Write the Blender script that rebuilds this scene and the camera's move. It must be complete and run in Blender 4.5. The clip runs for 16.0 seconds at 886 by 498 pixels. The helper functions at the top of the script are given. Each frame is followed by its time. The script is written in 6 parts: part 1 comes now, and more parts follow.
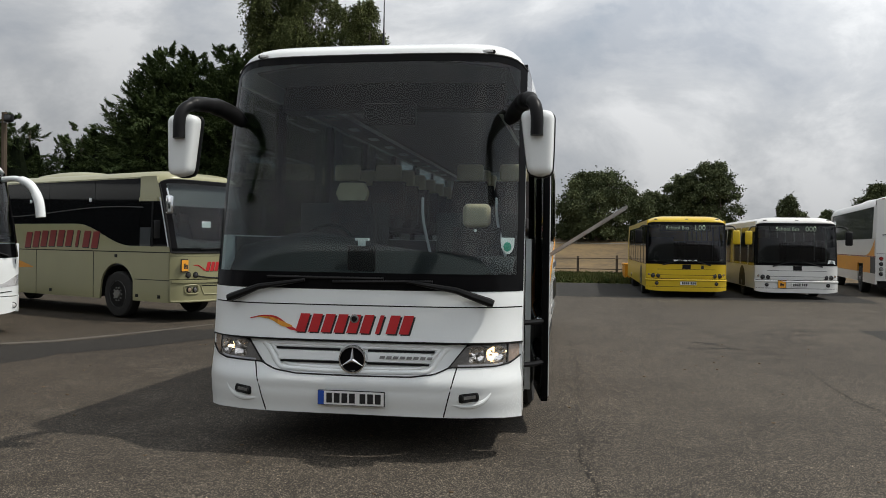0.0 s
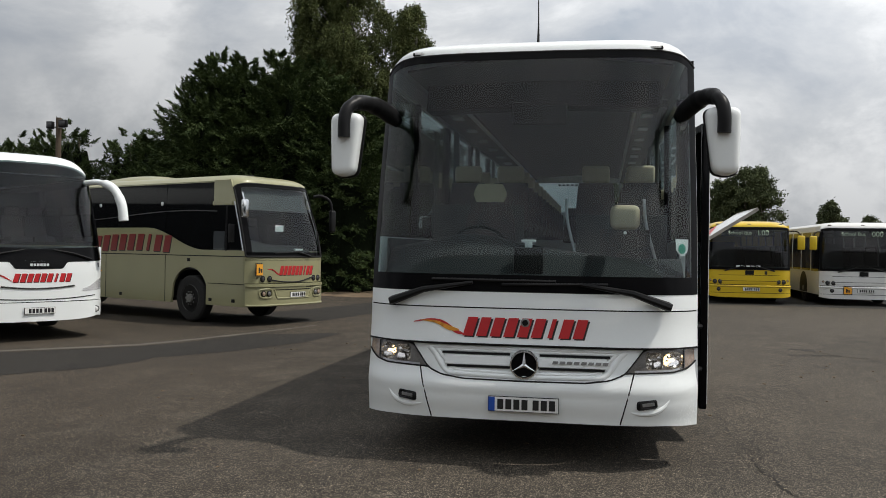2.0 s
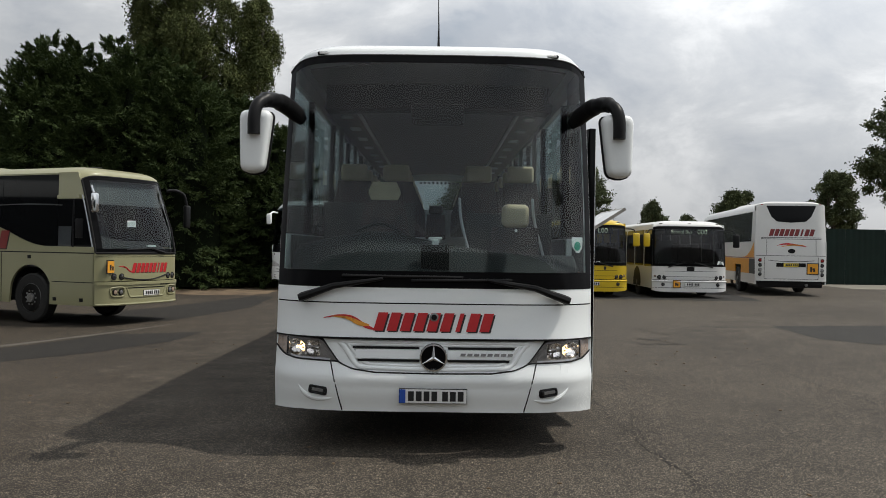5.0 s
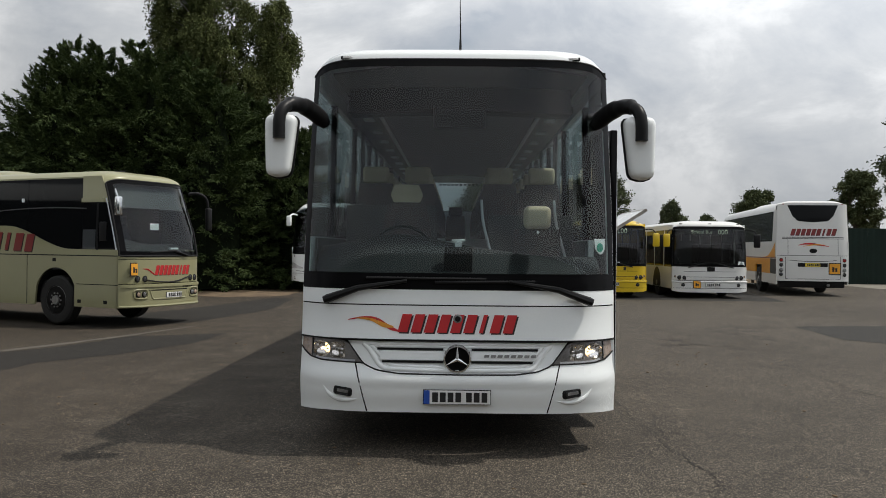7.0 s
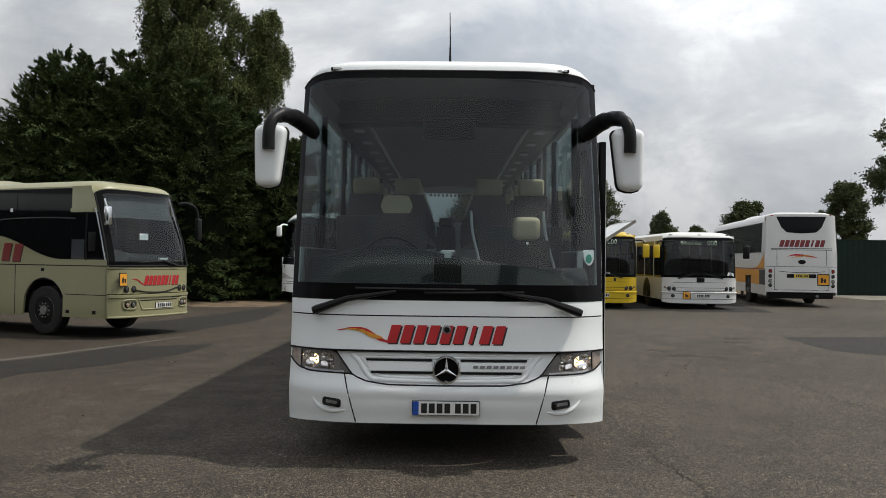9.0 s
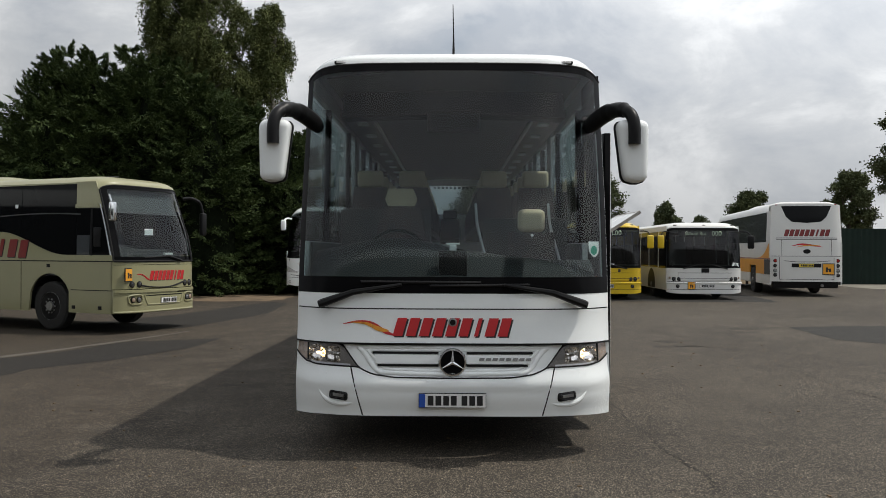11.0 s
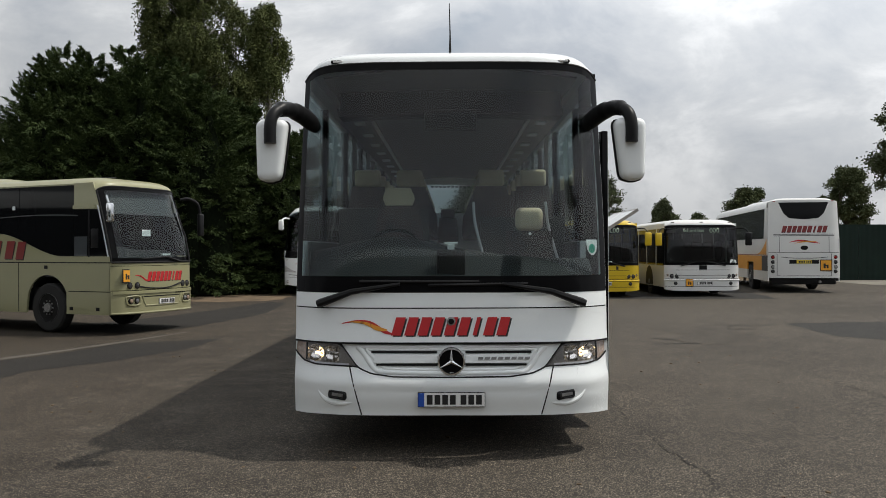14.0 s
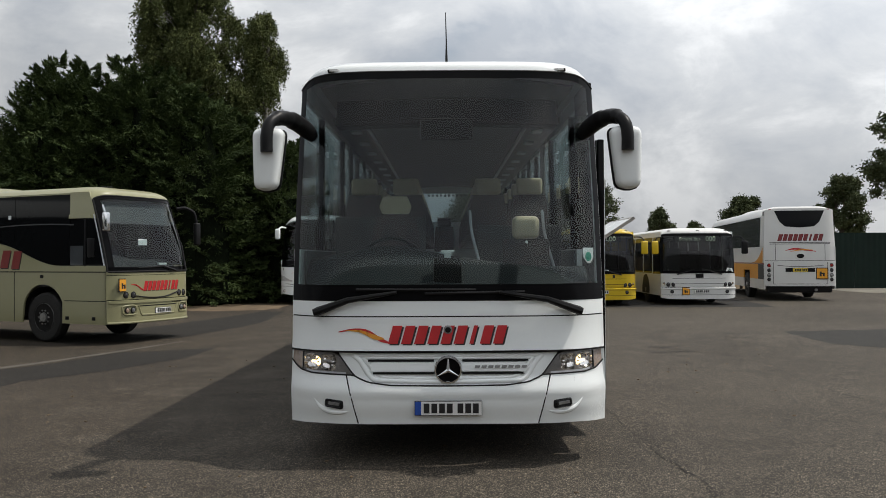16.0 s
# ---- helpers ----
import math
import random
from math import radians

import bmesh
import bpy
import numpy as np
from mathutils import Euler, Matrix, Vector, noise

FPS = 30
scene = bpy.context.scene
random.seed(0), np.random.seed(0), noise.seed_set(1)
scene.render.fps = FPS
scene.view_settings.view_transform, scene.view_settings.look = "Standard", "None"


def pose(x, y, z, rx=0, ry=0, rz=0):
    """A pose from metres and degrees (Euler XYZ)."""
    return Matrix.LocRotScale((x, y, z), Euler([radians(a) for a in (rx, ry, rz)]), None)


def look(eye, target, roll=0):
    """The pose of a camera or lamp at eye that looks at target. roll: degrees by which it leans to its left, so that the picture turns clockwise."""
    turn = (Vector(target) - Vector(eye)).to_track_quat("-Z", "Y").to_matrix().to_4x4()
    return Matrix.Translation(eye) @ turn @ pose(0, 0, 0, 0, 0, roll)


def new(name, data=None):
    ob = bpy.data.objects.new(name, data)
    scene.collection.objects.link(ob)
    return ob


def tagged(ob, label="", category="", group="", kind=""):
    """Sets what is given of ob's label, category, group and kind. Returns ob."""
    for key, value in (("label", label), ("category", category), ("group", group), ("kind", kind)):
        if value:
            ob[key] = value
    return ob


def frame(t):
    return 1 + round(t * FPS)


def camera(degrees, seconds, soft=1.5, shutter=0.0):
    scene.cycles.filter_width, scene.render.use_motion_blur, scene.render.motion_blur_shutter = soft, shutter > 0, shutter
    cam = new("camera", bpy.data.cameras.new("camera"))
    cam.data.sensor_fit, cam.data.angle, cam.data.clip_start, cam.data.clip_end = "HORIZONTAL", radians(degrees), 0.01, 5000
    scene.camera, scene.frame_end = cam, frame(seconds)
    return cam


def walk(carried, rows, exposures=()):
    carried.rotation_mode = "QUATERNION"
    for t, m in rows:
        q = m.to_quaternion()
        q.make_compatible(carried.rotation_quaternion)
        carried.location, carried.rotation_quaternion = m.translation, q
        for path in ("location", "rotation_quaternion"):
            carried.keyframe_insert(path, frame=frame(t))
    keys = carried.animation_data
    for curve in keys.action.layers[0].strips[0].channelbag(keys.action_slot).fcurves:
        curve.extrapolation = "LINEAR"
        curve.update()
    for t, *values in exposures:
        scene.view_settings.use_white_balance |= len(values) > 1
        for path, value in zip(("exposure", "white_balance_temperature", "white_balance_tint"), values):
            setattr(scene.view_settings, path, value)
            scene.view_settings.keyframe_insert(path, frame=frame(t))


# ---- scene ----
cam = camera(55.0, 16.0, soft=0.9)
EXPOSURE = 0.05
PATH = [
    (0, (1.7, -6.344, 1.652), (1.382, -4.37, 1.638), 0.7),
    (0.5, (1.364, -6.611, 1.635), (1.05, -4.636, 1.684), 0.2),
    (1, (1.141, -6.545, 1.613), (0.818, -4.571, 1.653), 0.3),
    (1.5, (0.944, -6.307, 1.635), (0.624, -4.333, 1.687), 0.4),
    (2, (0.568, -6.347, 1.606), (0.196, -4.381, 1.605), 0.8),
    (2.5, (0.265, -6.209, 1.615), (0.007, -4.226, 1.595), 1.2),
    (3, (0.227, -6.029, 1.659), (0.074, -4.036, 1.598), 1.2),
    (3.5, (0.019, -6.033, 1.616), (-0.065, -4.035, 1.603), 0.7),
    (4, (-0.051, -6.218, 1.606), (-0.083, -4.218, 1.609), 0.8),
    (4.2, (0.044, -6.413, 1.606), (0.069, -4.414, 1.599), 1.0),
    (6.3, (0.003, -6.635, 1.616), (-0.021, -4.635, 1.616), 0.5),
    (6.5, (0.005, -6.632, 1.62), (-0.015, -4.632, 1.614), 0.5),
    (7, (-0.011, -6.633, 1.615), (-0.044, -4.633, 1.612), 0.6),
    (7.5, (-0.017, -6.629, 1.621), (-0.053, -4.63, 1.609), 0.7),
    (8, (-0.018, -6.641, 1.62), (-0.043, -4.642, 1.604), 0.8),
    (8.5, (0.002, -6.641, 1.618), (-0.011, -4.641, 1.64), 0.8),
    (11, (-0.008, -6.65, 1.621), (-0.029, -4.65, 1.625), 0.2),
    (11.5, (-0.002, -6.653, 1.631), (-0.023, -4.653, 1.621), -0.0),
    (12, (-0.011, -6.641, 1.627), (-0.049, -4.641, 1.626), -0.1),
    (12.5, (-0.022, -6.645, 1.624), (-0.069, -4.646, 1.623), -0.1),
    (13, (-0.029, -6.641, 1.614), (-0.085, -4.641, 1.632), -0.1),
    (13.5, (-0.025, -6.639, 1.624), (-0.066, -4.639, 1.623), -0.1),
    (14, (-0.009, -6.648, 1.624), (-0.025, -4.648, 1.625), -0.2),
    (14.5, (-0.01, -6.649, 1.628), (-0.028, -4.649, 1.613), -0.3),
    (15, (-0.011, -6.647, 1.626), (-0.032, -4.647, 1.625), -0.3),
    (15.5, (-0.013, -6.653, 1.624), (-0.025, -4.653, 1.635), -0.2),
    (16, (-0.009, -6.649, 1.619), (-0.017, -4.649, 1.641), -0.3),
]
walk(cam, [(t, look(eye, target, roll)) for t, eye, target, roll in PATH], exposures=[(t, EXPOSURE + e) for t, e in ((0.0, 0.0), (0.5, -0.12), (1.0, -0.02), (1.5, 0.0), (2.0, 0.04), (2.5, 0.10), (3.0, 0.02), (4.0, -0.01), (6.5, -0.01), (8.5, 0.02), (11.0, 0.02), (14.5, 0.02), (16.0, 0.0))])

# ---- world and sun ----
SUN_DIR = Vector((0.585, 0.06, 1.0)).normalized()
SUN_EL = math.asin(SUN_DIR.z)
world = bpy.data.worlds.new("world")
scene.world = world
world.use_nodes = True
wn, wl = world.node_tree.nodes, world.node_tree.links
wn.clear()


def wnode(kind, **settings):
    n = wn.new(kind)
    for k, v in settings.items():
        n.inputs[k].default_value = v
    return n


sky = wn.new("ShaderNodeTexSky")
sky.sky_type = "NISHITA"
sky.sun_disc = False
sky.sun_elevation = SUN_EL
sky.sun_rotation = math.atan2(SUN_DIR.x, SUN_DIR.y)
sky.air_density, sky.dust_density = 1.3, 2.5
wcoord = wn.new("ShaderNodeTexCoord")
wmap = wn.new("ShaderNodeMapping")
wmap.inputs["Scale"].default_value = (1.0, 1.0, 1.75)
wmap.inputs["Location"].default_value = (0.35, 0.2, 0.1)
wl.new(wcoord.outputs["Generated"], wmap.inputs["Vector"])
big = wnode("ShaderNodeTexNoise", Scale=2.6, Detail=9.0, Roughness=0.55, Distortion=0.25)
fine = wnode("ShaderNodeTexNoise", Scale=5.2, Detail=9.0, Roughness=0.60, Distortion=0.35)
wl.new(wmap.outputs["Vector"], big.inputs["Vector"])
wl.new(wmap.outputs["Vector"], fine.inputs["Vector"])
cover = wn.new("ShaderNodeValToRGB")
cover.color_ramp.elements[0].position, cover.color_ramp.elements[1].position = 0.20, 0.40
wl.new(big.outputs["Fac"], cover.inputs["Fac"])
mix_noise = wn.new("ShaderNodeMix")
mix_noise.data_type = "FLOAT"
mix_noise.inputs[0].default_value = 0.54
wl.new(big.outputs["Fac"], mix_noise.inputs[2])
wl.new(fine.outputs["Fac"], mix_noise.inputs[3])
shade = wn.new("ShaderNodeValToRGB")
shade.color_ramp.elements[0].position, shade.color_ramp.elements[0].color = 0.41, (5.9, 6.35, 7.0, 1)
shade.color_ramp.elements[1].position, shade.color_ramp.elements[1].color = 0.60, (10.7, 10.9, 11.1, 1)
mid = shade.color_ramp.elements.new(0.52)
mid.color = (8.0, 8.3, 8.65, 1)
wl.new(mix_noise.outputs[0], shade.inputs["Fac"])
clouded = wn.new("ShaderNodeMix")
clouded.data_type = "RGBA"
wl.new(cover.outputs["Color"], clouded.inputs[0])
wl.new(sky.outputs["Color"], clouded.inputs[6])
wl.new(shade.outputs["Color"], clouded.inputs[7])
bg = wnode("ShaderNodeBackground", Strength=0.108)
parts = wn.new("ShaderNodeSeparateXYZ")
wl.new(wcoord.outputs["Generated"], parts.inputs["Vector"])
toward = wnode("ShaderNodeMapRange", **{"From Min": -0.55, "From Max": 0.55, "To Min": 0.65, "To Max": 1.08})
height = wnode("ShaderNodeMapRange", **{"From Min": 0.02, "From Max": 0.30, "To Min": 0.46, "To Max": 1.0})
both_ways = wn.new("ShaderNodeMath")
both_ways.operation = "MULTIPLY"
wl.new(parts.outputs["X"], toward.inputs["Value"])
wl.new(parts.outputs["Z"], height.inputs["Value"])
wl.new(toward.outputs["Result"], both_ways.inputs[0])
wl.new(height.outputs["Result"], both_ways.inputs[1])
scaled = wn.new("ShaderNodeVectorMath")
scaled.operation = "SCALE"
wl.new(clouded.outputs[2], scaled.inputs[0])
wl.new(both_ways.outputs["Value"], scaled.inputs["Scale"])
wl.new(scaled.outputs["Vector"], bg.inputs["Color"])
wout = wn.new("ShaderNodeOutputWorld")
wl.new(bg.outputs["Background"], wout.inputs["Surface"])

sun = new("sun", bpy.data.lights.new("sun", "SUN"))
sun.data.energy, sun.data.angle, sun.data.color = 2.9, radians(1.2), (1.0, 0.95, 0.87)
sun.matrix_world = look(SUN_DIR * 60, (0, 0, 0))


# ---- materials ----
def material(name, color, rough=0.5, metal=0.0, vary=0.12, scale=6.0, fine=60.0, bump=0.0, coat=0.0, other=None, spec=0.5, rvary=0.08, stretch=(1, 1, 1), random_piece=0.0):
    """A principled material with a coarse and a fine noise on colour, gloss and relief."""
    m = bpy.data.materials.new(name)
    m.use_nodes = True
    n, l = m.node_tree.nodes, m.node_tree.links
    b = n["Principled BSDF"]
    b.inputs["Metallic"].default_value = metal
    b.inputs["Coat Weight"].default_value = coat
    b.inputs["Coat Roughness"].default_value = 0.06
    b.inputs["Specular IOR Level"].default_value = spec
    c = n.new("ShaderNodeTexCoord")
    mp = n.new("ShaderNodeMapping")
    mp.inputs["Scale"].default_value = stretch
    l.new(c.outputs["Object"], mp.inputs["Vector"])
    coarse, grain = n.new("ShaderNodeTexNoise"), n.new("ShaderNodeTexNoise")
    coarse.inputs["Scale"].default_value, coarse.inputs["Detail"].default_value = scale, 5
    grain.inputs["Scale"].default_value, grain.inputs["Detail"].default_value = fine, 3
    for t in (coarse, grain):
        l.new(mp.outputs["Vector"], t.inputs["Vector"])
    both = n.new("ShaderNodeMix")
    both.data_type = "FLOAT"
    both.inputs[0].default_value = 0.4
    l.new(coarse.outputs["Fac"], both.inputs[2])
    l.new(grain.outputs["Fac"], both.inputs[3])
    ramp = n.new("ShaderNodeValToRGB")
    other = other or color
    ramp.color_ramp.elements[0].position, ramp.color_ramp.elements[1].position = 0.34, 0.66
    ramp.color_ramp.elements[0].color = (*[v * (1 - vary) for v in color], 1)
    ramp.color_ramp.elements[1].color = (*[min(1, v * (1 + vary)) for v in other], 1)
    l.new(both.outputs[0], ramp.inputs["Fac"])
    tint = ramp.outputs["Color"]
    if random_piece:
        info = n.new("ShaderNodeObjectInfo")
        hsv = n.new("ShaderNodeHueSaturation")
        rm = n.new("ShaderNodeMapRange")
        rm.inputs["To Min"].default_value, rm.inputs["To Max"].default_value = 1 - random_piece, 1 + random_piece
        l.new(info.outputs["Random"], rm.inputs["Value"])
        l.new(rm.outputs["Result"], hsv.inputs["Value"])
        l.new(tint, hsv.inputs["Color"])
        tint = hsv.outputs["Color"]
    l.new(tint, b.inputs["Base Color"])
    rr = n.new("ShaderNodeMapRange")
    rr.inputs["To Min"].default_value, rr.inputs["To Max"].default_value = max(0.02, rough - rvary), min(1, rough + rvary)
    l.new(both.outputs[0], rr.inputs["Value"])
    l.new(rr.outputs["Result"], b.inputs["Roughness"])
    if bump:
        bp = n.new("ShaderNodeBump")
        bp.inputs["Strength"].default_value, bp.inputs["Distance"].default_value = 0.6, bump
        l.new(both.outputs[0], bp.inputs["Height"])
        l.new(bp.outputs["Normal"], b.inputs["Normal"])
    return m


def glass(name, tint, gloss=0.04, ior=1.5):
    """A thin pane: tinted see-through with a Fresnel mirror on it."""
    m = bpy.data.materials.new(name)
    m.use_nodes = True
    n, l = m.node_tree.nodes, m.node_tree.links
    n.remove(n["Principled BSDF"])
    tr, gl, mx = n.new("ShaderNodeBsdfTransparent"), n.new("ShaderNodeBsdfGlossy"), n.new("ShaderNodeMixShader")
    lw, pw, ml = n.new("ShaderNodeLayerWeight"), n.new("ShaderNodeMath"), n.new("ShaderNodeMath")
    lw.inputs["Blend"].default_value = 0.5
    pw.operation, ml.operation = "POWER", "MULTIPLY_ADD"
    pw.inputs[1].default_value = 4.0
    f0 = ((ior - 1) / (ior + 1)) ** 2
    ml.inputs[1].default_value, ml.inputs[2].default_value = 0.75 - f0, f0
    l.new(lw.outputs["Facing"], pw.inputs[0])
    l.new(pw.outputs["Value"], ml.inputs[0])
    tr.inputs["Color"].default_value = (*tint, 1)
    gl.inputs["Roughness"].default_value = gloss
    l.new(ml.outputs["Value"], mx.inputs["Fac"])
    l.new(tr.outputs["BSDF"], mx.inputs[1])
    l.new(gl.outputs["BSDF"], mx.inputs[2])
    l.new(mx.outputs["Shader"], n["Material Output"].inputs["Surface"])
    return m


def lit(name, color, strength):
    m = bpy.data.materials.new(name)
    m.use_nodes = True
    b = m.node_tree.nodes["Principled BSDF"]
    b.inputs["Base Color"].default_value = (*color, 1)
    b.inputs["Emission Color"].default_value = (*color, 1)
    b.inputs["Emission Strength"].default_value = strength
    return m


def asphalt_material(name, base, light, patch=0.5):
    """Worn asphalt: large blotches, pale aggregate, small pits."""
    m = bpy.data.materials.new(name)
    m.use_nodes = True
    n, l = m.node_tree.nodes, m.node_tree.links
    b = n["Principled BSDF"]
    c = n.new("ShaderNodeTexCoord")

    def tex(scale, detail, rough=0.6):
        t = n.new("ShaderNodeTexNoise")
        t.inputs["Scale"].default_value, t.inputs["Detail"].default_value, t.inputs["Roughness"].default_value = scale, detail, rough
        l.new(c.outputs["Object"], t.inputs["Vector"])
        return t

    wide, blot, grit = tex(0.22, 5), tex(1.6, 7, 0.68), tex(58, 4, 0.85)
    vor = n.new("ShaderNodeTexVoronoi")
    vor.inputs["Scale"].default_value = 80
    l.new(c.outputs["Object"], vor.inputs["Vector"])

    def mixf(a, bb, f):
        x = n.new("ShaderNodeMix")
        x.data_type = "FLOAT"
        x.inputs[0].default_value = f
        l.new(a, x.inputs[2])
        l.new(bb, x.inputs[3])
        return x.outputs[0]

    val = mixf(mixf(wide.outputs["Fac"], blot.outputs["Fac"], patch), grit.outputs["Fac"], 0.60)
    ramp = n.new("ShaderNodeValToRGB")
    ramp.color_ramp.elements[0].position, ramp.color_ramp.elements[0].color = 0.38, (*base, 1)
    ramp.color_ramp.elements[1].position, ramp.color_ramp.elements[1].color = 0.64, (*light, 1)
    l.new(val, ramp.inputs["Fac"])
    stones = n.new("ShaderNodeValToRGB")
    stones.color_ramp.elements[0].position, stones.color_ramp.elements[0].color = 0.0, (3.6, 3.58, 3.26, 1)
    stones.color_ramp.elements[1].position, stones.color_ramp.elements[1].color = 0.52, (0.40, 0.392, 0.38, 1)
    l.new(vor.outputs["Distance"], stones.inputs["Fac"])
    mul = n.new("ShaderNodeMix")
    mul.data_type, mul.blend_type = "RGBA", "MULTIPLY"
    mul.inputs[0].default_value = 1.0
    l.new(ramp.outputs["Color"], mul.inputs[6])
    l.new(stones.outputs["Color"], mul.inputs[7])
    chips = n.new("ShaderNodeTexVoronoi")
    chips.inputs["Scale"].default_value = 21
    l.new(c.outputs["Object"], chips.inputs["Vector"])
    pale = n.new("ShaderNodeValToRGB")
    pale.color_ramp.elements[0].position, pale.color_ramp.elements[0].color = 0.10, (1.9, 1.85, 1.75, 1)
    pale.color_ramp.elements[1].position, pale.color_ramp.elements[1].color = 0.24, (0.94, 0.94, 0.94, 1)
    pits = pale.color_ramp.elements.new(0.80)
    pits.color = (0.72, 0.71, 0.70, 1)
    l.new(chips.outputs["Distance"], pale.inputs["Fac"])
    flecked = n.new("ShaderNodeMix")
    flecked.data_type, flecked.blend_type = "RGBA", "MULTIPLY"
    flecked.inputs[0].default_value = 1.0
    l.new(mul.outputs[2], flecked.inputs[6])
    l.new(pale.outputs["Color"], flecked.inputs[7])
    # older, browner and dirtier surfacing on the west side of the yard
    pos = n.new("ShaderNodeSeparateXYZ")
    l.new(c.outputs["Object"], pos.inputs["Vector"])
    edge = n.new("ShaderNodeMath")
    edge.operation = "MULTIPLY_ADD"
    edge.inputs[1].default_value = 9.0
    l.new(blot.outputs["Fac"], edge.inputs[0])
    l.new(pos.outputs["X"], edge.inputs[2])
    west = n.new("ShaderNodeMapRange")
    west.interpolation_type = "SMOOTHSTEP"
    west.inputs["From Min"].default_value, west.inputs["From Max"].default_value = 4.2, -0.4
    l.new(edge.outputs["Value"], west.inputs["Value"])
    old = n.new("ShaderNodeMix")
    old.data_type, old.blend_type = "RGBA", "MULTIPLY"
    old.inputs[7].default_value = (0.69, 0.645, 0.59, 1)
    l.new(west.outputs["Result"], old.inputs[0])
    l.new(flecked.outputs[2], old.inputs[6])
    l.new(old.outputs[2], b.inputs["Base Color"])
    b.inputs["Roughness"].default_value = 0.88
    b.inputs["Specular IOR Level"].default_value = 0.3
    bp = n.new("ShaderNodeBump")
    bp.inputs["Strength"].default_value, bp.inputs["Distance"].default_value = 0.7, 0.007
    l.new(mixf(grit.outputs["Fac"], vor.outputs["Distance"], 0.5), bp.inputs["Height"])
    l.new(bp.outputs["Normal"], b.inputs["Normal"])
    return m


def leaf_material(name, dark, light, island=0.25, scale=1.6):
    """Leaves: shade drifts from bough to bough, and a little from leaf to leaf."""
    m = bpy.data.materials.new(name)
    m.use_nodes = True
    n, l = m.node_tree.nodes, m.node_tree.links
    b = n["Principled BSDF"]
    g = n.new("ShaderNodeNewGeometry")
    c = n.new("ShaderNodeTexCoord")
    t = n.new("ShaderNodeTexNoise")
    t.inputs["Scale"].default_value, t.inputs["Detail"].default_value = scale, 3
    l.new(c.outputs["Object"], t.inputs["Vector"])
    x = n.new("ShaderNodeMix")
    x.data_type = "FLOAT"
    x.inputs[0].default_value = island
    l.new(t.outputs["Fac"], x.inputs[2])
    l.new(g.outputs["Random Per Island"], x.inputs[3])
    r = n.new("ShaderNodeValToRGB")
    r.color_ramp.elements[0].position, r.color_ramp.elements[0].color = 0.32, (*dark, 1)
    r.color_ramp.elements[1].position, r.color_ramp.elements[1].color = 0.70, (*light, 1)
    l.new(x.outputs[0], r.inputs["Fac"])
    l.new(r.outputs["Color"], b.inputs["Base Color"])
    b.inputs["Roughness"].default_value = 0.75
    b.inputs["Specular IOR Level"].default_value = 0.10
    return m


WHITE = material("white_paint", (0.87, 0.90, 0.895), 0.26, vary=0.015, scale=1.5, coat=0.6, rvary=0.05)
WHITE_DULL = material("white_paint_weathered", (0.68, 0.68, 0.66), 0.36, vary=0.05, scale=1.2, coat=0.2)
CREAM = material("cream_paint", (0.292, 0.282, 0.158), 0.34, vary=0.07, scale=1.0, coat=0.3)
YELLOW = material("yellow_paint", (0.62, 0.43, 0.012), 0.33, vary=0.06, scale=1.4, coat=0.3)
ORANGE = material("orange_vinyl", (0.70, 0.30, 0.03), 0.4, vary=0.08)
RED = material("red_vinyl", (0.50, 0.018, 0.022), 0.4, vary=0.1)
MAROON = material("maroon_vinyl", (0.20, 0.02, 0.02), 0.4, vary=0.1)
BLACKVINYL = material("black_vinyl", (0.015, 0.015, 0.016), 0.45, vary=0.1)
BLACK = material("black_plastic", (0.011, 0.011, 0.0115), 0.40, vary=0.15, scale=9, bump=0.0004, spec=0.15)
GLOSSBLACK = material("gloss_black", (0.005, 0.005, 0.0055), 0.10, vary=0.1, spec=0.07, rvary=0.03)
RUBBER = material("rubber", (0.015, 0.015, 0.015), 0.75, spec=0.2, vary=0.2, scale=12, bump=0.001)
TYRE = material("tyre_rubber", (0.016, 0.0155, 0.015), 0.85, vary=0.3, scale=14, bump=0.002)
STEEL = material("wheel_steel", (0.26, 0.26, 0.255), 0.42, metal=0.7, vary=0.3, scale=10)
CHROME = material("chrome", (0.75, 0.76, 0.77), 0.12, metal=1.0, vary=0.03)
SILVER = material("silver_paint", (0.55, 0.56, 0.57), 0.3, metal=0.25, vary=0.05)
GREYPLAST = material("grey_plastic", (0.034, 0.036, 0.038), 0.55, vary=0.12, scale=8, bump=0.0008)
DASH = material("dashboard_plastic", (0.016, 0.018, 0.0195), 0.7, vary=0.1, scale=5, spec=0.2)
SEATDARK = material("seat_moquette", (0.035, 0.035, 0.042), 0.9, vary=0.2, scale=9, fine=30, other=(0.06, 0.045, 0.045))
TAN = material("tan_leather", (0.62, 0.53, 0.36), 0.55, vary=0.08, scale=12, bump=0.001)
FLAPGREY = material("flap_lining", (0.34, 0.325, 0.30), 0.5, vary=0.2, scale=6)
LINING = material("ceiling_lining", (0.085, 0.085, 0.085), 0.85, vary=0.08, scale=3)
FLOORMAT = material("floor_vinyl", (0.06, 0.06, 0.065), 0.6, vary=0.2)
PLATEWHITE = material("plate_white", (0.80, 0.80, 0.78), 0.4, vary=0.03)
PLATEYELLOW = material("plate_yellow", (0.75, 0.58, 0.06), 0.4, vary=0.03)
BLUE = material("plate_blue", (0.02, 0.08, 0.40), 0.4, vary=0.03)
SIGNORANGE = material("sign_orange", (0.80, 0.36, 0.03), 0.45, vary=0.05)
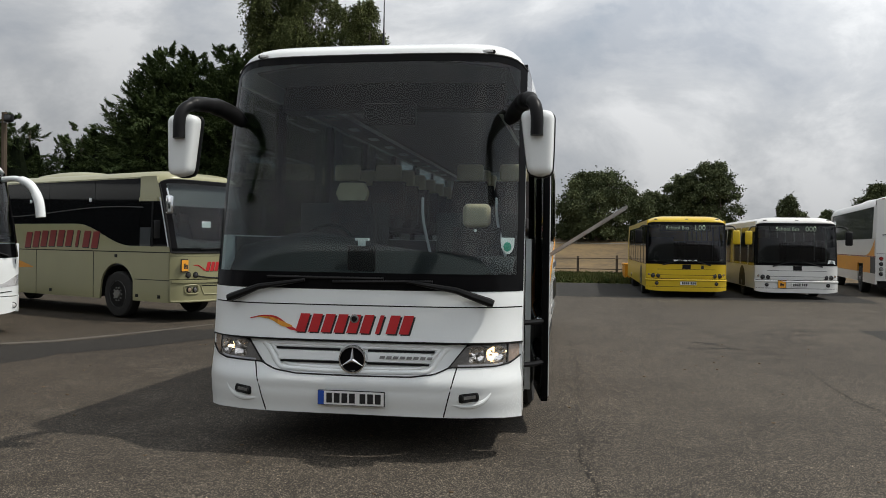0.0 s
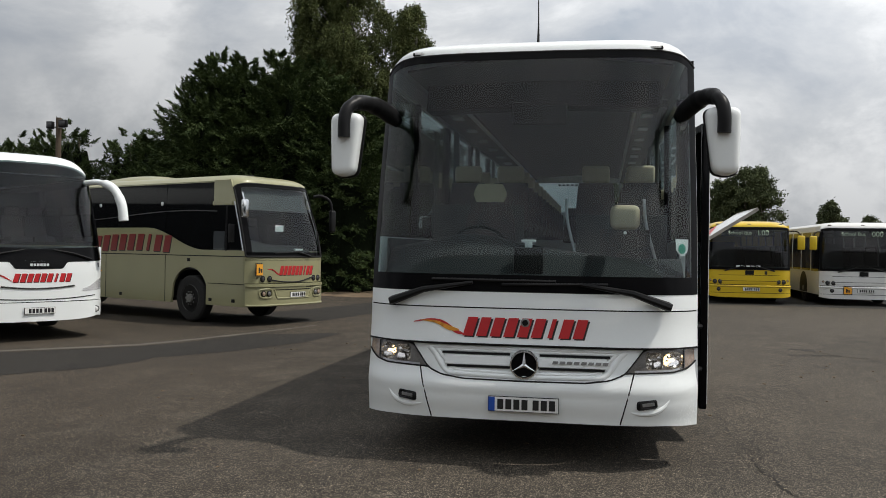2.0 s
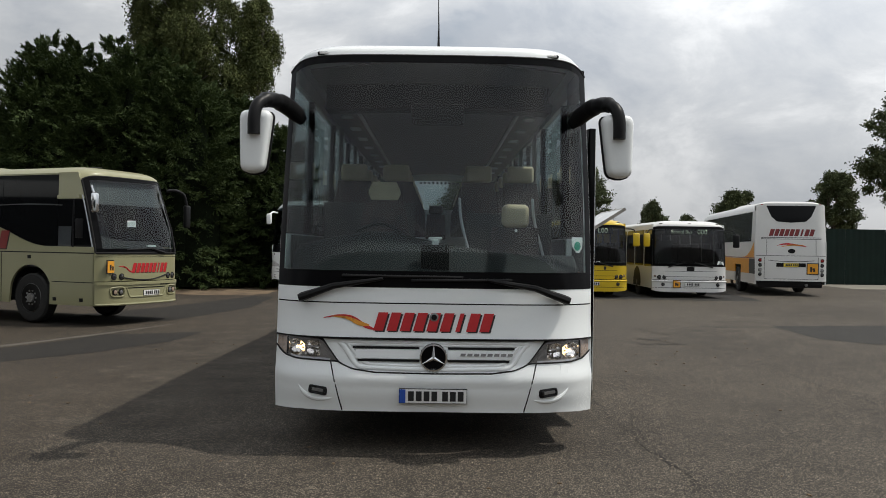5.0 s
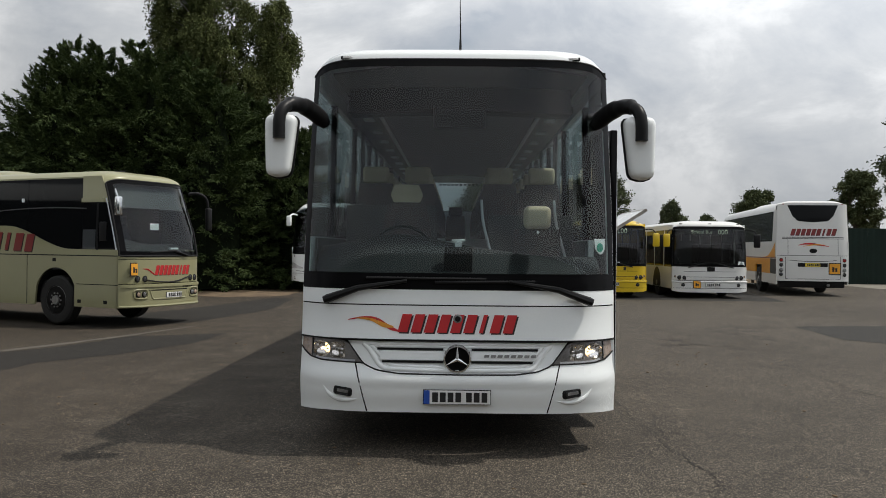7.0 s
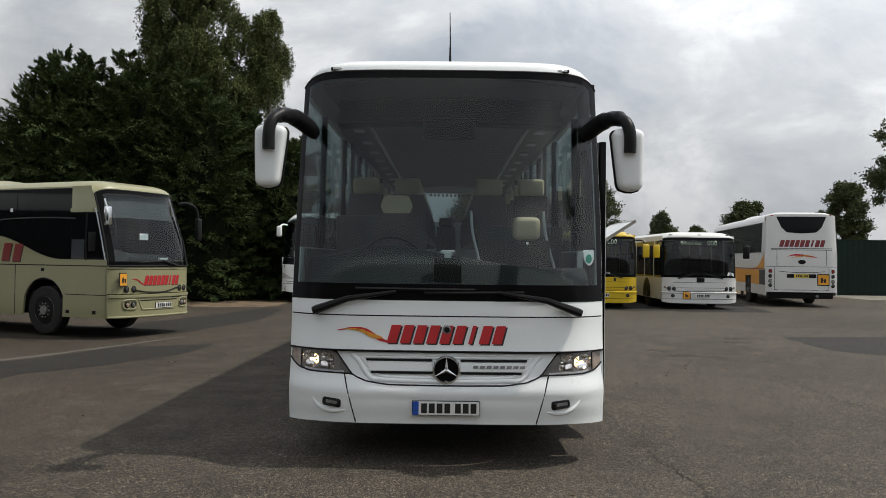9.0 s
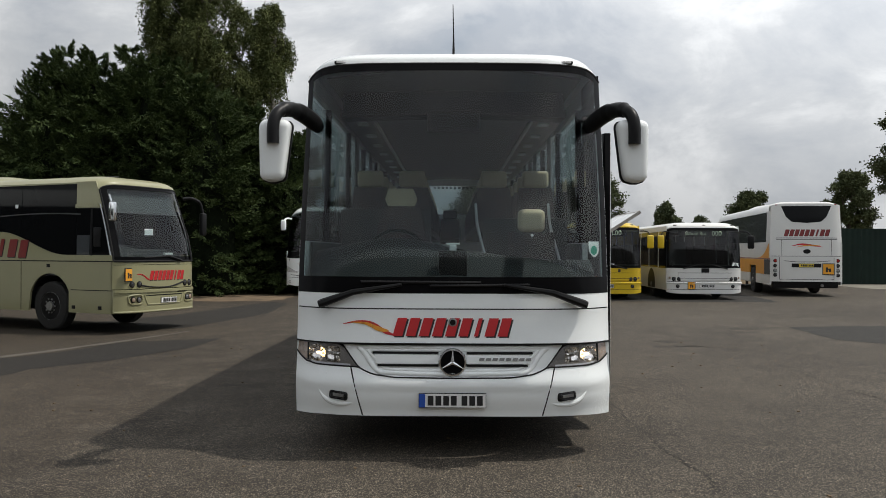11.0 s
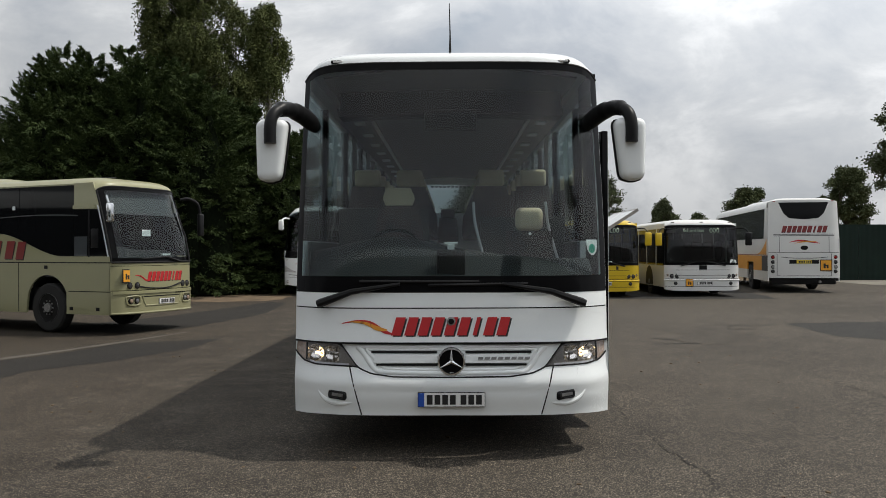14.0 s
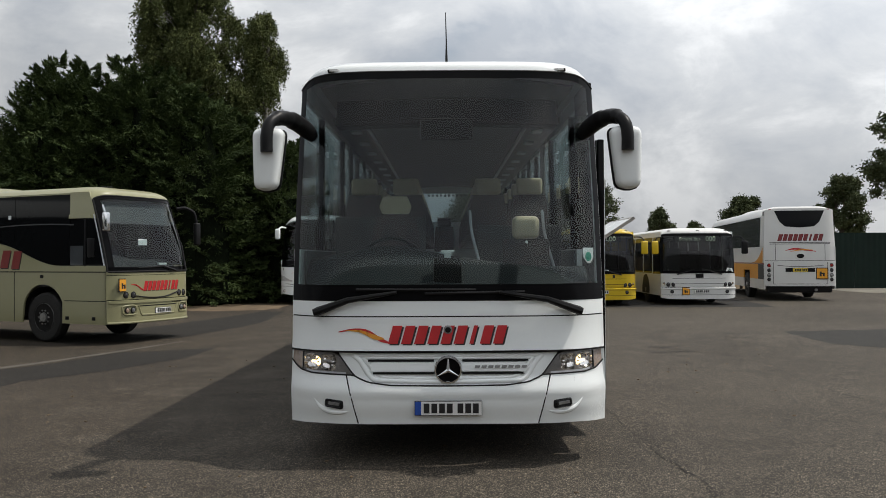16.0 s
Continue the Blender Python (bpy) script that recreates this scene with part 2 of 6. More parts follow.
REDLENS = material("red_lens", (0.30, 0.01, 0.01), 0.15, vary=0.05, coat=0.5)
REFLECTOR = material("lamp_reflector", (0.95, 0.94, 0.91), 0.22, metal=0.3, vary=0.22, scale=22, bump=0.010)
LAMPDARK = material("lamp_housing", (0.17, 0.16, 0.145), 0.35, vary=0.15)
GREENSTICK = material("green_sticker", (0.02, 0.30, 0.20), 0.5, vary=0.05)
PAPER = material("paper", (0.72, 0.74, 0.74), 0.7, vary=0.03)
BULB = lit("lamp_bulb", (1.0, 0.74, 0.40), 3.2)
DARKLENS = material("dark_lamp_glass", (0.035, 0.035, 0.036), 0.10, vary=0.4, scale=24, coat=0.5)
BLADES = leaf_material("grass_blades", (0.030, 0.050, 0.012), (0.110, 0.110, 0.040))
LED = lit("route_led", (0.72, 0.80, 0.60), 0.30)
WINDSCREEN = glass("windscreen_glass", (0.60, 0.71, 0.71), 0.004, 1.50)
BUSGLASS = glass("bus_windscreen_glass", (0.36, 0.41, 0.40), 0.006, 1.50)
INNERFACE = glass("pane_inner_face", (1.0, 1.0, 1.0), 0.0, 1.0)
SIDEGLASS = glass("side_glass", (0.62, 0.66, 0.665), 0.01, 1.45)
_g = INNERFACE.node_tree
_g.links.new(next(n for n in _g.nodes if n.type == "BSDF_TRANSPARENT").outputs["BSDF"], _g.nodes["Material Output"].inputs["Surface"])
CURTAIN = material("curtain_cloth", (0.22, 0.22, 0.22), 0.9, vary=0.1, scale=10)
_n, _l = CURTAIN.node_tree.nodes, CURTAIN.node_tree.links
_t, _m = _n.new("ShaderNodeBsdfTranslucent"), _n.new("ShaderNodeMixShader")
_t.inputs["Color"].default_value = (0.22, 0.23, 0.23, 1)
_m.inputs["Fac"].default_value = 0.6
_l.new(_n["Principled BSDF"].outputs["BSDF"], _m.inputs[1])
_l.new(_t.outputs["BSDF"], _m.inputs[2])
_l.new(_m.outputs["Shader"], _n["Material Output"].inputs["Surface"])
BOWL = material("lamp_bowl", (0.94, 0.91, 0.85), 0.14, metal=1.0, vary=0.05, scale=30, bump=0.0015)
INDICATOR = material("indicator_lens", (0.36, 0.27, 0.20), 0.18, vary=0.25, scale=25, coat=0.6)
# window glass whose raised grey base stands in for reflected sky
COACHGLASS = material("sky_grey_window", (0.060, 0.066, 0.070), 0.07, vary=0.2, scale=0.8, spec=0.5, rvary=0.02)
CLEAR = glass("lamp_lens", (0.97, 0.97, 0.98), 0.02, 1.35)
MIRROR = material("mirror", (0.85, 0.86, 0.87), 0.03, metal=1.0, vary=0.01)
ASPHALT = asphalt_material("asphalt", (0.0335, 0.0285, 0.0235), (0.152, 0.131, 0.107))
ASPHALT_NEW = asphalt_material("asphalt_patch", (0.021, 0.0198, 0.0185), (0.056, 0.053, 0.049))
ASPHALT_BUSES = asphalt_material("asphalt_under_buses", (0.016, 0.015, 0.0145), (0.048, 0.045, 0.042))
CRACK = material("crack_dirt", (0.016, 0.013, 0.010), 0.95, vary=0.3, scale=20)
GRASS = material("verge_grass", (0.035, 0.055, 0.014), 0.95, vary=0.5, scale=1.2, fine=12, other=(0.085, 0.085, 0.03), bump=0.03)
STRAW = material("ripe_field", (0.072, 0.046, 0.017), 0.95, vary=0.35, scale=0.3, fine=3.0, other=(0.125, 0.084, 0.034), bump=0.05)
DRYEARTH = material("dry_litter", (0.085, 0.058, 0.034), 0.95, vary=0.4, scale=2.0, fine=20, other=(0.15, 0.105, 0.062), bump=0.02)
PALEJOINT = material("pale_joint", (0.085, 0.074, 0.060), 0.9, vary=0.3, scale=4, bump=0.004)
CLADDING = material("grey_cladding", (0.20, 0.20, 0.195), 0.7, vary=0.15, scale=0.6, stretch=(1, 1, 0.3))
CONCRETE = material("concrete", (0.36, 0.34, 0.30), 0.85, vary=0.15, scale=3, bump=0.004)
WOOD = material("weathered_wood", (0.085, 0.062, 0.042), 0.85, vary=0.3, scale=5, stretch=(1, 1, 0.2), bump=0.003)
GREENSHEET = material("green_sheet_steel", (0.008, 0.018, 0.014), 0.75, vary=0.25, scale=1.5, spec=0.2)
BARK = material("bark", (0.10, 0.08, 0.06), 0.9, vary=0.35, scale=5, stretch=(1, 1, 0.25), bump=0.02)
BIRCHBARK = material("birch_bark", (0.15, 0.14, 0.12), 0.85, vary=0.5, scale=4, stretch=(0.5, 0.5, 3), bump=0.01)
LEYLAND = leaf_material("conifer_sprays", (0.024, 0.039, 0.014), (0.068, 0.094, 0.031), 0.2, 2.2)
BIRCHLEAF = leaf_material("birch_leaves", (0.050, 0.063, 0.022), (0.104, 0.118, 0.042), 0.18)
OAKLEAF = leaf_material("broad_leaves", (0.046, 0.060, 0.029), (0.108, 0.128, 0.060), 0.25, 0.9)
HEDGELEAF = leaf_material("hedge_leaves", (0.015, 0.024, 0.010), (0.050, 0.065, 0.025))


# ---- building helpers ----
def thing(name, label, category, m, group="", kind=""):
    ob = new(name)
    ob.empty_display_size = 0.2
    ob.matrix_world = m
    return tagged(ob, label, category, group, kind)


def link_mesh(name, bm, mat, smooth=True):
    me = bpy.data.meshes.new(name)
    bmesh.ops.recalc_face_normals(bm, faces=bm.faces[:])
    bm.to_mesh(me)
    bm.free()
    me.materials.append(mat)
    if smooth:
        me.shade_smooth()
        me.set_sharp_from_angle(angle=radians(35))
    return new(name, me)


def part(name, bm, mat, parent, label=""):
    ob = link_mesh(name, bm, mat)
    ob.parent = parent
    return tagged(ob, label)


def box(x0, x1, y0, y1, z0, z1, bevel=0.0, seg=2, bm=None):
    own = bmesh.new()
    bmesh.ops.create_cube(own, size=1.0, matrix=Matrix.Translation(((x0 + x1) / 2, (y0 + y1) / 2, (z0 + z1) / 2)) @ Matrix.Diagonal((abs(x1 - x0), abs(y1 - y0), abs(z1 - z0), 1)))
    if bevel:
        bmesh.ops.bevel(own, geom=own.edges[:], offset=bevel, segments=seg, affect="EDGES", profile=0.5)
    return merge(bm, own)


def merge(bm, own, m=None):
    """Adds own to bm (or returns own), placed by m."""
    if m is not None:
        own.transform(m)
    if bm is None:
        return own
    me = bpy.data.meshes.new("tmp")
    own.to_mesh(me)
    own.free()
    bm.from_mesh(me)
    bpy.data.meshes.remove(me)
    return bm


def tube(points, radius, seg=10, bm=None, closed_ends=True, flat=1.0):
    """A round bar along points; radius may be a list; flat squeezes it along z of its section."""
    own = bmesh.new()
    pts = [Vector(p) for p in points]
    radii = radius if isinstance(radius, (list, tuple)) else [radius] * len(pts)
    rings, up = [], None
    for i, p in enumerate(pts):
        d = (pts[min(i + 1, len(pts) - 1)] - pts[max(i - 1, 0)]).normalized()
        if up is None:
            up = Vector((0, 0, 1)) if abs(d.z) < 0.9 else Vector((1, 0, 0))
        side = d.cross(up).normalized()
        up = side.cross(d).normalized()
        rings.append([own.verts.new(p + radii[i] * (math.cos(a) * side + flat * math.sin(a) * up)) for a in (2 * math.pi * k / seg for k in range(seg))])
    for a, b in zip(rings, rings[1:]):
        for k in range(seg):
            own.faces.new((a[k], a[(k + 1) % seg], b[(k + 1) % seg], b[k]))
    if closed_ends:
        own.faces.new(rings[0][::-1])
        own.faces.new(rings[-1])
    return merge(bm, own)


def smooth_path(points, n=6):
    """Catmull-Rom through points."""
    p = [Vector(q) for q in points]
    p = [2 * p[0] - p[1]] + p + [2 * p[-1] - p[-2]]
    out = []
    for i in range(1, len(p) - 2):
        for k in range(n):
            t = k / n
            out.append(0.5 * (2 * p[i] + (p[i + 1] - p[i - 1]) * t + (2 * p[i - 1] - 5 * p[i] + 4 * p[i + 1] - p[i + 2]) * t * t + (3 * p[i] - p[i - 1] - 3 * p[i + 1] + p[i + 2]) * t ** 3))
    return out + [p[-2]]


def lathe(profile, axis="x", seg=28, bm=None):
    """Profile of (radius, along) turned round an axis through the origin."""
    own = bmesh.new()
    rings = []
    for r, h in profile:
        ring = []
        for k in range(seg):
            a = 2 * math.pi * k / seg
            u, v = r * math.cos(a), r * math.sin(a)
            ring.append(own.verts.new((h, u, v) if axis == "x" else (u, h, v) if axis == "y" else (u, v, h)))
        rings.append(ring)
    for a, b in zip(rings, rings[1:]):
        for k in range(seg):
            own.faces.new((a[k], a[(k + 1) % seg], b[(k + 1) % seg], b[k]))
    own.faces.new(rings[0])
    own.faces.new(rings[-1][::-1])
    return merge(bm, own)


def sheet(fn, nu, nv, thick, bm=None):
    """A closed slab: front at fn(u, v), back fn(u, v) moved by thick (a vector)."""
    own = bmesh.new()
    back = Vector(thick)
    f = [[own.verts.new(fn(i / nu, j / nv)) for j in range(nv + 1)] for i in range(nu + 1)]
    g = [[own.verts.new(Vector(v.co) + back) for v in row] for row in f]
    for i in range(nu):
        for j in range(nv):
            own.faces.new((f[i][j], f[i + 1][j], f[i + 1][j + 1], f[i][j + 1]))
            own.faces.new((g[i][j], g[i][j + 1], g[i + 1][j + 1], g[i + 1][j]))
    for i in range(nu):
        own.faces.new((f[i][0], g[i][0], g[i + 1][0], f[i + 1][0]))
        own.faces.new((f[i][nv], f[i + 1][nv], g[i + 1][nv], g[i][nv]))
    for j in range(nv):
        own.faces.new((f[0][j], f[0][j + 1], g[0][j + 1], g[0][j]))
        own.faces.new((f[nu][j], g[nu][j], g[nu][j + 1], f[nu][j + 1]))
    return merge(bm, own)


def front_gloss(pane):
    """Leaves the gloss of a pane to its outer face; the inner one is plain see-through."""
    pane.data.materials.append(INNERFACE)
    for p in pane.data.polygons:
        p.material_index = 1 if p.normal.y > 0 else 0
    pane.visible_shadow = False
    return pane


def val(z, s):
    return z(s) if callable(z) else z


def band(P, s0, s1, z0, z1, off=0.0, thick=0.03, nu=16, nv=4, bm=None):
    """A slab on the face P(s, z), between the lines z0(s) and z1(s); off: how proud it stands."""
    def fn(u, v):
        s = s0 + (s1 - s0) * u
        a, b = val(z0, s), val(z1, s)
        p = P(s, a + (b - a) * v)
        return Vector((p[0], p[1] - off, p[2]))
    return sheet(fn, nu, nv, (0, thick, 0), bm)


def prism(P, outline, off=0.004, thick=0.006, bm=None):
    """A flat plaque of outline points (x, z) laid on the face: y from P at each corner."""
    own = bmesh.new()
    f = [own.verts.new((x, P(x, z) - off, z)) for x, z in outline]
    g = [own.verts.new((v.co.x, v.co.y + thick, v.co.z)) for v in f]
    own.faces.new(f)
    own.faces.new(g[::-1])
    n = len(f)
    for i in range(n):
        own.faces.new((f[i], g[i], g[(i + 1) % n], f[(i + 1) % n]))
    return merge(bm, own)


def text_mesh(name, body, size, mat, parent, m, depth=0.002, label=""):
    cu = bpy.data.curves.new("lettering", "FONT")
    cu.body, cu.size, cu.extrude, cu.align_x, cu.align_y = body, size, depth, "CENTER", "CENTER"
    tmp = bpy.data.objects.new("lettering", cu)
    scene.collection.objects.link(tmp)
    bpy.context.view_layer.update()
    me = bpy.data.meshes.new_from_object(tmp.evaluated_get(bpy.context.evaluated_depsgraph_get()))
    bpy.data.objects.remove(tmp)
    bpy.data.curves.remove(cu)
    me.materials.clear()
    me.materials.append(mat)
    ob = new(name, me)
    ob.parent = parent
    ob.matrix_local = m
    return tagged(ob, label)


def wheel(parent, x, y, r=0.5, width=0.30, side=1, ground=0.0):
    """A wheel whose outer face looks to side (+1 or -1 along x)."""
    pts = [(r * 0.60, 0.0), (r * 0.60, -width), (r * 0.90, -width), (r, -width * 0.86), (r, -width * 0.14), (r * 0.93, 0.0), (r * 0.72, 0.015), (r * 0.60, 0.0)]
    tyre = lathe([(a, h * side) for a, h in pts], "x", 36)
    tyre.transform(Matrix.Translation((x, y, r + ground)))
    t = part("wheel", tyre, TYRE, parent)
    rim = lathe([(r * 0.60, -0.02 * side), (r * 0.57, 0.005 * side), (r * 0.54, -0.06 * side), (r * 0.40, -0.09 * side), (r * 0.36, -0.03 * side), (r * 0.20, -0.02 * side), (r * 0.18, 0.04 * side), (r * 0.02, 0.045 * side)], "x", 30)
    for k in range(10):
        a = 2 * math.pi * k / 10
        merge(rim, lathe([(0.020, -0.03 * side), (0.020, 0.015 * side), (0.008, 0.02 * side)], "x", 6), Matrix.Translation((0, r * 0.285 * math.cos(a), r * 0.285 * math.sin(a))))
    rim.transform(Matrix.Translation((x, y, r + ground)))
    part("rim", rim, STEEL, t)
    for k in range(10):
        a = 2 * math.pi * (k + 0.5) / 10
        hole = lathe([(0.026, -0.060 * side), (0.026, -0.052 * side), (0.004, -0.050 * side)], "x", 8)
        hole.transform(Matrix.Translation((x, y + r * 0.46 * math.cos(a), r + ground + r * 0.46 * math.sin(a))))
        part("rim_hole", hole, RUBBER, t)
    return t


def slanted_bars(P, x0, x1, z0, z1, count, mat, parent, slant=0.25, shadow=None, depth=0.003, single=(6,)):
    """A fleet name as plain slanted bars, with an optional dark edge behind each."""
    step = (x1 - x0) / count
    for k in range(count):
        a = x0 + k * step
        p, q = (a + step * 0.26, a + step * 0.56) if k in single else (a + step * 0.06, a + step * 0.80)
        lean = slant * (z1 - z0)
        for o, mt, d in ((0.0, mat, 0.005), (1.0, shadow, 0.003)):
            if mt is None:
                continue
            dx, dz = o * 0.012, -o * 0.010
            bar = prism(P, [(p + dx, z0 + dz), (q + dx, z0 + dz), (q + lean + dx, z1 + dz), (p + lean + dx, z1 + dz)], d, 0.002)
            part("fleet_name_bar", bar, mt, parent)


def swoosh(P, pts, mat, parent, off=0.004):
    """A tapering curved stripe through pts of (x, z, half width)."""
    bm = bmesh.new()
    path = smooth_path([(x, w, z) for x, z, w in pts], 6)
    for a, b in zip(path, path[1:]):
        prism(P, [(a.x, a.z - a.y), (b.x, b.z - b.y), (b.x, b.z + b.y), (a.x, a.z + a.y)], off, 0.002, bm)
    bmesh.ops.remove_doubles(bm, verts=bm.verts[:], dist=0.0003)
    part("swoosh_stripe", bm, mat, parent)


def number_plate(parent, P, x, z, mat=None, w=0.52, h=0.111, blue=True):
    q = lambda a, b: P(x, z)
    plate = part("number_plate", prism(q, [(x - w / 2, z - h / 2), (x + w / 2, z - h / 2), (x + w / 2, z + h / 2), (x - w / 2, z + h / 2)], 0.022, 0.02), BLACK, parent)
    e = 0.004
    part("plate_face", prism(q, [(x - w / 2 + e, z - h / 2 + e), (x + w / 2 - e, z - h / 2 + e), (x + w / 2 - e, z + h / 2 - e), (x - w / 2 + e, z + h / 2 - e)], 0.025, 0.003), mat or PLATEWHITE, plate)
    if blue:
        part("plate_band", prism(q, [(x - w / 2 + e, z - h / 2 + e), (x - w / 2 + 0.05, z - h / 2 + e), (x - w / 2 + 0.05, z + h / 2 - e), (x - w / 2 + e, z + h / 2 - e)], 0.027, 0.002), BLUE, plate)
    for k in range(7):
        a = -0.190 + k * 0.0595 + (0.022 if k > 3 else 0.0)
        part("plate_marking", prism(q, [(x + a, z - 0.037), (x + a + 0.044, z - 0.037), (x + a + 0.044, z + 0.037), (x + a, z + 0.037)], 0.028, 0.002), BLACKVINYL, plate)


def school_sign(parent, P, x, z, size=0.3):
    h = size / 2
    q = lambda a, b: P(x, z)
    board = part("school_sign", prism(q, [(x - h, z - h), (x + h, z - h), (x + h, z + h), (x - h, z + h)], 0.018, 0.014), BLACKVINYL, parent, "square orange warning sign with a black border")
    k = h * 0.86
    part("sign_face", prism(q, [(x - k, z - k), (x + k, z - k), (x + k, z + k), (x - k, z + k)], 0.021, 0.003), SIGNORANGE, board)
    bm = bmesh.new()
    for a, b, c, d in ((-0.42, -0.08, -0.5, 0.32), (0.08, 0.4, -0.5, 0.12), (-0.1, 0.1, -0.1, 0.05)):
        prism(q, [(x + a * h, z + c * h), (x + b * h, z + c * h), (x + b * h, z + d * h), (x + a * h, z + d * h)], 0.023, 0.002, bm)
    part("sign_marking", bm, BLACKVINYL, board)


def round_lamp(parent, P, x, z, r, lens, name="lamp", off=0.012):
    y = P(x, z)
    bezel = lathe([(r, 0.03), (r, -off), (r * 0.84, -off - 0.004), (r * 0.80, -off + 0.01), (0.002, -off + 0.012)], "y", 20)
    bezel.transform(Matrix.Translation((x, y, z)))
    lamp = part(name, bezel, RUBBER, parent)
    glassy = lathe([(r * 0.80, -off + 0.008), (r * 0.7, -off - 0.006), (r * 0.3, -off - 0.014), (0.002, -off - 0.015)], "y", 20)
    glassy.transform(Matrix.Translation((x, y, z)))
    part("lens", glassy, lens, lamp)


# ---- ground ----
def smooth(a, b, v):
    t = min(1, max(0, (v - a) / (b - a)))
    return t * t * (3 - 2 * t)


def ground_z(x, y):
    """The yard falls a little to the left, and the field behind rises gently."""
    dip = -0.12 * smooth(-3.0, -7.0, x)
    rise = 0.0
    if y > 37:
        rise = 2.2 * smooth(37, 68, y) + 1.4 * smooth(68, 200, y)
    return dip + rise


def axis_steps(stops):
    out = []
    for (a, b, n) in stops:
        out += [a + (b - a) * k / n for k in range(n)]
    return out + [stops[-1][1]]


gx = axis_steps([(-2500, -200, 4), (-200, -40, 8), (-40, -8, 10), (-8, -6, 4), (-6, -2, 8), (-2, 10.8, 6), (10.8, 40, 8), (40, 200, 6), (200, 2500, 4)])
gy = axis_steps([(-2500, -150, 4), (-150, -20, 5), (-20, 30.8, 18), (30.8, 36.6, 4), (36.6, 70, 18), (70, 200, 10), (200, 3000, 5)])
gm = bmesh.new()
gv = [[gm.verts.new((x, y, ground_z(x, y))) for y in gy] for x in gx]
for i in range(len(gx) - 1):
    for j in range(len(gy) - 1):
        f = gm.faces.new((gv[i][j], gv[i + 1][j], gv[i + 1][j + 1], gv[i][j + 1]))
        ym, xm = (gy[j] + gy[j + 1]) / 2, (gx[i] + gx[i + 1]) / 2
        f.material_index = 0 if ym < 30.8 or (ym < 36.6 and not -6 < xm < 10.8) else 1 if ym < 36.6 else 2
ground = link_mesh("ground", gm, ASPHALT)
ground.data.materials.append(GRASS)
ground.data.materials.append(STRAW)
tagged(ground, "worn grey brown asphalt yard with a ripe field beyond", "ground", kind="structure")


# ---- the touring coach ----
def coach_face(s, z):
    """Front surface of the coach: s from -1 to 1 across, z height."""
    w = 1.268 - 0.014 * smooth(1.7, 3.2, z)
    a = abs(s)
    lean = 0.0 if z < 1.15 else 0.44 * ((z - 1.15) / 2.05) ** 1.25
    bulge = 0.03 - 0.035 * smooth(0.72, 0.565, z) + 0.010 * smooth(0.560, 0.535, z) + 0.028 * smooth(0.50, 0.33, z) if z < 0.72 else (0.03 if z < 0.8925 else 0.0)
    belly = -0.078 * smooth(1.15, 0.58, z)
    return Vector((s * w, 0.05 * a * a + 0.27 * a ** 6 + lean + bulge + belly - 0.005, z))


def face_y(x, z):
    w = 1.268 - 0.014 * smooth(1.7, 3.2, z)
    return coach_face(max(-1, min(1, x / w)), z).y


def piecewise(pts):
    def f(s):
        a = abs(s)
        for (p, q), (r, t) in zip(pts, pts[1:]):
            if a <= r:
                return q + (t - q) * max(0, a - p) / (r - p)
        return pts[-1][1]
    return f


S = 1 / 1.268
LAMP_LO = piecewise([(0.737 * S, 0.714), (1.08 * S, 0.722), (1.18 * S, 0.742), (1.23 * S, 0.775), (1.0, 0.81)])
LAMP_HI = piecewise([(0.737 * S, 0.716), (0.855 * S, 0.868), (0.90 * S, 0.888), (1.0, 0.893)])
BUMP_HI = piecewise([(0.0, 0.632), (0.45 * S, 0.636), (0.62 * S, 0.658), (0.70 * S, 0.690), (0.737 * S, 0.711), (1.08 * S, 0.719), (1.18 * S, 0.739), (1.23 * S, 0.772), (1.0, 0.807)])
GRILLE_HI = piecewise([(0.0, 0.888), (0.86 * S, 0.886), (1.0, 0.886)])
GRILLE_LO = piecewise([(0.0, 0.637), (0.45 * S, 0.641), (0.62 * S, 0.663), (0.70 * S, 0.694), (0.732 * S, 0.714), (0.86 * S, 0.880)])
BUMP_LO = piecewise([(0.0, 0.338), (0.8, 0.334), (1.0, 0.318)])
SCREEN_HI = lambda s: 3.178 - 0.10 * abs(s) ** 18
ROOF_TOP = 3.38
LENGTH = 12.2


def body_w(z):
    return 1.268 - 0.014 * smooth(1.7, 3.2, z)


def tail(y):
    """The body draws in slightly towards the rear."""
    return 0.0137 * max(0.0, y - 4.9)


def side_slab(x_sign, y0, y1, z0, z1, thick=0.05, nv=6, bm=None, off=0.0, nu=1):
    def fn(u, v):
        z = z0 + (z1 - z0) * v
        a = max(y0, coach_face(1, z).y)
        y = a + (max(y1, a + 0.01) - a) * u
        return Vector((x_sign * (body_w(z) + off - tail(y)), y, z))
    return sheet(fn, max(nu, 10 if y1 - y0 > 4 else 1), nv, (-x_sign * thick, 0, 0), bm)


def passenger_seat(parent, x, y, floor, w=0.42, head=TAN):
    seat = part("seat", box(x - w / 2, x + w / 2, y - 0.12, y + 0.34, floor + 0.36, floor + 0.48, 0.03), SEATDARK, parent)
    back = sheet(lambda u, v: Vector((x + (u - 0.5) * w * (1 - 0.12 * v ** 3), y + 0.36 + 0.16 * v - 0.02 * math.cos((u - 0.5) * 3), floor + 0.42 + 0.48 * v)), 6, 6, (0, 0.09, 0))
    part("backrest", back, SEATDARK, seat)
    hr = box(x - 0.15, x + 0.15, y + 0.47, y + 0.57, floor + 0.90, floor + 1.09, 0.035, 3)
    part("headrest", hr, head, seat)
    return seat


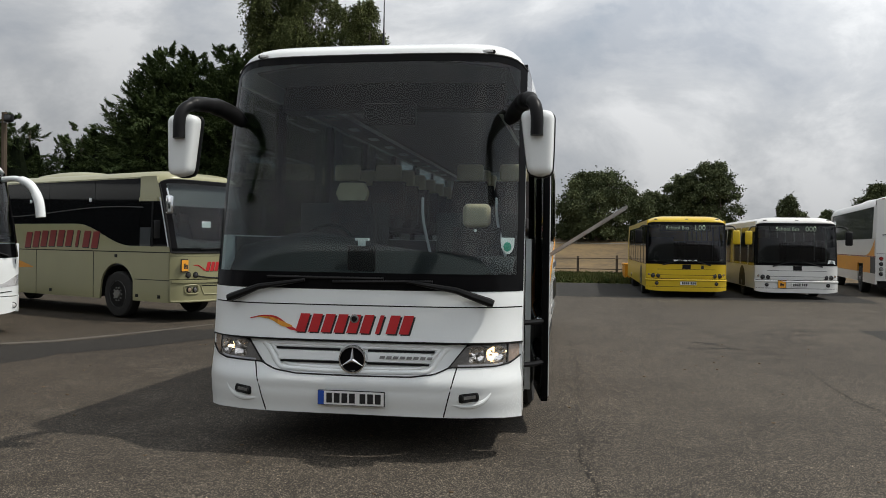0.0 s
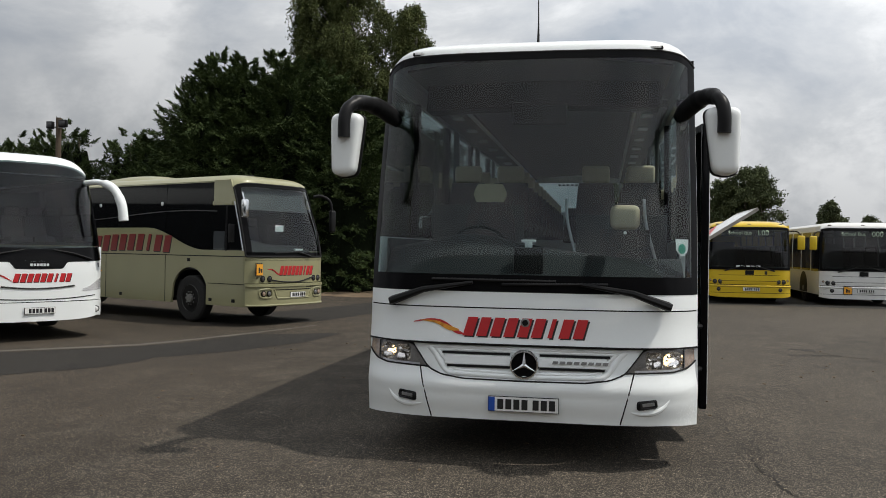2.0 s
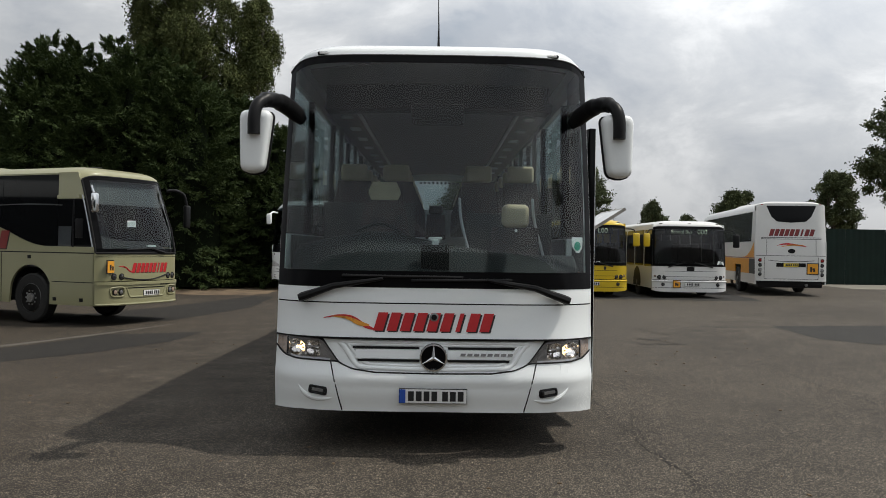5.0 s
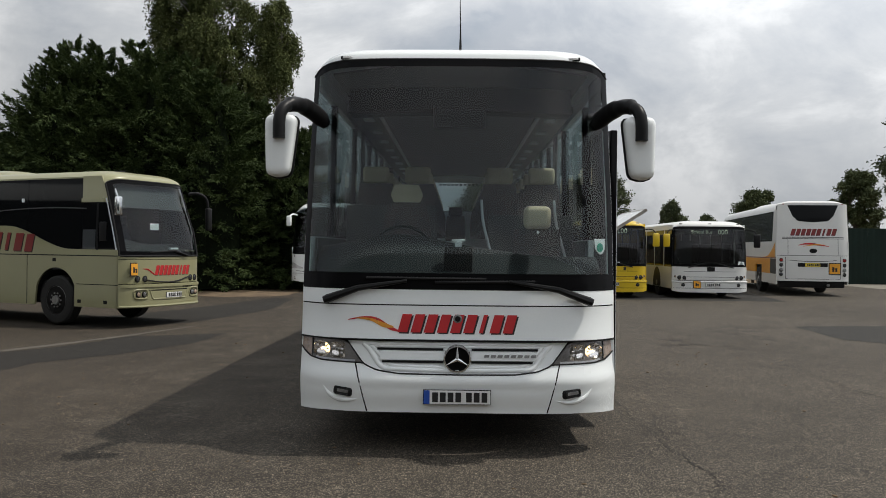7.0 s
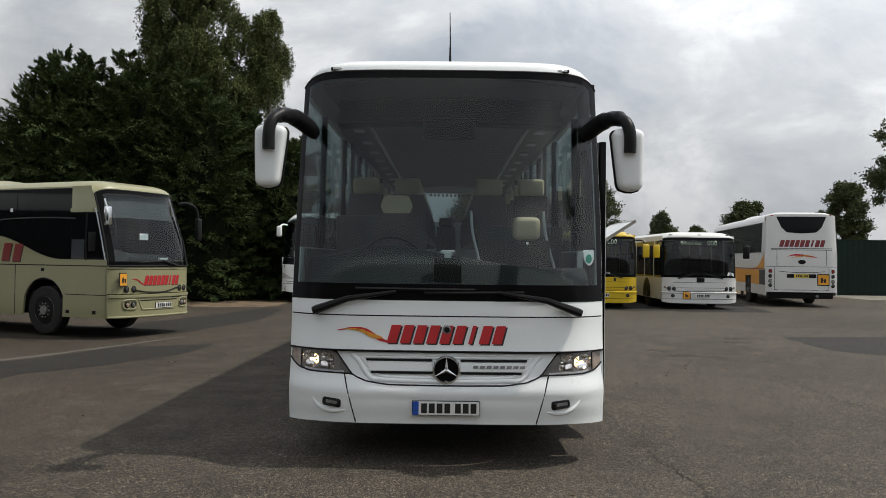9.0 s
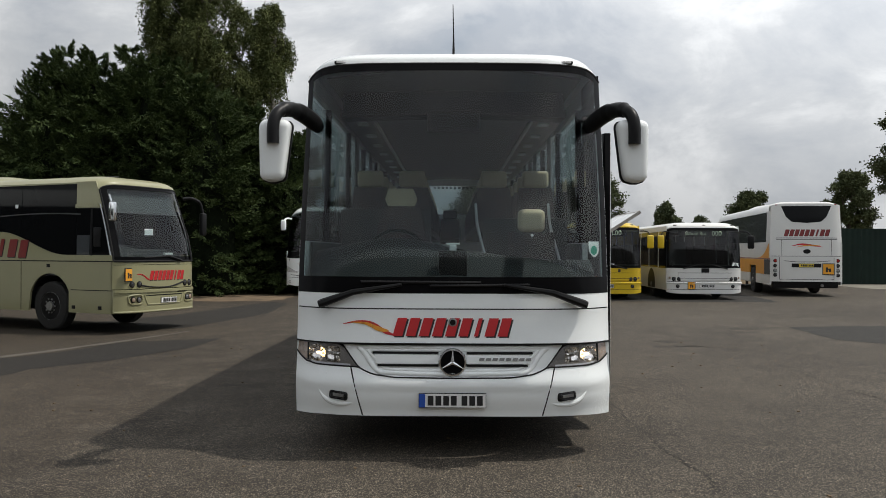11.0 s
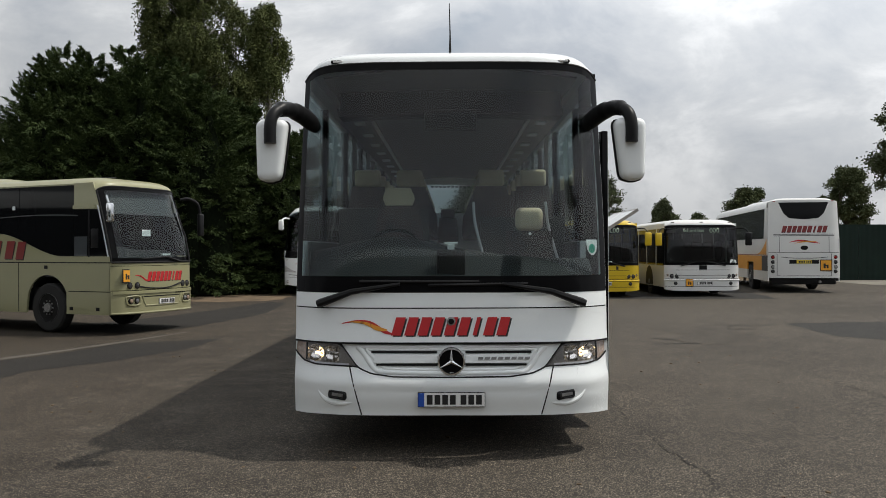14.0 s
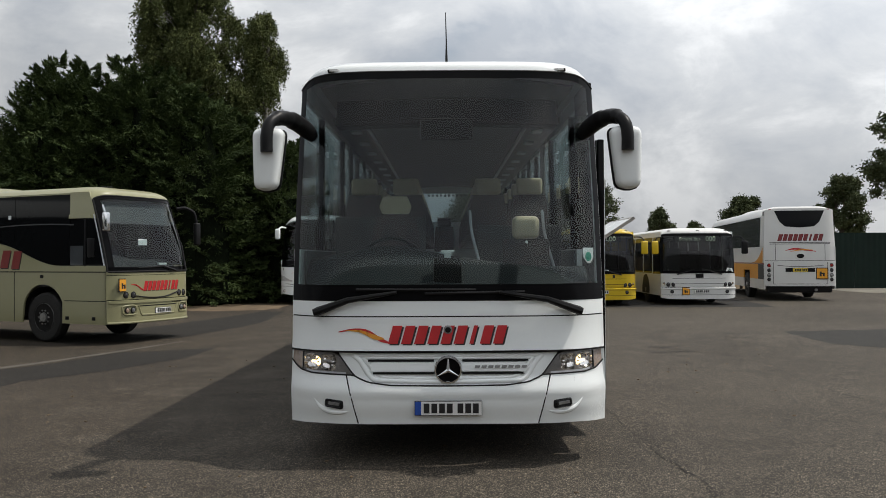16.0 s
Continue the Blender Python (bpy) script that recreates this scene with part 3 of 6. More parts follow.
def mirror_unit(parent, sg):
    """An arm that rises from the pillar and turns down into a big white housing."""
    pts = [(1.120, 0.505, 2.640), (1.185, 0.425, 2.705), (1.245, 0.260, 2.740), (1.288, 0.06, 2.734), (1.332, -0.06, 2.708), (1.366, -0.125, 2.655), (1.380, -0.150, 2.570), (1.380, -0.155, 2.440)]
    arm = tube([(sg * x, y, z) for x, y, z in smooth_path(pts, 5)], [0.046, 0.053, 0.060, 0.066] + [0.070] * 8 + [0.060] * 8 + [0.047] * 16, 16)
    mirror = part("mirror_arm", arm, BLACK, parent, "curved black mirror arm")

    def shell(u, v, grow=0.0, y0=-0.05, deep=0.085):
        a = 2 * math.pi * u
        e = min(v * 1.1, 1 - v)
        k = 1.0 if e > 0.15 else (1 - (1 - max(0, e) / 0.15) ** 2.3) ** (1 / 2.3) * 0.72 + 0.28
        z = 2.150 - grow + (0.490 + 2 * grow) * v
        ca, sa = math.cos(a), math.sin(a)
        sq = lambda q: math.copysign(abs(q) ** 0.5, q)
        half = 0.086 + 0.040 * v ** 0.8 + grow
        mid = 1.503 - 0.012 * (1 - v) ** 2 - half + grow
        return Vector((sg * mid + half * k * sq(ca), y0 + deep * k * sq(sa) * (1.0 if sa < 0 else 0.75), z))
    bm = bmesh.new()
    nu, nv = 28, 30
    g = [[bm.verts.new(shell(i / nu, j / nv)) for j in range(nv + 1)] for i in range(nu)]
    for i in range(nu):
        for j in range(nv):
            bm.faces.new((g[i][j], g[(i + 1) % nu][j], g[(i + 1) % nu][j + 1], g[i][j + 1]))
    bm.faces.new([g[i][0] for i in range(nu)][::-1])
    bm.faces.new([g[i][nv] for i in range(nu)])
    housing = part("mirror_housing", bm, WHITE, mirror, "glossy white mirror housing")
    rim = bmesh.new()
    g = [[rim.verts.new(shell(i / nu, j / nv, 0.008, 0.018, 0.025)) for j in range(nv + 1)] for i in range(nu)]
    for i in range(nu):
        for j in range(nv):
            rim.faces.new((g[i][j], g[(i + 1) % nu][j], g[(i + 1) % nu][j + 1], g[i][j + 1]))
    rim.faces.new([g[i][0] for i in range(nu)][::-1])
    rim.faces.new([g[i][nv] for i in range(nu)])
    part("mirror_rim", rim, BLACK, mirror)
    gl = box(sg * 1.39 - 0.07, sg * 1.39 + 0.07, 0.038, 0.044, 2.23, 2.56)
    part("mirror_glass", gl, MIRROR, mirror)


def lamp_bowl(parent, sg, cx, cz, rx, rz, depth, power, seg):
    """A faceted concave reflector behind the face, round (power 2) or squarish (higher)."""
    bm = bmesh.new()
    rings = []
    for rho in (1.0, 0.80, 0.55, 0.28):
        ring = []
        for k in range(seg):
            a = 2 * math.pi * (k + 0.5) / seg
            c, d = math.cos(a), math.sin(a)
            f = rho / (abs(c) ** power + abs(d) ** power) ** (1 / power)
            x, z = sg * (cx + rx * f * c), cz + rz * f * d
            ring.append(bm.verts.new((x, face_y(x, z) + 0.012 + depth * (1 - rho * rho) + (0.011 * (k % 2) if 0.3 < rho < 1 else 0), z)))
        rings.append(ring)
    for p, q in zip(rings, rings[1:]):
        for k in range(seg):
            bm.faces.new((p[k], p[(k + 1) % seg], q[(k + 1) % seg], q[k]))
    bm.faces.new(rings[-1])
    return part("reflector", bm, BOWL, parent, "bright faceted lamp reflector")


def head_lamp(parent, sg):
    a, b = (0.737 * S, 1.0) if sg > 0 else (-1.0, -0.737 * S)
    hold = part("headlamp", band(coach_face, a, b, LAMP_LO, LAMP_HI, -0.100, 0.02, 20, 4), RUBBER, parent, "clear angular headlamp with a lit bulb")
    # grey bezel with an opening for each reflector
    bz = bmesh.new()
    nu, nv = 84, 24
    grid = [[None] * (nv + 1) for _ in range(nu + 1)]
    for i in range(nu + 1):
        s = a + (b - a) * i / nu
        lo, hi = LAMP_LO(s) + 0.004, max(LAMP_LO(s) + 0.005, LAMP_HI(s) - 0.004)
        for j in range(nv + 1):
            grid[i][j] = bz.verts.new(coach_face(s, lo + (hi - lo) * j / nv) + Vector((0, 0.011, 0)))
    for i in range(nu):
        for j in range(nv):
            q = (grid[i][j], grid[i + 1][j], grid[i + 1][j + 1], grid[i][j + 1])
            x, z = abs(sum(v.co.x for v in q) / 4), sum(v.co.z for v in q) / 4
            if ((x - 1.083) / 0.078) ** 2 + ((z - 0.806) / 0.065) ** 2 < 1 or (abs((x - 0.942) / 0.062) ** 5 + abs((z - 0.803) / 0.060) ** 5 < 1):
                continue
            bz.faces.new(q)
    bmesh.ops.delete(bz, geom=[v for v in bz.verts if not v.link_faces], context="VERTS")
    bmesh.ops.solidify(bz, geom=bz.faces[:], thickness=0.003)
    part("lamp_bezel", bz, LAMPDARK, hold)
    lamp_bowl(hold, sg, 1.083, 0.806, 0.082, 0.069, 0.055, 2.3, 14)
    lamp_bowl(hold, sg, 0.942, 0.803, 0.066, 0.064, 0.040, 5.0, 12)

    def strip(s0, s1, lo, hi, off, th, mat, name):
        p, q = (s0, s1) if sg > 0 else (-s1, -s0)
        return part(name, band(coach_face, p, q, lo, hi, off, th, 8, 3), mat, hold)
    strip(1.170 * S, 0.995, lambda s: LAMP_LO(s) + 0.010, lambda s: LAMP_HI(s) - 0.010, -0.006, 0.006, INDICATOR, "indicator")
    strip(0.80 * S, 1.13 * S, lambda s: LAMP_LO(s) + 0.005, lambda s: LAMP_LO(s) + 0.018, -0.009, 0.008, SILVER, "lamp_trim")
    line = [Vector((sg * 1.158, face_y(sg * 1.158, z) + 0.006, z)) for z in (LAMP_LO(1.158 * S) + 0.01, 0.80, LAMP_HI(1.158 * S) - 0.01)]
    part("lamp_rib", tube(line, 0.006, 6), RUBBER, hold)
    y = face_y(sg * 1.080, 0.806)
    for x, yy, r in ((1.080, y + 0.034, 0.010), (0.952, face_y(sg * 0.952, 0.803) + 0.026, 0.013)):
        cap = lathe([(0.002, -0.016), (r * 0.7, -0.012), (r, 0.0), (r * 0.9, 0.030)], "y", 14)
        cap.transform(Matrix.Translation((sg * x, yy, 0.805)))
        part("bulb" if x > 1 else "bulb_cap", cap, BULB if x > 1 else LAMPDARK, hold)
    lensd = part("lens", band(coach_face, a, b, LAMP_LO, LAMP_HI, -0.001, 0.003, 20, 4), CLEAR, hold)
    lensd.visible_shadow = False
    seal = bmesh.new()
    ss = [a + (b - a) * k / 24 for k in range(25)]
    for f in (LAMP_LO, LAMP_HI):
        tube([coach_face(s, f(s)) + Vector((0, -0.001, 0)) for s in ss], 0.005, 5, seal)
    part("lamp_seal", seal, RUBBER, hold)


def touring_coach():
    c = thing("touring_coach", "white touring coach with open door and raised luggage flap", "coach", pose(0, 0, 0))
    # front panels
    part("front_bumper", band(coach_face, -1, 1, BUMP_LO, BUMP_HI, 0.0, 0.05, 64, 12), WHITE, c, "moulded white bumper")
    grille = part("grille_panel", band(coach_face, -0.86 * S, 0.86 * S, GRILLE_LO, GRILLE_HI, -0.012, 0.04, 60, 8), WHITE, c)
    part("front_flap", band(coach_face, -1, 1, lambda s: LAMP_HI(s) + 0.006 if abs(s) > 0.86 * S else 0.893, 1.160, 0.0, 0.04, 48, 6), WHITE, c)
    part("screen_cowl", band(coach_face, -1, 1, 1.170, 1.284, 0.0, 0.04, 40, 3), WHITE, c)
    bm = band(coach_face, -0.995, 0.995, 1.155, 1.175, -0.012, 0.03, 40, 1)
    band(coach_face, -0.86 * S, 0.86 * S, 0.880, 0.900, -0.014, 0.03, 40, 1, bm)
    band(coach_face, -0.737 * S, 0.737 * S, lambda s: BUMP_HI(s) - 0.004, lambda s: BUMP_HI(s) + 0.012, -0.013, 0.03, 50, 1, bm)
    ss = [-1 + 2 * k / 80 for k in range(81)]
    tube([coach_face(s, 0.896) + Vector((0, 0.002, 0)) for s in ss], 0.0065, 6, bm)
    tube([coach_face(s, BUMP_HI(s) + 0.003) + Vector((0, -0.001, 0)) for s in ss], 0.0060, 6, bm)
    part("panel_gap", bm, RUBBER, c)
    for sg in (-1, 1):
        line = [coach_face(sg * (0.795 - 0.095 * k / 8) * S, 0.712 - 0.372 * k / 8) + Vector((0, 0.0035, 0)) for k in range(9)]
        part("bumper_seam", tube(line, 0.0065, 6), RUBBER, c)
    # grille relief: raised lips and two dark slots either side of the badge
    lips = bmesh.new()
    for k, (w, top, low) in enumerate(((0.735, 0.862, 0.668), (0.665, 0.842, 0.692))):
        pts = [(-w, top), (-w * 0.93, top - 0.05), (-w * 0.80, low + 0.018), (-w * 0.62, low), (0, low - 0.008), (w * 0.62, low), (w * 0.80, low + 0.018), (w * 0.93, top - 0.05), (w, top)]
        path = smooth_path([(x, 0, z) for x, z in pts], 6)
        tube([(p.x, face_y(p.x, p.z) + 0.020 - 0.003 * k, p.z) for p in path], 0.022 - 0.006 * k, 12, lips)
        tube([(x, face_y(x, top) + 0.020 - 0.003 * k, top) for x in [w * (j / 10 - 1) for j in range(21)]], 0.020 - 0.006 * k, 12, lips)
    part("grille_surround", lips, WHITE, grille)
    for sg in (-1, 1):
        for z, x1 in ((0.824, 0.625), (0.728, 0.585)):
            p, q = sorted((sg * 0.11, sg * x1))
            part("grille_slot", band(coach_face, p * S, q * S, z - 0.008, z + 0.008, 0.001, 0.02, 12, 1), BLACK, grille)
        ridge = band(coach_face, *sorted((sg * 0.11 * S, sg * 0.60 * S)), 0.742, 0.812, 0.004, 0.02, 12, 3)
        part("grille_blade", ridge, WHITE, grille)
    bars = bmesh.new()
    for k in range(8):
        x = 0.205 + k * 0.052
        prism(face_y, [(x, 0.768), (x + 0.038, 0.768), (x + 0.044, 0.788), (x + 0.006, 0.788)], 0.012, 0.006, bars)
    part("model_name_bar", bars, STEEL, grille)
    # round badge
    ring = lathe([(0.108, 0.02), (0.110, -0.02), (0.104, -0.032), (0.094, -0.034), (0.088, -0.024), (0.088, 0.0)], "y", 40)
    ring.transform(Matrix.Translation((0, face_y(0, 0.756) - 0.006, 0.756)))
    badge = part("badge", ring, CHROME, c, "round badge, chrome ring on black")
    disc = lathe([(0.088, 0.01), (0.088, -0.018), (0.05, -0.022), (0.002, -0.023)], "y", 40)
    disc.transform(Matrix.Translation((0, face_y(0, 0.756) - 0.006, 0.756)))
    part("badge_disc", disc, GLOSSBLACK, badge)
    yb = face_y(0, 0.756) - 0.030
    for k in range(3):
        a = radians(90 + 120 * k)
        part("badge_bar", tube([(0, yb, 0.756), (0.045 * math.cos(a), yb + 0.001, 0.756 + 0.045 * math.sin(a)), (0.09 * math.cos(a), yb + 0.004, 0.756 + 0.09 * math.sin(a))], [0.016, 0.009, 0.003], 6), CHROME, badge)
    boss = lathe([(0.034, 0.0), (0.034, -0.01), (0.026, -0.014), (0.002, -0.012)], "y", 20)
    boss.transform(Matrix.Translation((0, face_y(0, 1.063), 1.063)))
    small = part("small_badge", boss, STEEL, c)
    pip = lathe([(0.022, -0.010), (0.022, -0.015), (0.002, -0.017)], "y", 16)
    pip.transform(Matrix.Translation((0, face_y(0, 1.063), 1.063)))
    part("badge_disc", pip, BLACK, small)
    # fleet name and swoosh
    slanted_bars(face_y, -0.475, 0.445, 0.955, 1.095, 9, RED, c, 0.28, BLACKVINYL)
    swoosh(face_y, [(-0.86, 1.045, 0.003), (-0.74, 1.065, 0.008), (-0.63, 1.050, 0.014), (-0.53, 0.990, 0.016), (-0.46, 0.965, 0.006)], RED, c, 0.004)
    swoosh(face_y, [(-0.80, 1.060, 0.002), (-0.68, 1.050, 0.010), (-0.58, 1.010, 0.018), (-0.50, 0.995, 0.006)], ORANGE, c, 0.006)
    number_plate(c, face_y, 0.0, 0.467)
    for sg in (-1, 1):
        head_lamp(c, sg)
        # fog lamp in its scoop: a sunk leaf-shaped hollow with a raised lower lip
        x0, z0 = sg * 0.90, 0.492
        lipz = smooth_path([(-0.150, 0, -0.052), (-0.06, 0, -0.066), (0.03, 0, -0.058), (0.105, 0, -0.022), (0.160, 0, 0.050)], 5)
        pts = [(x0 + sg * p.x, face_y(x0 + sg * p.x, z0 + p.z) + 0.008, z0 + p.z) for p in lipz]
        sc = part("fog_scoop", tube(pts, [0.004 + 0.020 * math.sin(math.pi * k / (len(pts) - 1)) for k in range(len(pts))], 10), WHITE, c)
        lens_x = x0 - sg * 0.01
        turn = Matrix.Rotation(sg * radians(-7), 4, "Y") @ Matrix.Rotation(sg * radians(15), 4, "Z")
        here = Matrix.Translation((lens_x, face_y(lens_x, z0) + 0.004, z0 + 0.002)) @ turn
        fl = part("fog_lamp", merge(None, box(-0.082, 0.082, -0.014, 0.03, -0.039, 0.039, 0.028, 4), here), BLACK, sc)
        part("fog_lens", merge(None, box(-0.062, 0.062, -0.0185, -0.006, -0.025, 0.025, 0.018, 4), here), DARKLENS, fl)
        part("fog_reflector", merge(None, box(-0.040, 0.050, -0.0205, -0.017, -0.010, 0.014, 0.0015, 1), here), STEEL, fl)
        part("washer_cap", prism(face_y, [(sg * 1.02 - 0.03, 0.64), (sg * 1.02 + 0.03, 0.64), (sg * 1.02 + 0.03, 0.70), (sg * 1.02 - 0.03, 0.70)], 0.0012, 0.002), WHITE, c)
        mirror_unit(c, sg)
    # windscreen and its black border
    screen = part("windscreen", band(coach_face, -0.998, 0.998, 1.290, SCREEN_HI, 0.002, 0.006, 48, 24), WINDSCREEN, c, "large tinted windscreen")
    front_gloss(screen)
    bm = band(coach_face, -0.998, 0.998, 1.286, 1.415, 0.004, 0.004, 48, 2)
    band(coach_face, -0.998, 0.998, lambda s: SCREEN_HI(s) - 0.060, SCREEN_HI, 0.004, 0.004, 48, 2, bm)
    for sg in (-1, 1):
        band(coach_face, *sorted((sg * 0.958, sg * 0.998)), 1.40, lambda s: SCREEN_HI(s) - 0.060, 0.004, 0.004, 3, 16, bm)
    part("screen_border", bm, GLOSSBLACK, screen)
    trim = tube([coach_face(s, SCREEN_HI(s)) for s in [-1 + 2 * k / 60 for k in range(61)]], 0.010, 6)
    part("screen_seal", trim, RUBBER, screen)
    # roof
    def roof(u, v):
        s = -1 + 2 * u
        x_top = 1.248 * s
        zr = ROOF_TOP - 0.25 * abs(s) ** 12
        a = coach_face(s, SCREEN_HI(s))
        if v < 0.5:
            k = v / 0.5 * math.pi / 2
            y_end = 1.7
            return Vector((a.x + (x_top - a.x) * math.sin(k), a.y + (y_end - a.y) * (1 - math.cos(k)), a.z + max(0.0, zr - a.z) * math.sin(k) ** 0.75))
        k = (v - 0.5) / 0.5
        y = 1.7 + (LENGTH - 1.7) * k
        return Vector((x_top * (1 - tail(y) / 1.248), y, zr))
    part("roof", sheet(roof, 40, 24, (0, 0.02, -0.035)), WHITE, c)
    for sg in (-1, 1):
        x = sg * 0.945
        y = coach_face(x / 1.24, 3.178).y + 0.020
        base = box(x - 0.060, x + 0.060, y - 0.026, y + 0.06, 3.192, 3.220, 0.010, 3)
        ml = part("marker_lamp", base, BLACK, c)
        part("marker_lens", box(x - 0.042, x + 0.042, y - 0.031, y - 0.022, 3.197, 3.214, 0.003), PLATEWHITE, ml)
    whip = tube([(0.0, 0.82, 3.24), (0.0, 0.83, 3.31), (0.0, 0.85, 3.52), (-0.006, 0.88, 3.80)], [0.022, 0.013, 0.006, 0.0035], 8)
    part("aerial", whip, BLACK, c)
    # sides: skirt, windows, pillars
    DOOR0, DOOR1 = 0.42, 1.36
    for sg in (-1, 1):
        y_from = DOOR1 if sg > 0 else 0.20
        part("side_skirt", side_slab(sg, y_from, 3.5 if sg > 0 else LENGTH, 0.34, 1.70, 0.05, 6), WHITE, c)
        if sg > 0:
            part("side_skirt", side_slab(sg, 4.9, LENGTH, 0.34, 1.70, 0.05, 6), WHITE, c)
            part("side_skirt", side_slab(sg, 3.5, 4.9, 1.50, 1.70, 0.05, 3), WHITE, c)
            part("door_pillar", side_slab(sg, 0.20, DOOR0, 0.34, 3.14, 0.05, 10), WHITE, c)
            part("door_header", side_slab(sg, DOOR0, DOOR1, 2.62, 3.14, 0.05, 4), GLOSSBLACK, c)
        part("cantrail", side_slab(sg, y_from if sg < 0 else DOOR1, LENGTH, 3.00, 3.14, 0.05, 4), WHITE, c)
        edges = [y_from + 0.0, 1.75, 3.4, 5.05, 6.7, 8.35, 10.0, 11.65]
        for a, b in zip(edges, edges[1:]):
            pane = part("side_window", side_slab(sg, a + 0.03, b - 0.03, 1.70, 3.00, 0.006, 5, off=-0.006), SIDEGLASS, c)
            pane.visible_shadow = False
            part("window_pillar", side_slab(sg, b - 0.045, b + 0.045, 1.70, 3.00, 0.05, 4), GLOSSBLACK, c)
        part("rear_quarter", side_slab(sg, 11.69, LENGTH, 1.70, 3.00, 0.05, 4), WHITE, c)
        for y in (2.55, 8.9, 10.2):
            wheel(c, sg * (1.24 - tail(y)), y, 0.50, 0.30, sg)
    for sg in (-1, 1):
        part("side_lining", side_slab(sg, 0.55 if sg < 0 else DOOR1, LENGTH - 0.1, 1.0, 1.69, 0.02, 3, off=-0.06), GREYPLAST, c)
    # stripes on the near side
    side = bmesh.new()
    sheet(lambda u, v: Vector((1.2715 - tail(5.2 + 6.4 * u), 5.2 + 6.4 * u, 0.75 + 0.9 * u + 0.26 * v * (1 - 0.4 * u))), 10, 1, (-0.002, 0, 0), side)
    part("side_stripe", side, ORANGE, c)
    fore = sheet(lambda u, v: Vector((1.2715, 1.5 + 1.9 * u, 1.05 + 0.28 * u + (0.30 + 0.05 * u) * v)), 10, 1, (-0.002, 0, 0))
    part("side_stripe", fore, ORANGE, c)
    # rear wall with a window
    rear = bmesh.new()
    for x0, x1, z0, z1 in ((-1.15, 1.15, 0.40, 2.42), (-1.12, -0.86, 2.42, 3.05), (0.86, 1.12, 2.42, 3.05), (-1.10, 1.10, 3.05, 3.24)):
        box(x0, x1, LENGTH - 0.06, LENGTH, z0, z1, 0, 1, rear)
    part("rear_wall", rear, WHITE, c)
    rw = part("rear_window", box(-0.86, 0.86, LENGTH - 0.03, LENGTH - 0.024, 2.42, 3.05), SIDEGLASS, c)
    rw.visible_shadow = False
    marks = bmesh.new()
    for k in range(10):
        x = -0.42 + k * 0.09
        box(x, x + 0.055, LENGTH - 0.036, LENGTH - 0.032, 2.985, 3.03, 0, 1, marks)
    part("rear_lettering_bar", marks, BLACKVINYL, c)
    # interior
    part("underfloor", box(-1.2, 1.2, 0.35, LENGTH - 0.1, 0.55, 0.95, 0.02), BLACK, c)
    part("cab_floor", box(-1.2, 0.35, 0.30, 1.9, 0.96, 1.02), FLOORMAT, c)
    part("aisle_floor", box(-1.2, 1.2, 1.9, LENGTH - 0.1, 1.20, 1.30), FLOORMAT, c)
    part("ceiling_panel", sheet(lambda u, v: Vector((-1.1 + 2.2 * u, 0.75 + (LENGTH - 0.9) * v, 3.10 + 0.10 * math.sin(math.pi * u))), 12, 2, (0, 0, 0.02)), LINING, c)
    for sg in (-1, 1):
        rack = sheet(lambda u, v: Vector((sg * (0.86 + 0.30 * u), 2.1 + (LENGTH - 2.4) * v, 3.00 + 0.03 * (1 - u) ** 2)), 6, 2, (0, 0, 0.07))
        part("luggage_rack", rack, GREYPLAST, c)
        part("rack_rail", tube([(sg * 0.85, 2.1, 3.03), (sg * 0.85, LENGTH - 0.3, 3.03)], 0.022, 8), SILVER, c)
        for k in range(9):
            y = 2.6 + k * 0.95
            part("reading_lamp", box(sg * 0.98 - 0.06, sg * 0.98 + 0.06, y - 0.10, y + 0.10, 2.985, 3.003, 0.01), PAPER, c)
    part("header_locker", sheet(lambda u, v: Vector((-1.02 + 2.04 * u, 1.15 + 0.10 * v, 2.84 + 0.24 * v + 0.03 * math.cos((u - 0.5) * 3.1))), 14, 3, (0, 0.30, 0)), DASH, c)
    part("video_screen", box(-0.24, 0.24, 1.10, 1.15, 2.70, 2.90, 0.02), BLACK, c)
    # dashboard: high and round in front of the driver, lower and flat beside
    def dash(u, v):
        x = -1.17 + 2.34 * u
        hill = 1.60 + 0.13 * math.exp(-((x + 0.50) / 0.50) ** 2) - 0.05 * smooth(0.1, 0.9, x)
        y0 = face_y(x, 1.42) + 0.05
        if v < 0.6:
            k = v / 0.6
            return Vector((x, y0 + 0.42 * k, 1.34 + (hill - 1.34) * math.sin(k * math.pi / 2)))
        k = (v - 0.6) / 0.4
        return Vector((x, y0 + 0.42 + 0.22 * k, hill - 0.5 * k * k))
    part("dashboard", sheet(dash, 40, 14, (0, 0.01, -0.03)), DASH, c)
    mon = box(-0.115, 0.115, 0.155, 0.20, 1.385, 1.625, 0.015)
    part("dash_monitor", mon, BLACK, c)
    cambox = box(-0.055, 0.055, 0.17, 0.22, 1.662, 1.684, 0.006)
    box(-0.028, 0.028, 0.165, 0.20, 1.622, 1.665, 0.004, 2, cambox)
    part("dash_camera", cambox, PAPER, c)
    ringpts = [(-0.50 + 0.23 * math.cos(a), 0.88 + 0.10 * math.sin(a), 1.63 + 0.17 * math.sin(a)) for a in (2 * math.pi * k / 24 for k in range(25))]
    part("steering_wheel", tube(ringpts, 0.016, 8), BLACK, c)
    ds = part("driver_seat", box(-0.76, -0.26, 1.25, 1.72, 1.32, 1.45, 0.04), SEATDARK, c)
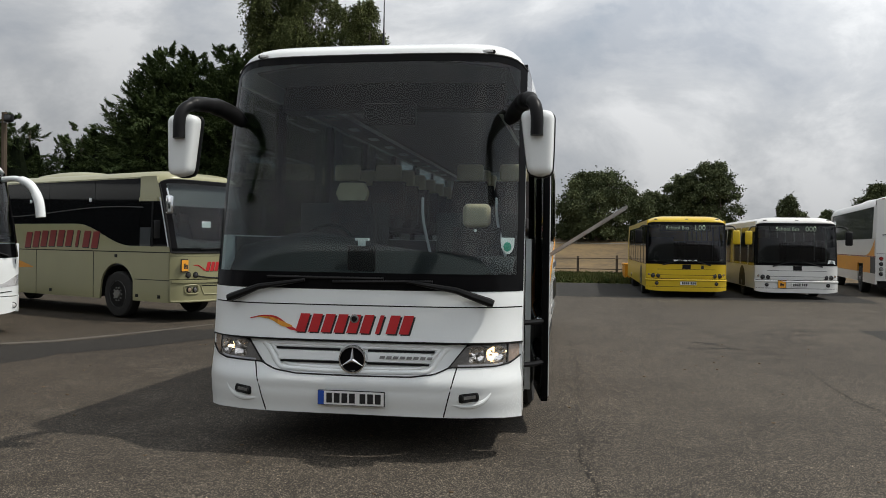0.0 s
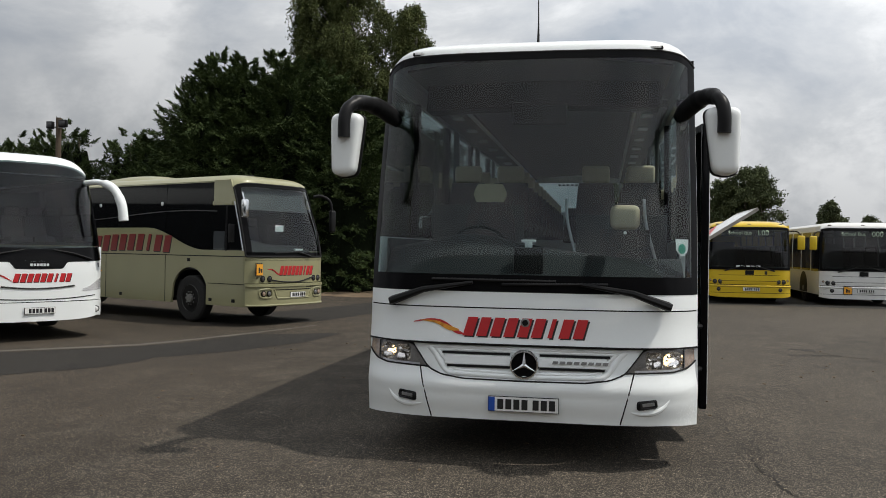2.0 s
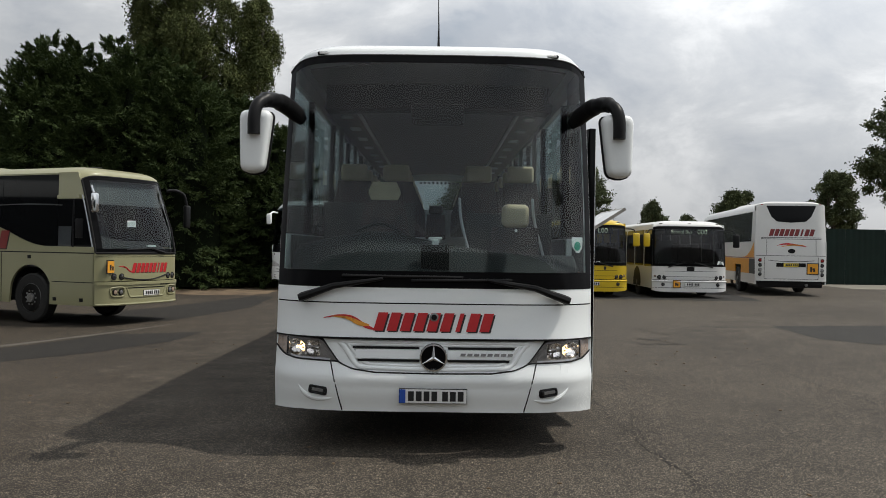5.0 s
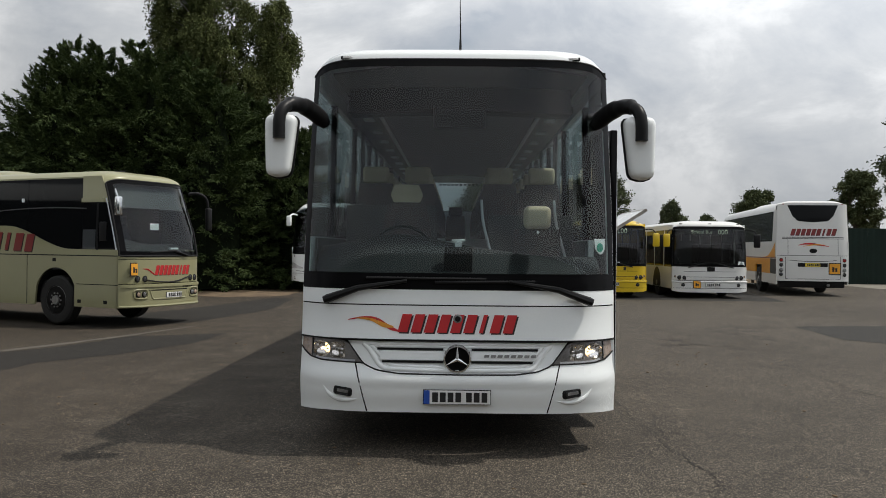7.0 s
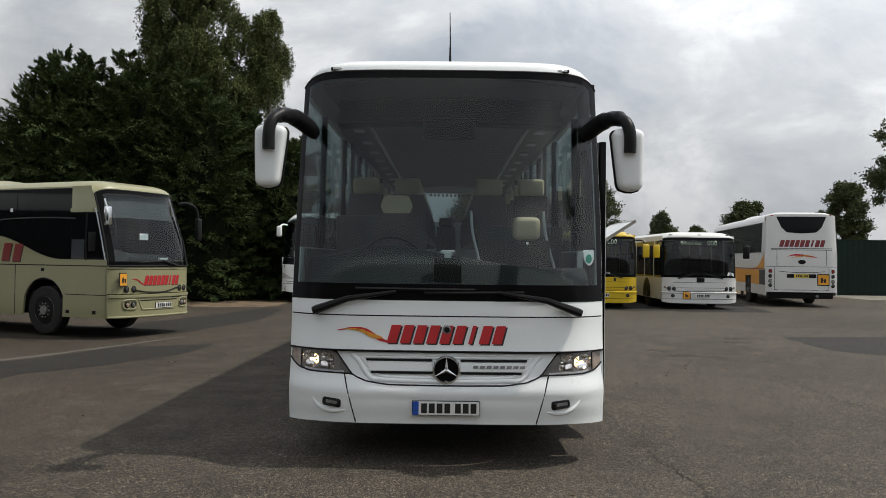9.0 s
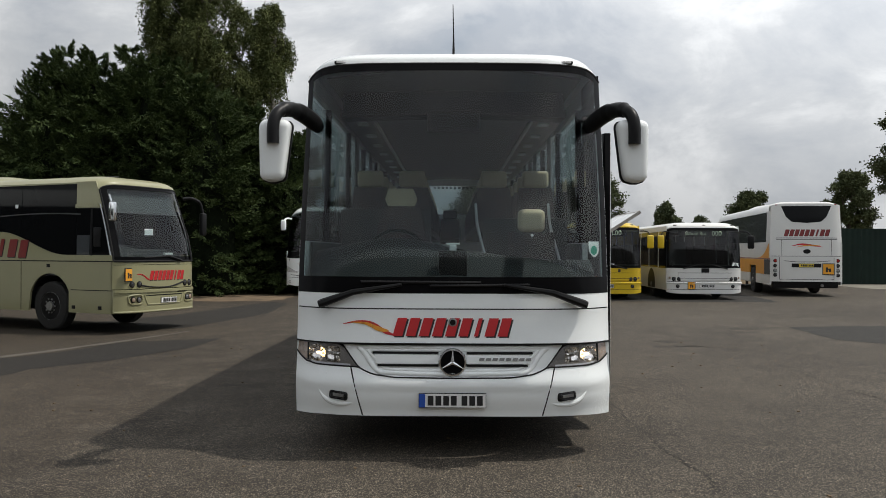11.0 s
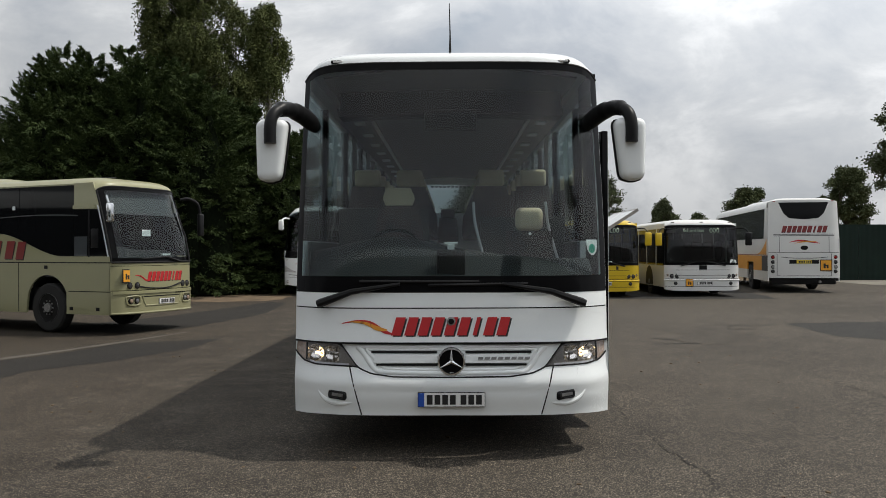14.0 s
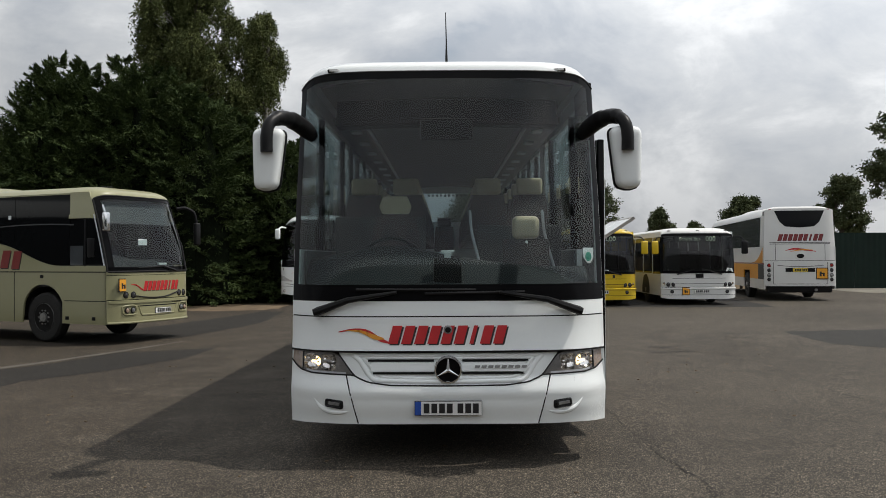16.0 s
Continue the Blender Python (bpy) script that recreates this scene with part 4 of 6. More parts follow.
    part("driver_backrest", sheet(lambda u, v: Vector((-0.51 + (u - 0.5) * 0.5 * (1 - 0.25 * v ** 3), 1.68 + 0.10 * v, 1.42 + 0.62 * v)), 8, 6, (0, 0.10, 0)), SEATDARK, ds)
    part("driver_headrest", sheet(lambda u, v: Vector((-0.51 + (u - 0.5) * (0.33 - 0.10 * v ** 2 if v > 0.4 else 0.26 + 0.14 * v), 1.72 - 0.02 * math.sin(math.pi * u), 2.06 + 0.17 * v)), 10, 8, (0, 0.09, 0)), TAN, ds)
    cs = part("courier_seat", box(0.52, 0.98, 1.05, 1.45, 1.22, 1.33, 0.03), SEATDARK, c)
    part("courier_backrest", sheet(lambda u, v: Vector((0.75 + (u - 0.5) * 0.44, 1.42 + 0.06 * v, 1.30 + 0.50 * v)), 6, 4, (0, 0.09, 0)), SEATDARK, cs)
    part("courier_headrest", box(0.62, 0.88, 1.44, 1.56, 1.80, 2.02, 0.055, 5), TAN, cs)
    bm = lathe([(0.014, -0.01), (0.014, -0.016), (0.002, -0.018)], "y", 12)
    bm.transform(Matrix.Translation((0.75, 1.415, 1.77)))
    part("seat_stud", bm, PAPER, cs)
    part("cab_partition", box(-1.15, -0.22, 2.10, 2.13, 1.30, 2.05, 0.01), GREYPLAST, c)
    part("door_partition", box(0.30, 1.15, 1.92, 1.95, 1.10, 1.95, 0.01), GREYPLAST, c)
    for x in (0.28, 0.98):
        part("grab_rail", tube(smooth_path([(x - 0.06, 1.60, 2.08), (x - 0.04, 1.55, 1.85), (x + 0.05, 1.50, 1.50)], 6), 0.013, 8), SILVER, c)
    for r in range(12):
        for x in (-0.95, -0.47, 0.47, 0.95):
            passenger_seat(c, x, 2.65 + r * 0.76, 1.45)
    for x in (-0.05,):
        passenger_seat(c, x, 2.65 + 11 * 0.76 + 0.1, 1.40, head=SEATDARK)
    # curtains at the side windows
    for sg in (-1, 1):
        for y in (3.25, 4.92, 6.56, 8.2):
            cur = sheet(lambda u, v: Vector((sg * (1.13 - 0.015 * math.sin(u * 22)), y + 0.26 * u, 1.85 + 1.10 * v)), 14, 2, (sg * 0.006, 0, 0))
            part("curtain", cur, CURTAIN, c)
    # stickers in the screen
    q = lambda a, b: face_y(a, b) + 0.012
    st = part("screen_sticker", prism(q, [(x + 0.075, z) for x, z in ((1.022, 1.625), (1.036, 1.60), (1.06, 1.575), (1.085, 1.575), (1.105, 1.60), (1.115, 1.625), (1.118, 1.70), (1.018, 1.70))], 0.0, 0.002), PAPER, c)
    dsc = lathe([(0.037, 0.0), (0.037, -0.002)], "y", 20)
    dsc.transform(Matrix.Translation((1.142, q(1.142, 1.628) - 0.004, 1.628)) @ Matrix.Rotation(radians(40), 4, "Z"))
    part("sticker_disc", dsc, GREENSTICK, st)
    # wipers
    for sg in (-1, 1):
        a = Vector((sg * 1.03, face_y(sg * 1.03, 1.21) - 0.05, 1.205))
        b = Vector((sg * 0.78, face_y(sg * 0.78, 1.31) - 0.05, 1.295))
        d = Vector((sg * 0.40, face_y(sg * 0.40, 1.36) - 0.04, 1.355))
        w = tube([a - Vector((sg * -0.03, 0, 0.01)), a, b, d], [0.028, 0.034, 0.024, 0.013], 8)
        wa = part("wiper_arm", w, BLACK, c)
        e0, e1 = (Vector((-0.72, 0, 1.375)), Vector((0.22, 0, 1.372))) if sg < 0 else (Vector((0.60, 0, 1.355)), Vector((-0.18, 0, 1.345)))
        for p in (e0, e1):
            p.y = face_y(p.x, p.z) - 0.022
        mid = (e0 + e1) / 2
        mid.y = face_y(mid.x, mid.z) - 0.03
        part("wiper_blade", tube([e0, mid, e1], 0.013, 6), BLACK, wa)
    # open door leaf, swung out and parallel to the side
    leaf = thing_part("door_leaf", c)
    swing = Matrix.Translation((1.378, 1.12, 0)) @ Matrix.Rotation(radians(7.4), 4, "Z")

    def swung(bm):
        bm.transform(swing)
        return bm
    part("leaf_frame", swung(frame_box(0.0, 0.06, 0.0, 0.86, 0.28, 2.70, 0.07, 0.98)), GLOSSBLACK, leaf)
    part("leaf_skin", swung(box(0.058, 0.068, 0.02, 0.84, 0.32, 2.67, 0.003)), WHITE, leaf)
    lg = part("leaf_glass", swung(box(0.028, 0.033, 0.06, 0.80, 0.98, 2.63)), SIDEGLASS, leaf)
    lg.visible_shadow = False
    part("leaf_lining", swung(box(0.046, 0.056, 0.06, 0.80, 0.98, 2.63)), GREYPLAST, leaf)
    for z in (0.62, 0.98):
        part("leaf_handle", swung(tube(smooth_path([(0.01, 0.15, z), (-0.035, 0.2, z + 0.02), (-0.045, 0.45, z + 0.1), (0.01, 0.65, z + 0.15)], 5), 0.016, 8)), CHROME, leaf)
    part("door_hinge_arm", tube([(1.20, 0.90, 0.98), (1.30, 1.0, 0.98), (1.42, 1.2, 0.98)], 0.022, 8), BLACK, c)
    part("door_hinge_arm", tube([(1.20, 0.90, 0.62), (1.30, 1.0, 0.62), (1.42, 1.2, 0.62)], 0.022, 8), BLACK, c)
    for k in range(3):
        part("door_step", box(0.55, 1.22, 0.45 + 0.12 * k, 1.32, 0.34 + 0.21 * k, 0.38 + 0.21 * k, 0.008), FLOORMAT, c)
    # luggage flap swung up on its top hinge
    dirv, up = Vector((0.842, 0, 0.54)), Vector((-0.54, 0, 0.842))
    hinge = Vector((1.275, 0, 1.50))
    def flap(off, u0, u1, y0, y1, th):
        def fn(u, v):
            return hinge + dirv * (u0 + (u1 - u0) * u) + up * off + Vector((0, y0 + (y1 - y0) * v, 0))
        return sheet(fn, 2, 2, up * -th)
    fl = part("luggage_flap", flap(0.0, 0.0, 1.09, 3.45, 4.88, 0.020), WHITE, c, "raised white luggage flap with red and orange stripes")
    part("flap_lining", flap(-0.022, 0.03, 1.06, 3.48, 4.85, 0.006), FLAPGREY, fl)
    for a, b, mt in ((0.16, 0.34, ORANGE), (0.40, 0.50, RED)):
        def fn(u, v, a=a, b=b):
            return hinge + dirv * (a + (b - a) * u + 0.30 * v) + up * 0.003 + Vector((0, 3.5 + 1.3 * v, 0))
        part("flap_stripe", sheet(fn, 2, 6, up * -0.002), mt, fl)
    edge = bmesh.new()
    for y0, y1 in ((3.425, 3.447), (4.883, 4.905)):
        merge(edge, flap(0.003, 0.0, 1.09, y0, y1, 0.036))
    merge(edge, flap(0.003, 1.092, 1.112, 3.425, 4.905, 0.034))
    part("flap_edge", edge, FLAPGREY, fl)
    return c


def thing_part(name, parent):
    ob = new(name)
    ob.empty_display_size = 0.1
    ob.parent = parent
    return ob


def frame_box(x0, x1, y0, y1, z0, z1, w, low):
    """A door frame standing along y, solid up to low above its foot."""
    bm = box(x0, x1, y0, y0 + w, z0, z1, 0.008)
    box(x0, x1, y1 - w, y1, z0, z1, 0.008, 2, bm)
    box(x0, x1, y0 + w, y1 - w, z1 - w, z1, 0, 2, bm)
    box(x0, x1, y0 + w, y1 - w, z0, z0 + low - 0.2, 0, 2, bm)
    return bm


touring_coach()


# ---- other vehicles ----
TINTED = material("tinted_window", (0.006, 0.0065, 0.007), 0.05, vary=0.1, scale=0.6, spec=0.12, rvary=0.02)


def make_face(w, plan, corner, lean, z_lean, z_top, taper=0.05, z_taper=1.6):
    """The front surface of a bus: half width w, plan curve, corner rounding, screen lean from z_lean to z_top."""
    def width(z):
        return w - taper * smooth(z_taper, z_top, z)

    def P(s, z):
        a = abs(s)
        y = plan * a * a + corner * a ** 7 + (lean * ((z - z_lean) / (z_top - z_lean)) ** 1.2 if z > z_lean else 0.0)
        return Vector((s * width(z), y, z))

    def Y(x, z):
        return P(max(-1, min(1, x / width(z))), z).y
    return P, Y, width


def wall_slab(width, sg, y0, y1, z0, z1, thick=0.05, nu=1, nv=4, off=0.0, bm=None):
    """A piece of a side wall; y0, y1, z0, z1 may be functions (y of z, z of y)."""
    def fn(u, v):
        ya = y0 if not callable(y0) else None
        y = (ya if ya is not None else 0.0) + ((y1 - ya) * u if ya is not None else 0.0)
        a, b = val(z0, y), val(z1, y)
        z = a + (b - a) * v
        if ya is None:
            y = y0(z) + (y1 - y0(z)) * u
        return Vector((sg * (width(z) + off), y, z))
    return sheet(fn, nu, nv, (-sg * thick, 0, 0), bm)


def dome_roof(c, P, hi, w_top, z_edge, z_top, back, length, mat, crown=7):
    def roof(u, v):
        s = -1 + 2 * u
        zr = z_top - (z_top - z_edge) * abs(s) ** crown
        a = P(s, val(hi, s))
        if v < 0.5:
            k = v / 0.5 * math.pi / 2
            return Vector((a.x + (s * w_top - a.x) * math.sin(k), a.y + (back - a.y) * (1 - math.cos(k)), a.z + max(0.0, zr - a.z) * math.sin(k) ** 0.9))
        k = (v - 0.5) / 0.5
        return Vector((s * w_top, back + (length - back) * k, zr))
    return part("roof", sheet(roof, 28, 18, (0, 0.02, -0.03)), mat, c)


def simple_interior(c, floor, rows, y0, step=0.85, head=SEATDARK, width=1.15, length=11.0, ceiling=2.6):
    part("floor_deck", box(-width, width, 0.25, length, floor - 0.08, floor), FLOORMAT, c)
    part("ceiling_panel", box(-width + 0.1, width - 0.1, 0.8, length, ceiling, ceiling + 0.02), LINING, c)
    for r in range(rows):
        for x in (-0.85, -0.42, 0.42, 0.85):
            passenger_seat(c, x, y0 + r * step, floor, head=head)


def cream_coach(m):
    c = thing("cream_coach", "cream touring coach with black windows and maroon fleet name", "coach", m)
    P, Y, W = make_face(1.25, 0.10, 0.18, 0.50, 1.45, 3.0, 0.05)
    L = 12.0
    hi = lambda s: 2.96 - 0.10 * abs(s) ** 12
    part("front_bumper", band(P, -1, 1, 0.40, 0.86, 0.025, 0.06, 36, 6), CREAM, c)
    part("front_panel", band(P, -1, 1, 0.875, 1.352, 0.0, 0.04, 36, 6), CREAM, c)
    part("screen_cowl", band(P, -1, 1, 1.362, 1.425, 0.0, 0.04, 30, 2), CREAM, c)
    gap = band(P, -0.99, 0.99, 0.855, 0.885, -0.012, 0.03, 30, 1)
    band(P, -0.99, 0.99, 1.345, 1.370, -0.012, 0.03, 30, 1, gap)
    part("panel_gap", gap, RUBBER, c)
    screen = part("windscreen", band(P, -0.985, 0.985, 1.43, hi, 0.003, 0.006, 32, 14), WINDSCREEN, c)
    front_gloss(screen)
    edge = bmesh.new()
    tube([P(s, hi(s)) for s in [-0.98 + 1.96 * k / 40 for k in range(41)]], 0.02, 6, edge)
    tube([P(s, 1.43) for s in [-0.98 + 1.96 * k / 40 for k in range(41)]], 0.022, 6, edge)
    for sg in (-1, 1):
        tube([P(sg * 0.985, 1.43 + (2.87 - 1.43) * k / 10) for k in range(11)], 0.022, 6, edge)
    part("screen_seal", edge, RUBBER, screen)
    frame_ = band(P, -0.985, 0.985, 1.43, 1.52, 0.006, 0.004, 32, 1)
    band(P, -0.985, 0.985, lambda s: hi(s) - 0.07, hi, 0.006, 0.004, 32, 1, frame_)
    for sg in (-1, 1):
        band(P, *sorted((sg * 0.90, sg * 0.985)), 1.52, lambda s: hi(s) - 0.06, 0.006, 0.004, 4, 8, frame_)
    part("screen_border", frame_, GLOSSBLACK, screen)
    part("bumper_ledge", band(P, -0.99, 0.99, 0.80, 0.852, 0.045, 0.05, 36, 2), CREAM, c)
    part("sun_visor", band(P, -0.9, 0.9, 2.40, 2.9, -0.12, 0.01, 20, 3), GREYPLAST, c)
    dome_roof(c, P, hi, 1.20, 3.02, 3.17, 1.2, L, CREAM)
    part("roof_unit", sheet(lambda u, v: Vector((-0.75 + 1.5 * u, 4.0 + 2.2 * v, 3.13 + 0.19 * (math.sin(math.pi * u) * math.sin(math.pi * v)) ** 0.35)), 12, 12, (0, 0, -0.03)), CREAM, c)
    part("roof_bar", tube([(-0.9, 1.2, 3.14), (0.2, 1.5, 3.24)], 0.012, 6), BLACK, c)
    # maroon bars and orange stripe on the front, sign, lamps
    slanted_bars(Y, -0.46, 0.66, 1.04, 1.235, 9, RED, c, 0.3, BLACKVINYL)
    swoosh(Y, [(-0.78, 1.17, 0.004), (-0.64, 1.155, 0.014), (-0.51, 1.08, 0.018), (-0.43, 1.045, 0.006)], RED, c)
    school_sign(c, Y, -0.97, 1.16, 0.27)
    grin = smooth_path([(-0.72, 0, 0.95), (-0.3, 0, 0.90), (0.2, 0, 0.90), (0.72, 0, 1.0)], 6)
    part("grille_slot", tube([(p.x, Y(p.x, p.z) - 0.002, p.z) for p in grin], 0.022, 6, flat=0.7), BLACK, c)
    for sg in (-1, 1):
        for x in (0.72, 0.90):
            round_lamp(c, Y, sg * x, 0.965, 0.066, DARKLENS, "headlamp")
        for x, mt in ((0.76, STEEL), (0.90, INDICATOR)):
            round_lamp(c, Y, sg * x, 0.66, 0.06, mt, "lower_lamp", 0.045)
        pod = smooth_path([(sg * 0.66, 0, 0.66), (sg * 0.70, 0, 0.745), (sg * 0.84, 0, 0.755), (sg * 0.99, 0, 0.735), (sg * 1.0, 0, 0.66), (sg * 0.96, 0, 0.585), (sg * 0.82, 0, 0.570), (sg * 0.69, 0, 0.585), (sg * 0.66, 0, 0.66)], 4)
        part("lamp_pod", tube([(p.x, Y(p.x, p.z) - 0.028, p.z) for p in pod], 0.018, 8), CREAM, c)
    frame_lo = smooth_path([(-0.60, 0, 0.74), (-0.52, 0, 0.575), (-0.40, 0, 0.555), (0.40, 0, 0.555), (0.52, 0, 0.575), (0.60, 0, 0.74)], 5)
    part("bumper_frame", tube([(p.x, Y(p.x, p.z) - 0.022, p.z) for p in frame_lo], 0.018, 8), CREAM, c)
    part("bumper_slot", band(P, -0.5, 0.5, 0.725, 0.745, 0.028, 0.02, 10, 1), BLACK, c)
    part("bumper_lip", tube([P(-0.99 + 1.98 * k / 30, 0.415) + Vector((0, -0.020, 0)) for k in range(31)], 0.024, 8), CREAM, c)
    bars = bmesh.new()
    for k in range(5):
        x = 0.42 + k * 0.075
        prism(Y, [(x, 0.775), (x + 0.055, 0.775), (x + 0.06, 0.815), (x + 0.005, 0.815)], 0.032, 0.006, bars)
    part("maker_name_bar", bars, BLACK, c)
    number_plate(c, lambda x, z: Y(x, z) - 0.02, 0.12, 0.625, w=0.50, blue=False)
    for sg in (-1, 1):
        f0 = P(1, 1.0).y
        belt = lambda y: 1.55 + 0.48 * smooth(1.6, 3.6, y)
        arch = lambda y: 0.39 + (math.sqrt(max(0, 0.62 ** 2 - (y - 2.06) ** 2)) + 0.16 if abs(y - 2.06) < 0.62 else 0)
        # skirt with a cut wheel arch
        part("side_skirt", wall_slab(W, sg, f0, 1.50, 0.39, 1.42, 0.05, 6, 4), CREAM, c)
        part("side_skirt", wall_slab(W, sg, 1.50, 2.74, arch, 1.42, 0.05, 24, 4), CREAM, c)
        part("side_skirt", wall_slab(W, sg, 2.74, 8.2, 0.39, 1.42, 0.05, 6, 4), CREAM, c)
        part("side_skirt", wall_slab(W, sg, 9.6, L, 0.39, 1.42, 0.05, 4, 4), CREAM, c)
        part("side_skirt", wall_slab(W, sg, 8.2, 9.6, 1.10, 1.42, 0.05, 4, 4), CREAM, c)
        part("waist_panel", wall_slab(W, sg, lambda z: P(1, z).y, 1.6, 1.43, 1.55, 0.05, 4, 2), CREAM, c)
        part("waist_panel", wall_slab(W, sg, 1.6, L, 1.43, belt, 0.05, 40, 4), CREAM, c)
        part("arch_lining", lathe_arch(sg * 1.20, 2.06, 0.50, 0.63, sg), BLACK, c)
        seams = bmesh.new()
        for y in (2.92, 5.2, 7.6):
            box(sg * 1.246, sg * 1.2535, y - 0.008, y + 0.008, 0.40, 1.42, 0, 1, seams)
        box(sg * 1.246, sg * 1.2535, f0, L, 1.415, 1.435, 0, 1, seams)
        box(sg * 1.246, sg * 1.2535, f0, 1.44, 0.84, 0.855, 0, 1, seams)
        part("panel_gap", seams, RUBBER, c)
        for y, z in ((0.62, 0.50), (1.36, 0.50), (4.6, 0.50), (2.1, 1.33)):
            part("side_catch", box(sg * 1.245, sg * 1.256, y - 0.05, y + 0.05, z - 0.035, z + 0.035, 0.004), BLACK, c)
        # black window band, in panes
        ys = [1.32, 2.95, 4.75, 6.55, 8.35, 10.15, 11.6]
        for a, b in zip(ys, ys[1:]):
            part("side_window", wall_slab(W, sg, a, b - 0.012, lambda y: belt(y) + 0.004, 3.02, 0.03, 14, 5, -0.006), TINTED, c)
        part("rear_quarter", wall_slab(W, sg, 11.6, L, lambda y: belt(y), 3.03, 0.05, 3, 4), CREAM, c)
        part("cab_window", wall_slab(W, sg, lambda z: P(1, z).y + 0.05, 1.30, 1.53, 2.49, 0.03, 8, 6, -0.006), TINTED, c)
        part("cab_pillar", tube([(sg * (W(z) + 0.002), 0.86 + 0.02 * (z - 1.5), z) for z in (1.54, 1.9, 2.3, 2.49)], 0.022, 6, flat=1.0), BLACK, c)
        # paler slab over the cab glass: a sheen put in as colour
        part("cab_sheen", wall_slab(W, sg, 0.92, 1.28, 1.56, 1.95, 0.01, 3, 3, -0.003), COACHGLASS, c)
        part("inner_mirror", box(sg * 1.225, sg * 1.262, 0.60, 0.80, 1.72, 2.10, 0.012), BLACK, c)
        part("cap_ledge", wall_slab(W, sg, lambda z: P(1, z).y + 0.10, 1.33, 2.50, 2.58, 0.05, 4, 2, 0.022), CREAM, c)
        for y in (3.1, 5.5, 7.9):
            part("window_vent", box(sg * 1.20, sg * 1.228, y - 0.035, y + 0.035, 2.52, 2.60, 0.006), PAPER, c)
        part("cab_top_panel", wall_slab(W, sg, lambda z: P(1, z).y, 1.32, 2.50, 3.03, 0.05, 4, 3), CREAM, c)
        part("pillar_trim", tube([P(sg * 1.0, z) + Vector((sg * 0.004, 0.03, 0)) for z in (1.55, 2.0, 2.4, 2.57)], 0.014, 6), SILVER, c)
        part("window_wave", wall_slab(W, sg, 1.2, 11.5, lambda y: 2.30 + 0.10 * math.sin(y * 0.7) - 0.012, lambda y: 2.30 + 0.10 * math.sin(y * 0.7) + 0.012, 0.004, 30, 1, 0.001), GREYPLAST, c)
        wheel(c, sg * 1.22, 2.06, 0.50, 0.30, sg)
        for y in (8.9,):
            wheel(c, sg * 1.22, y, 0.50, 0.30, sg)
        # mirrors
        if sg < 0:
            arm = tube(smooth_path([(-1.20, 0.42, 2.72), (-1.32, 0.30, 2.74), (-1.36, 0.20, 2.60)], 5), 0.018, 8)
            a = part("mirror_arm", arm, CHROME, c)
            hs = box(-1.44, -1.26, 0.14, 0.22, 2.22, 2.60, 0.035, 3)
            part("mirror_housing", hs, CHROME, a)
            for w0, w1, w2 in (((0.55, 1.44), (0.15, 1.53), (-0.62, 1.50)), ((0.98, 1.46), (1.04, 1.95), (0.93, 2.42))):
                pts = [Vector((x, Y(x, z) - 0.035, z)) for x, z in (w0, w1, w2)]
                part("wiper_arm", tube(pts, [0.028, 0.022, 0.014], 6), BLACK, c)
        else:
            arm = tube(smooth_path([(1.16, 0.46, 2.78), (1.32, 0.34, 2.80), (1.50, 0.24, 2.70), (1.55, 0.20, 2.48)], 6), 0.035, 8)
            a = part("mirror_arm", arm, BLACK, c)
            part("mirror_housing", box(1.47, 1.64, 0.14, 0.24, 1.98, 2.48, 0.035, 3), BLACK, a)
    # fleet name on the visible side as bars, one pair each
    for k in range(9):
        y1 = 5.72 - k * 0.335
        p, q = (0.08, 0.18) if k == 6 else (0.02, 0.255)
        up = 0.05 * math.sin(k * 0.35)
        for o, mt in ((0.0, MAROON), (0.018, BLACKVINYL)):
            pts = [(y1 - p - o, 1.47 + up - o), (y1 - q - o, 1.47 + up - o), (y1 - q - 0.10 - o, 1.84 + up - o), (y1 - p - 0.10 - o, 1.84 + up - o)]
            bm = bmesh.new()
            f = [bm.verts.new((-1.258 + o * 0.15, y, z)) for y, z in pts]
            g = [bm.verts.new((-1.250, v.co.y, v.co.z)) for v in f]
            bm.faces.new(f)
            bm.faces.new(g[::-1])
            for i in range(4):
                bm.faces.new((f[i], g[i], g[(i + 1) % 4], f[(i + 1) % 4]))
            part("fleet_name_bar", bm, mt, c)
    bm = bmesh.new()
    sheet(lambda u, v: Vector((-1.2535, 5.35 + 1.6 * u, 1.00 - 0.10 * u * u + (0.02 + 0.42 * u) * v)), 8, 1, (0.003, 0, 0), bm)
    part("side_stripe", bm, ORANGE, c)
    part("rear_wall", box(-1.22, 1.22, L - 0.05, L, 0.45, 3.0, 0.03), CREAM, c)
    part("underfloor", box(-1.1, 1.1, 0.5, L - 0.2, 0.42, 0.90), BLACK, c)
    dash = sheet(lambda u, v: Vector((-1.12 + 2.24 * u, 0.28 + 0.55 * v + 0.1 * (2 * u - 1) ** 2, 1.45 + 0.22 * math.sin(math.pi * v / 2) + 0.10 * math.exp(-((u - 0.28) / 0.15) ** 2) * v)), 20, 6, (0, 0, -0.03))
    part("dashboard", dash, DASH, c)
    part("dash_paper", box(0.45, 0.70, 0.36, 0.42, 1.56, 1.60), PAPER, c)
    part("screen_notice", prism(lambda a, b: Y(-0.35, 2.0) + 0.02, [(-0.42, 1.96), (-0.16, 1.96), (-0.16, 2.09), (-0.42, 2.09)], 0, 0.002), PAPER, c)
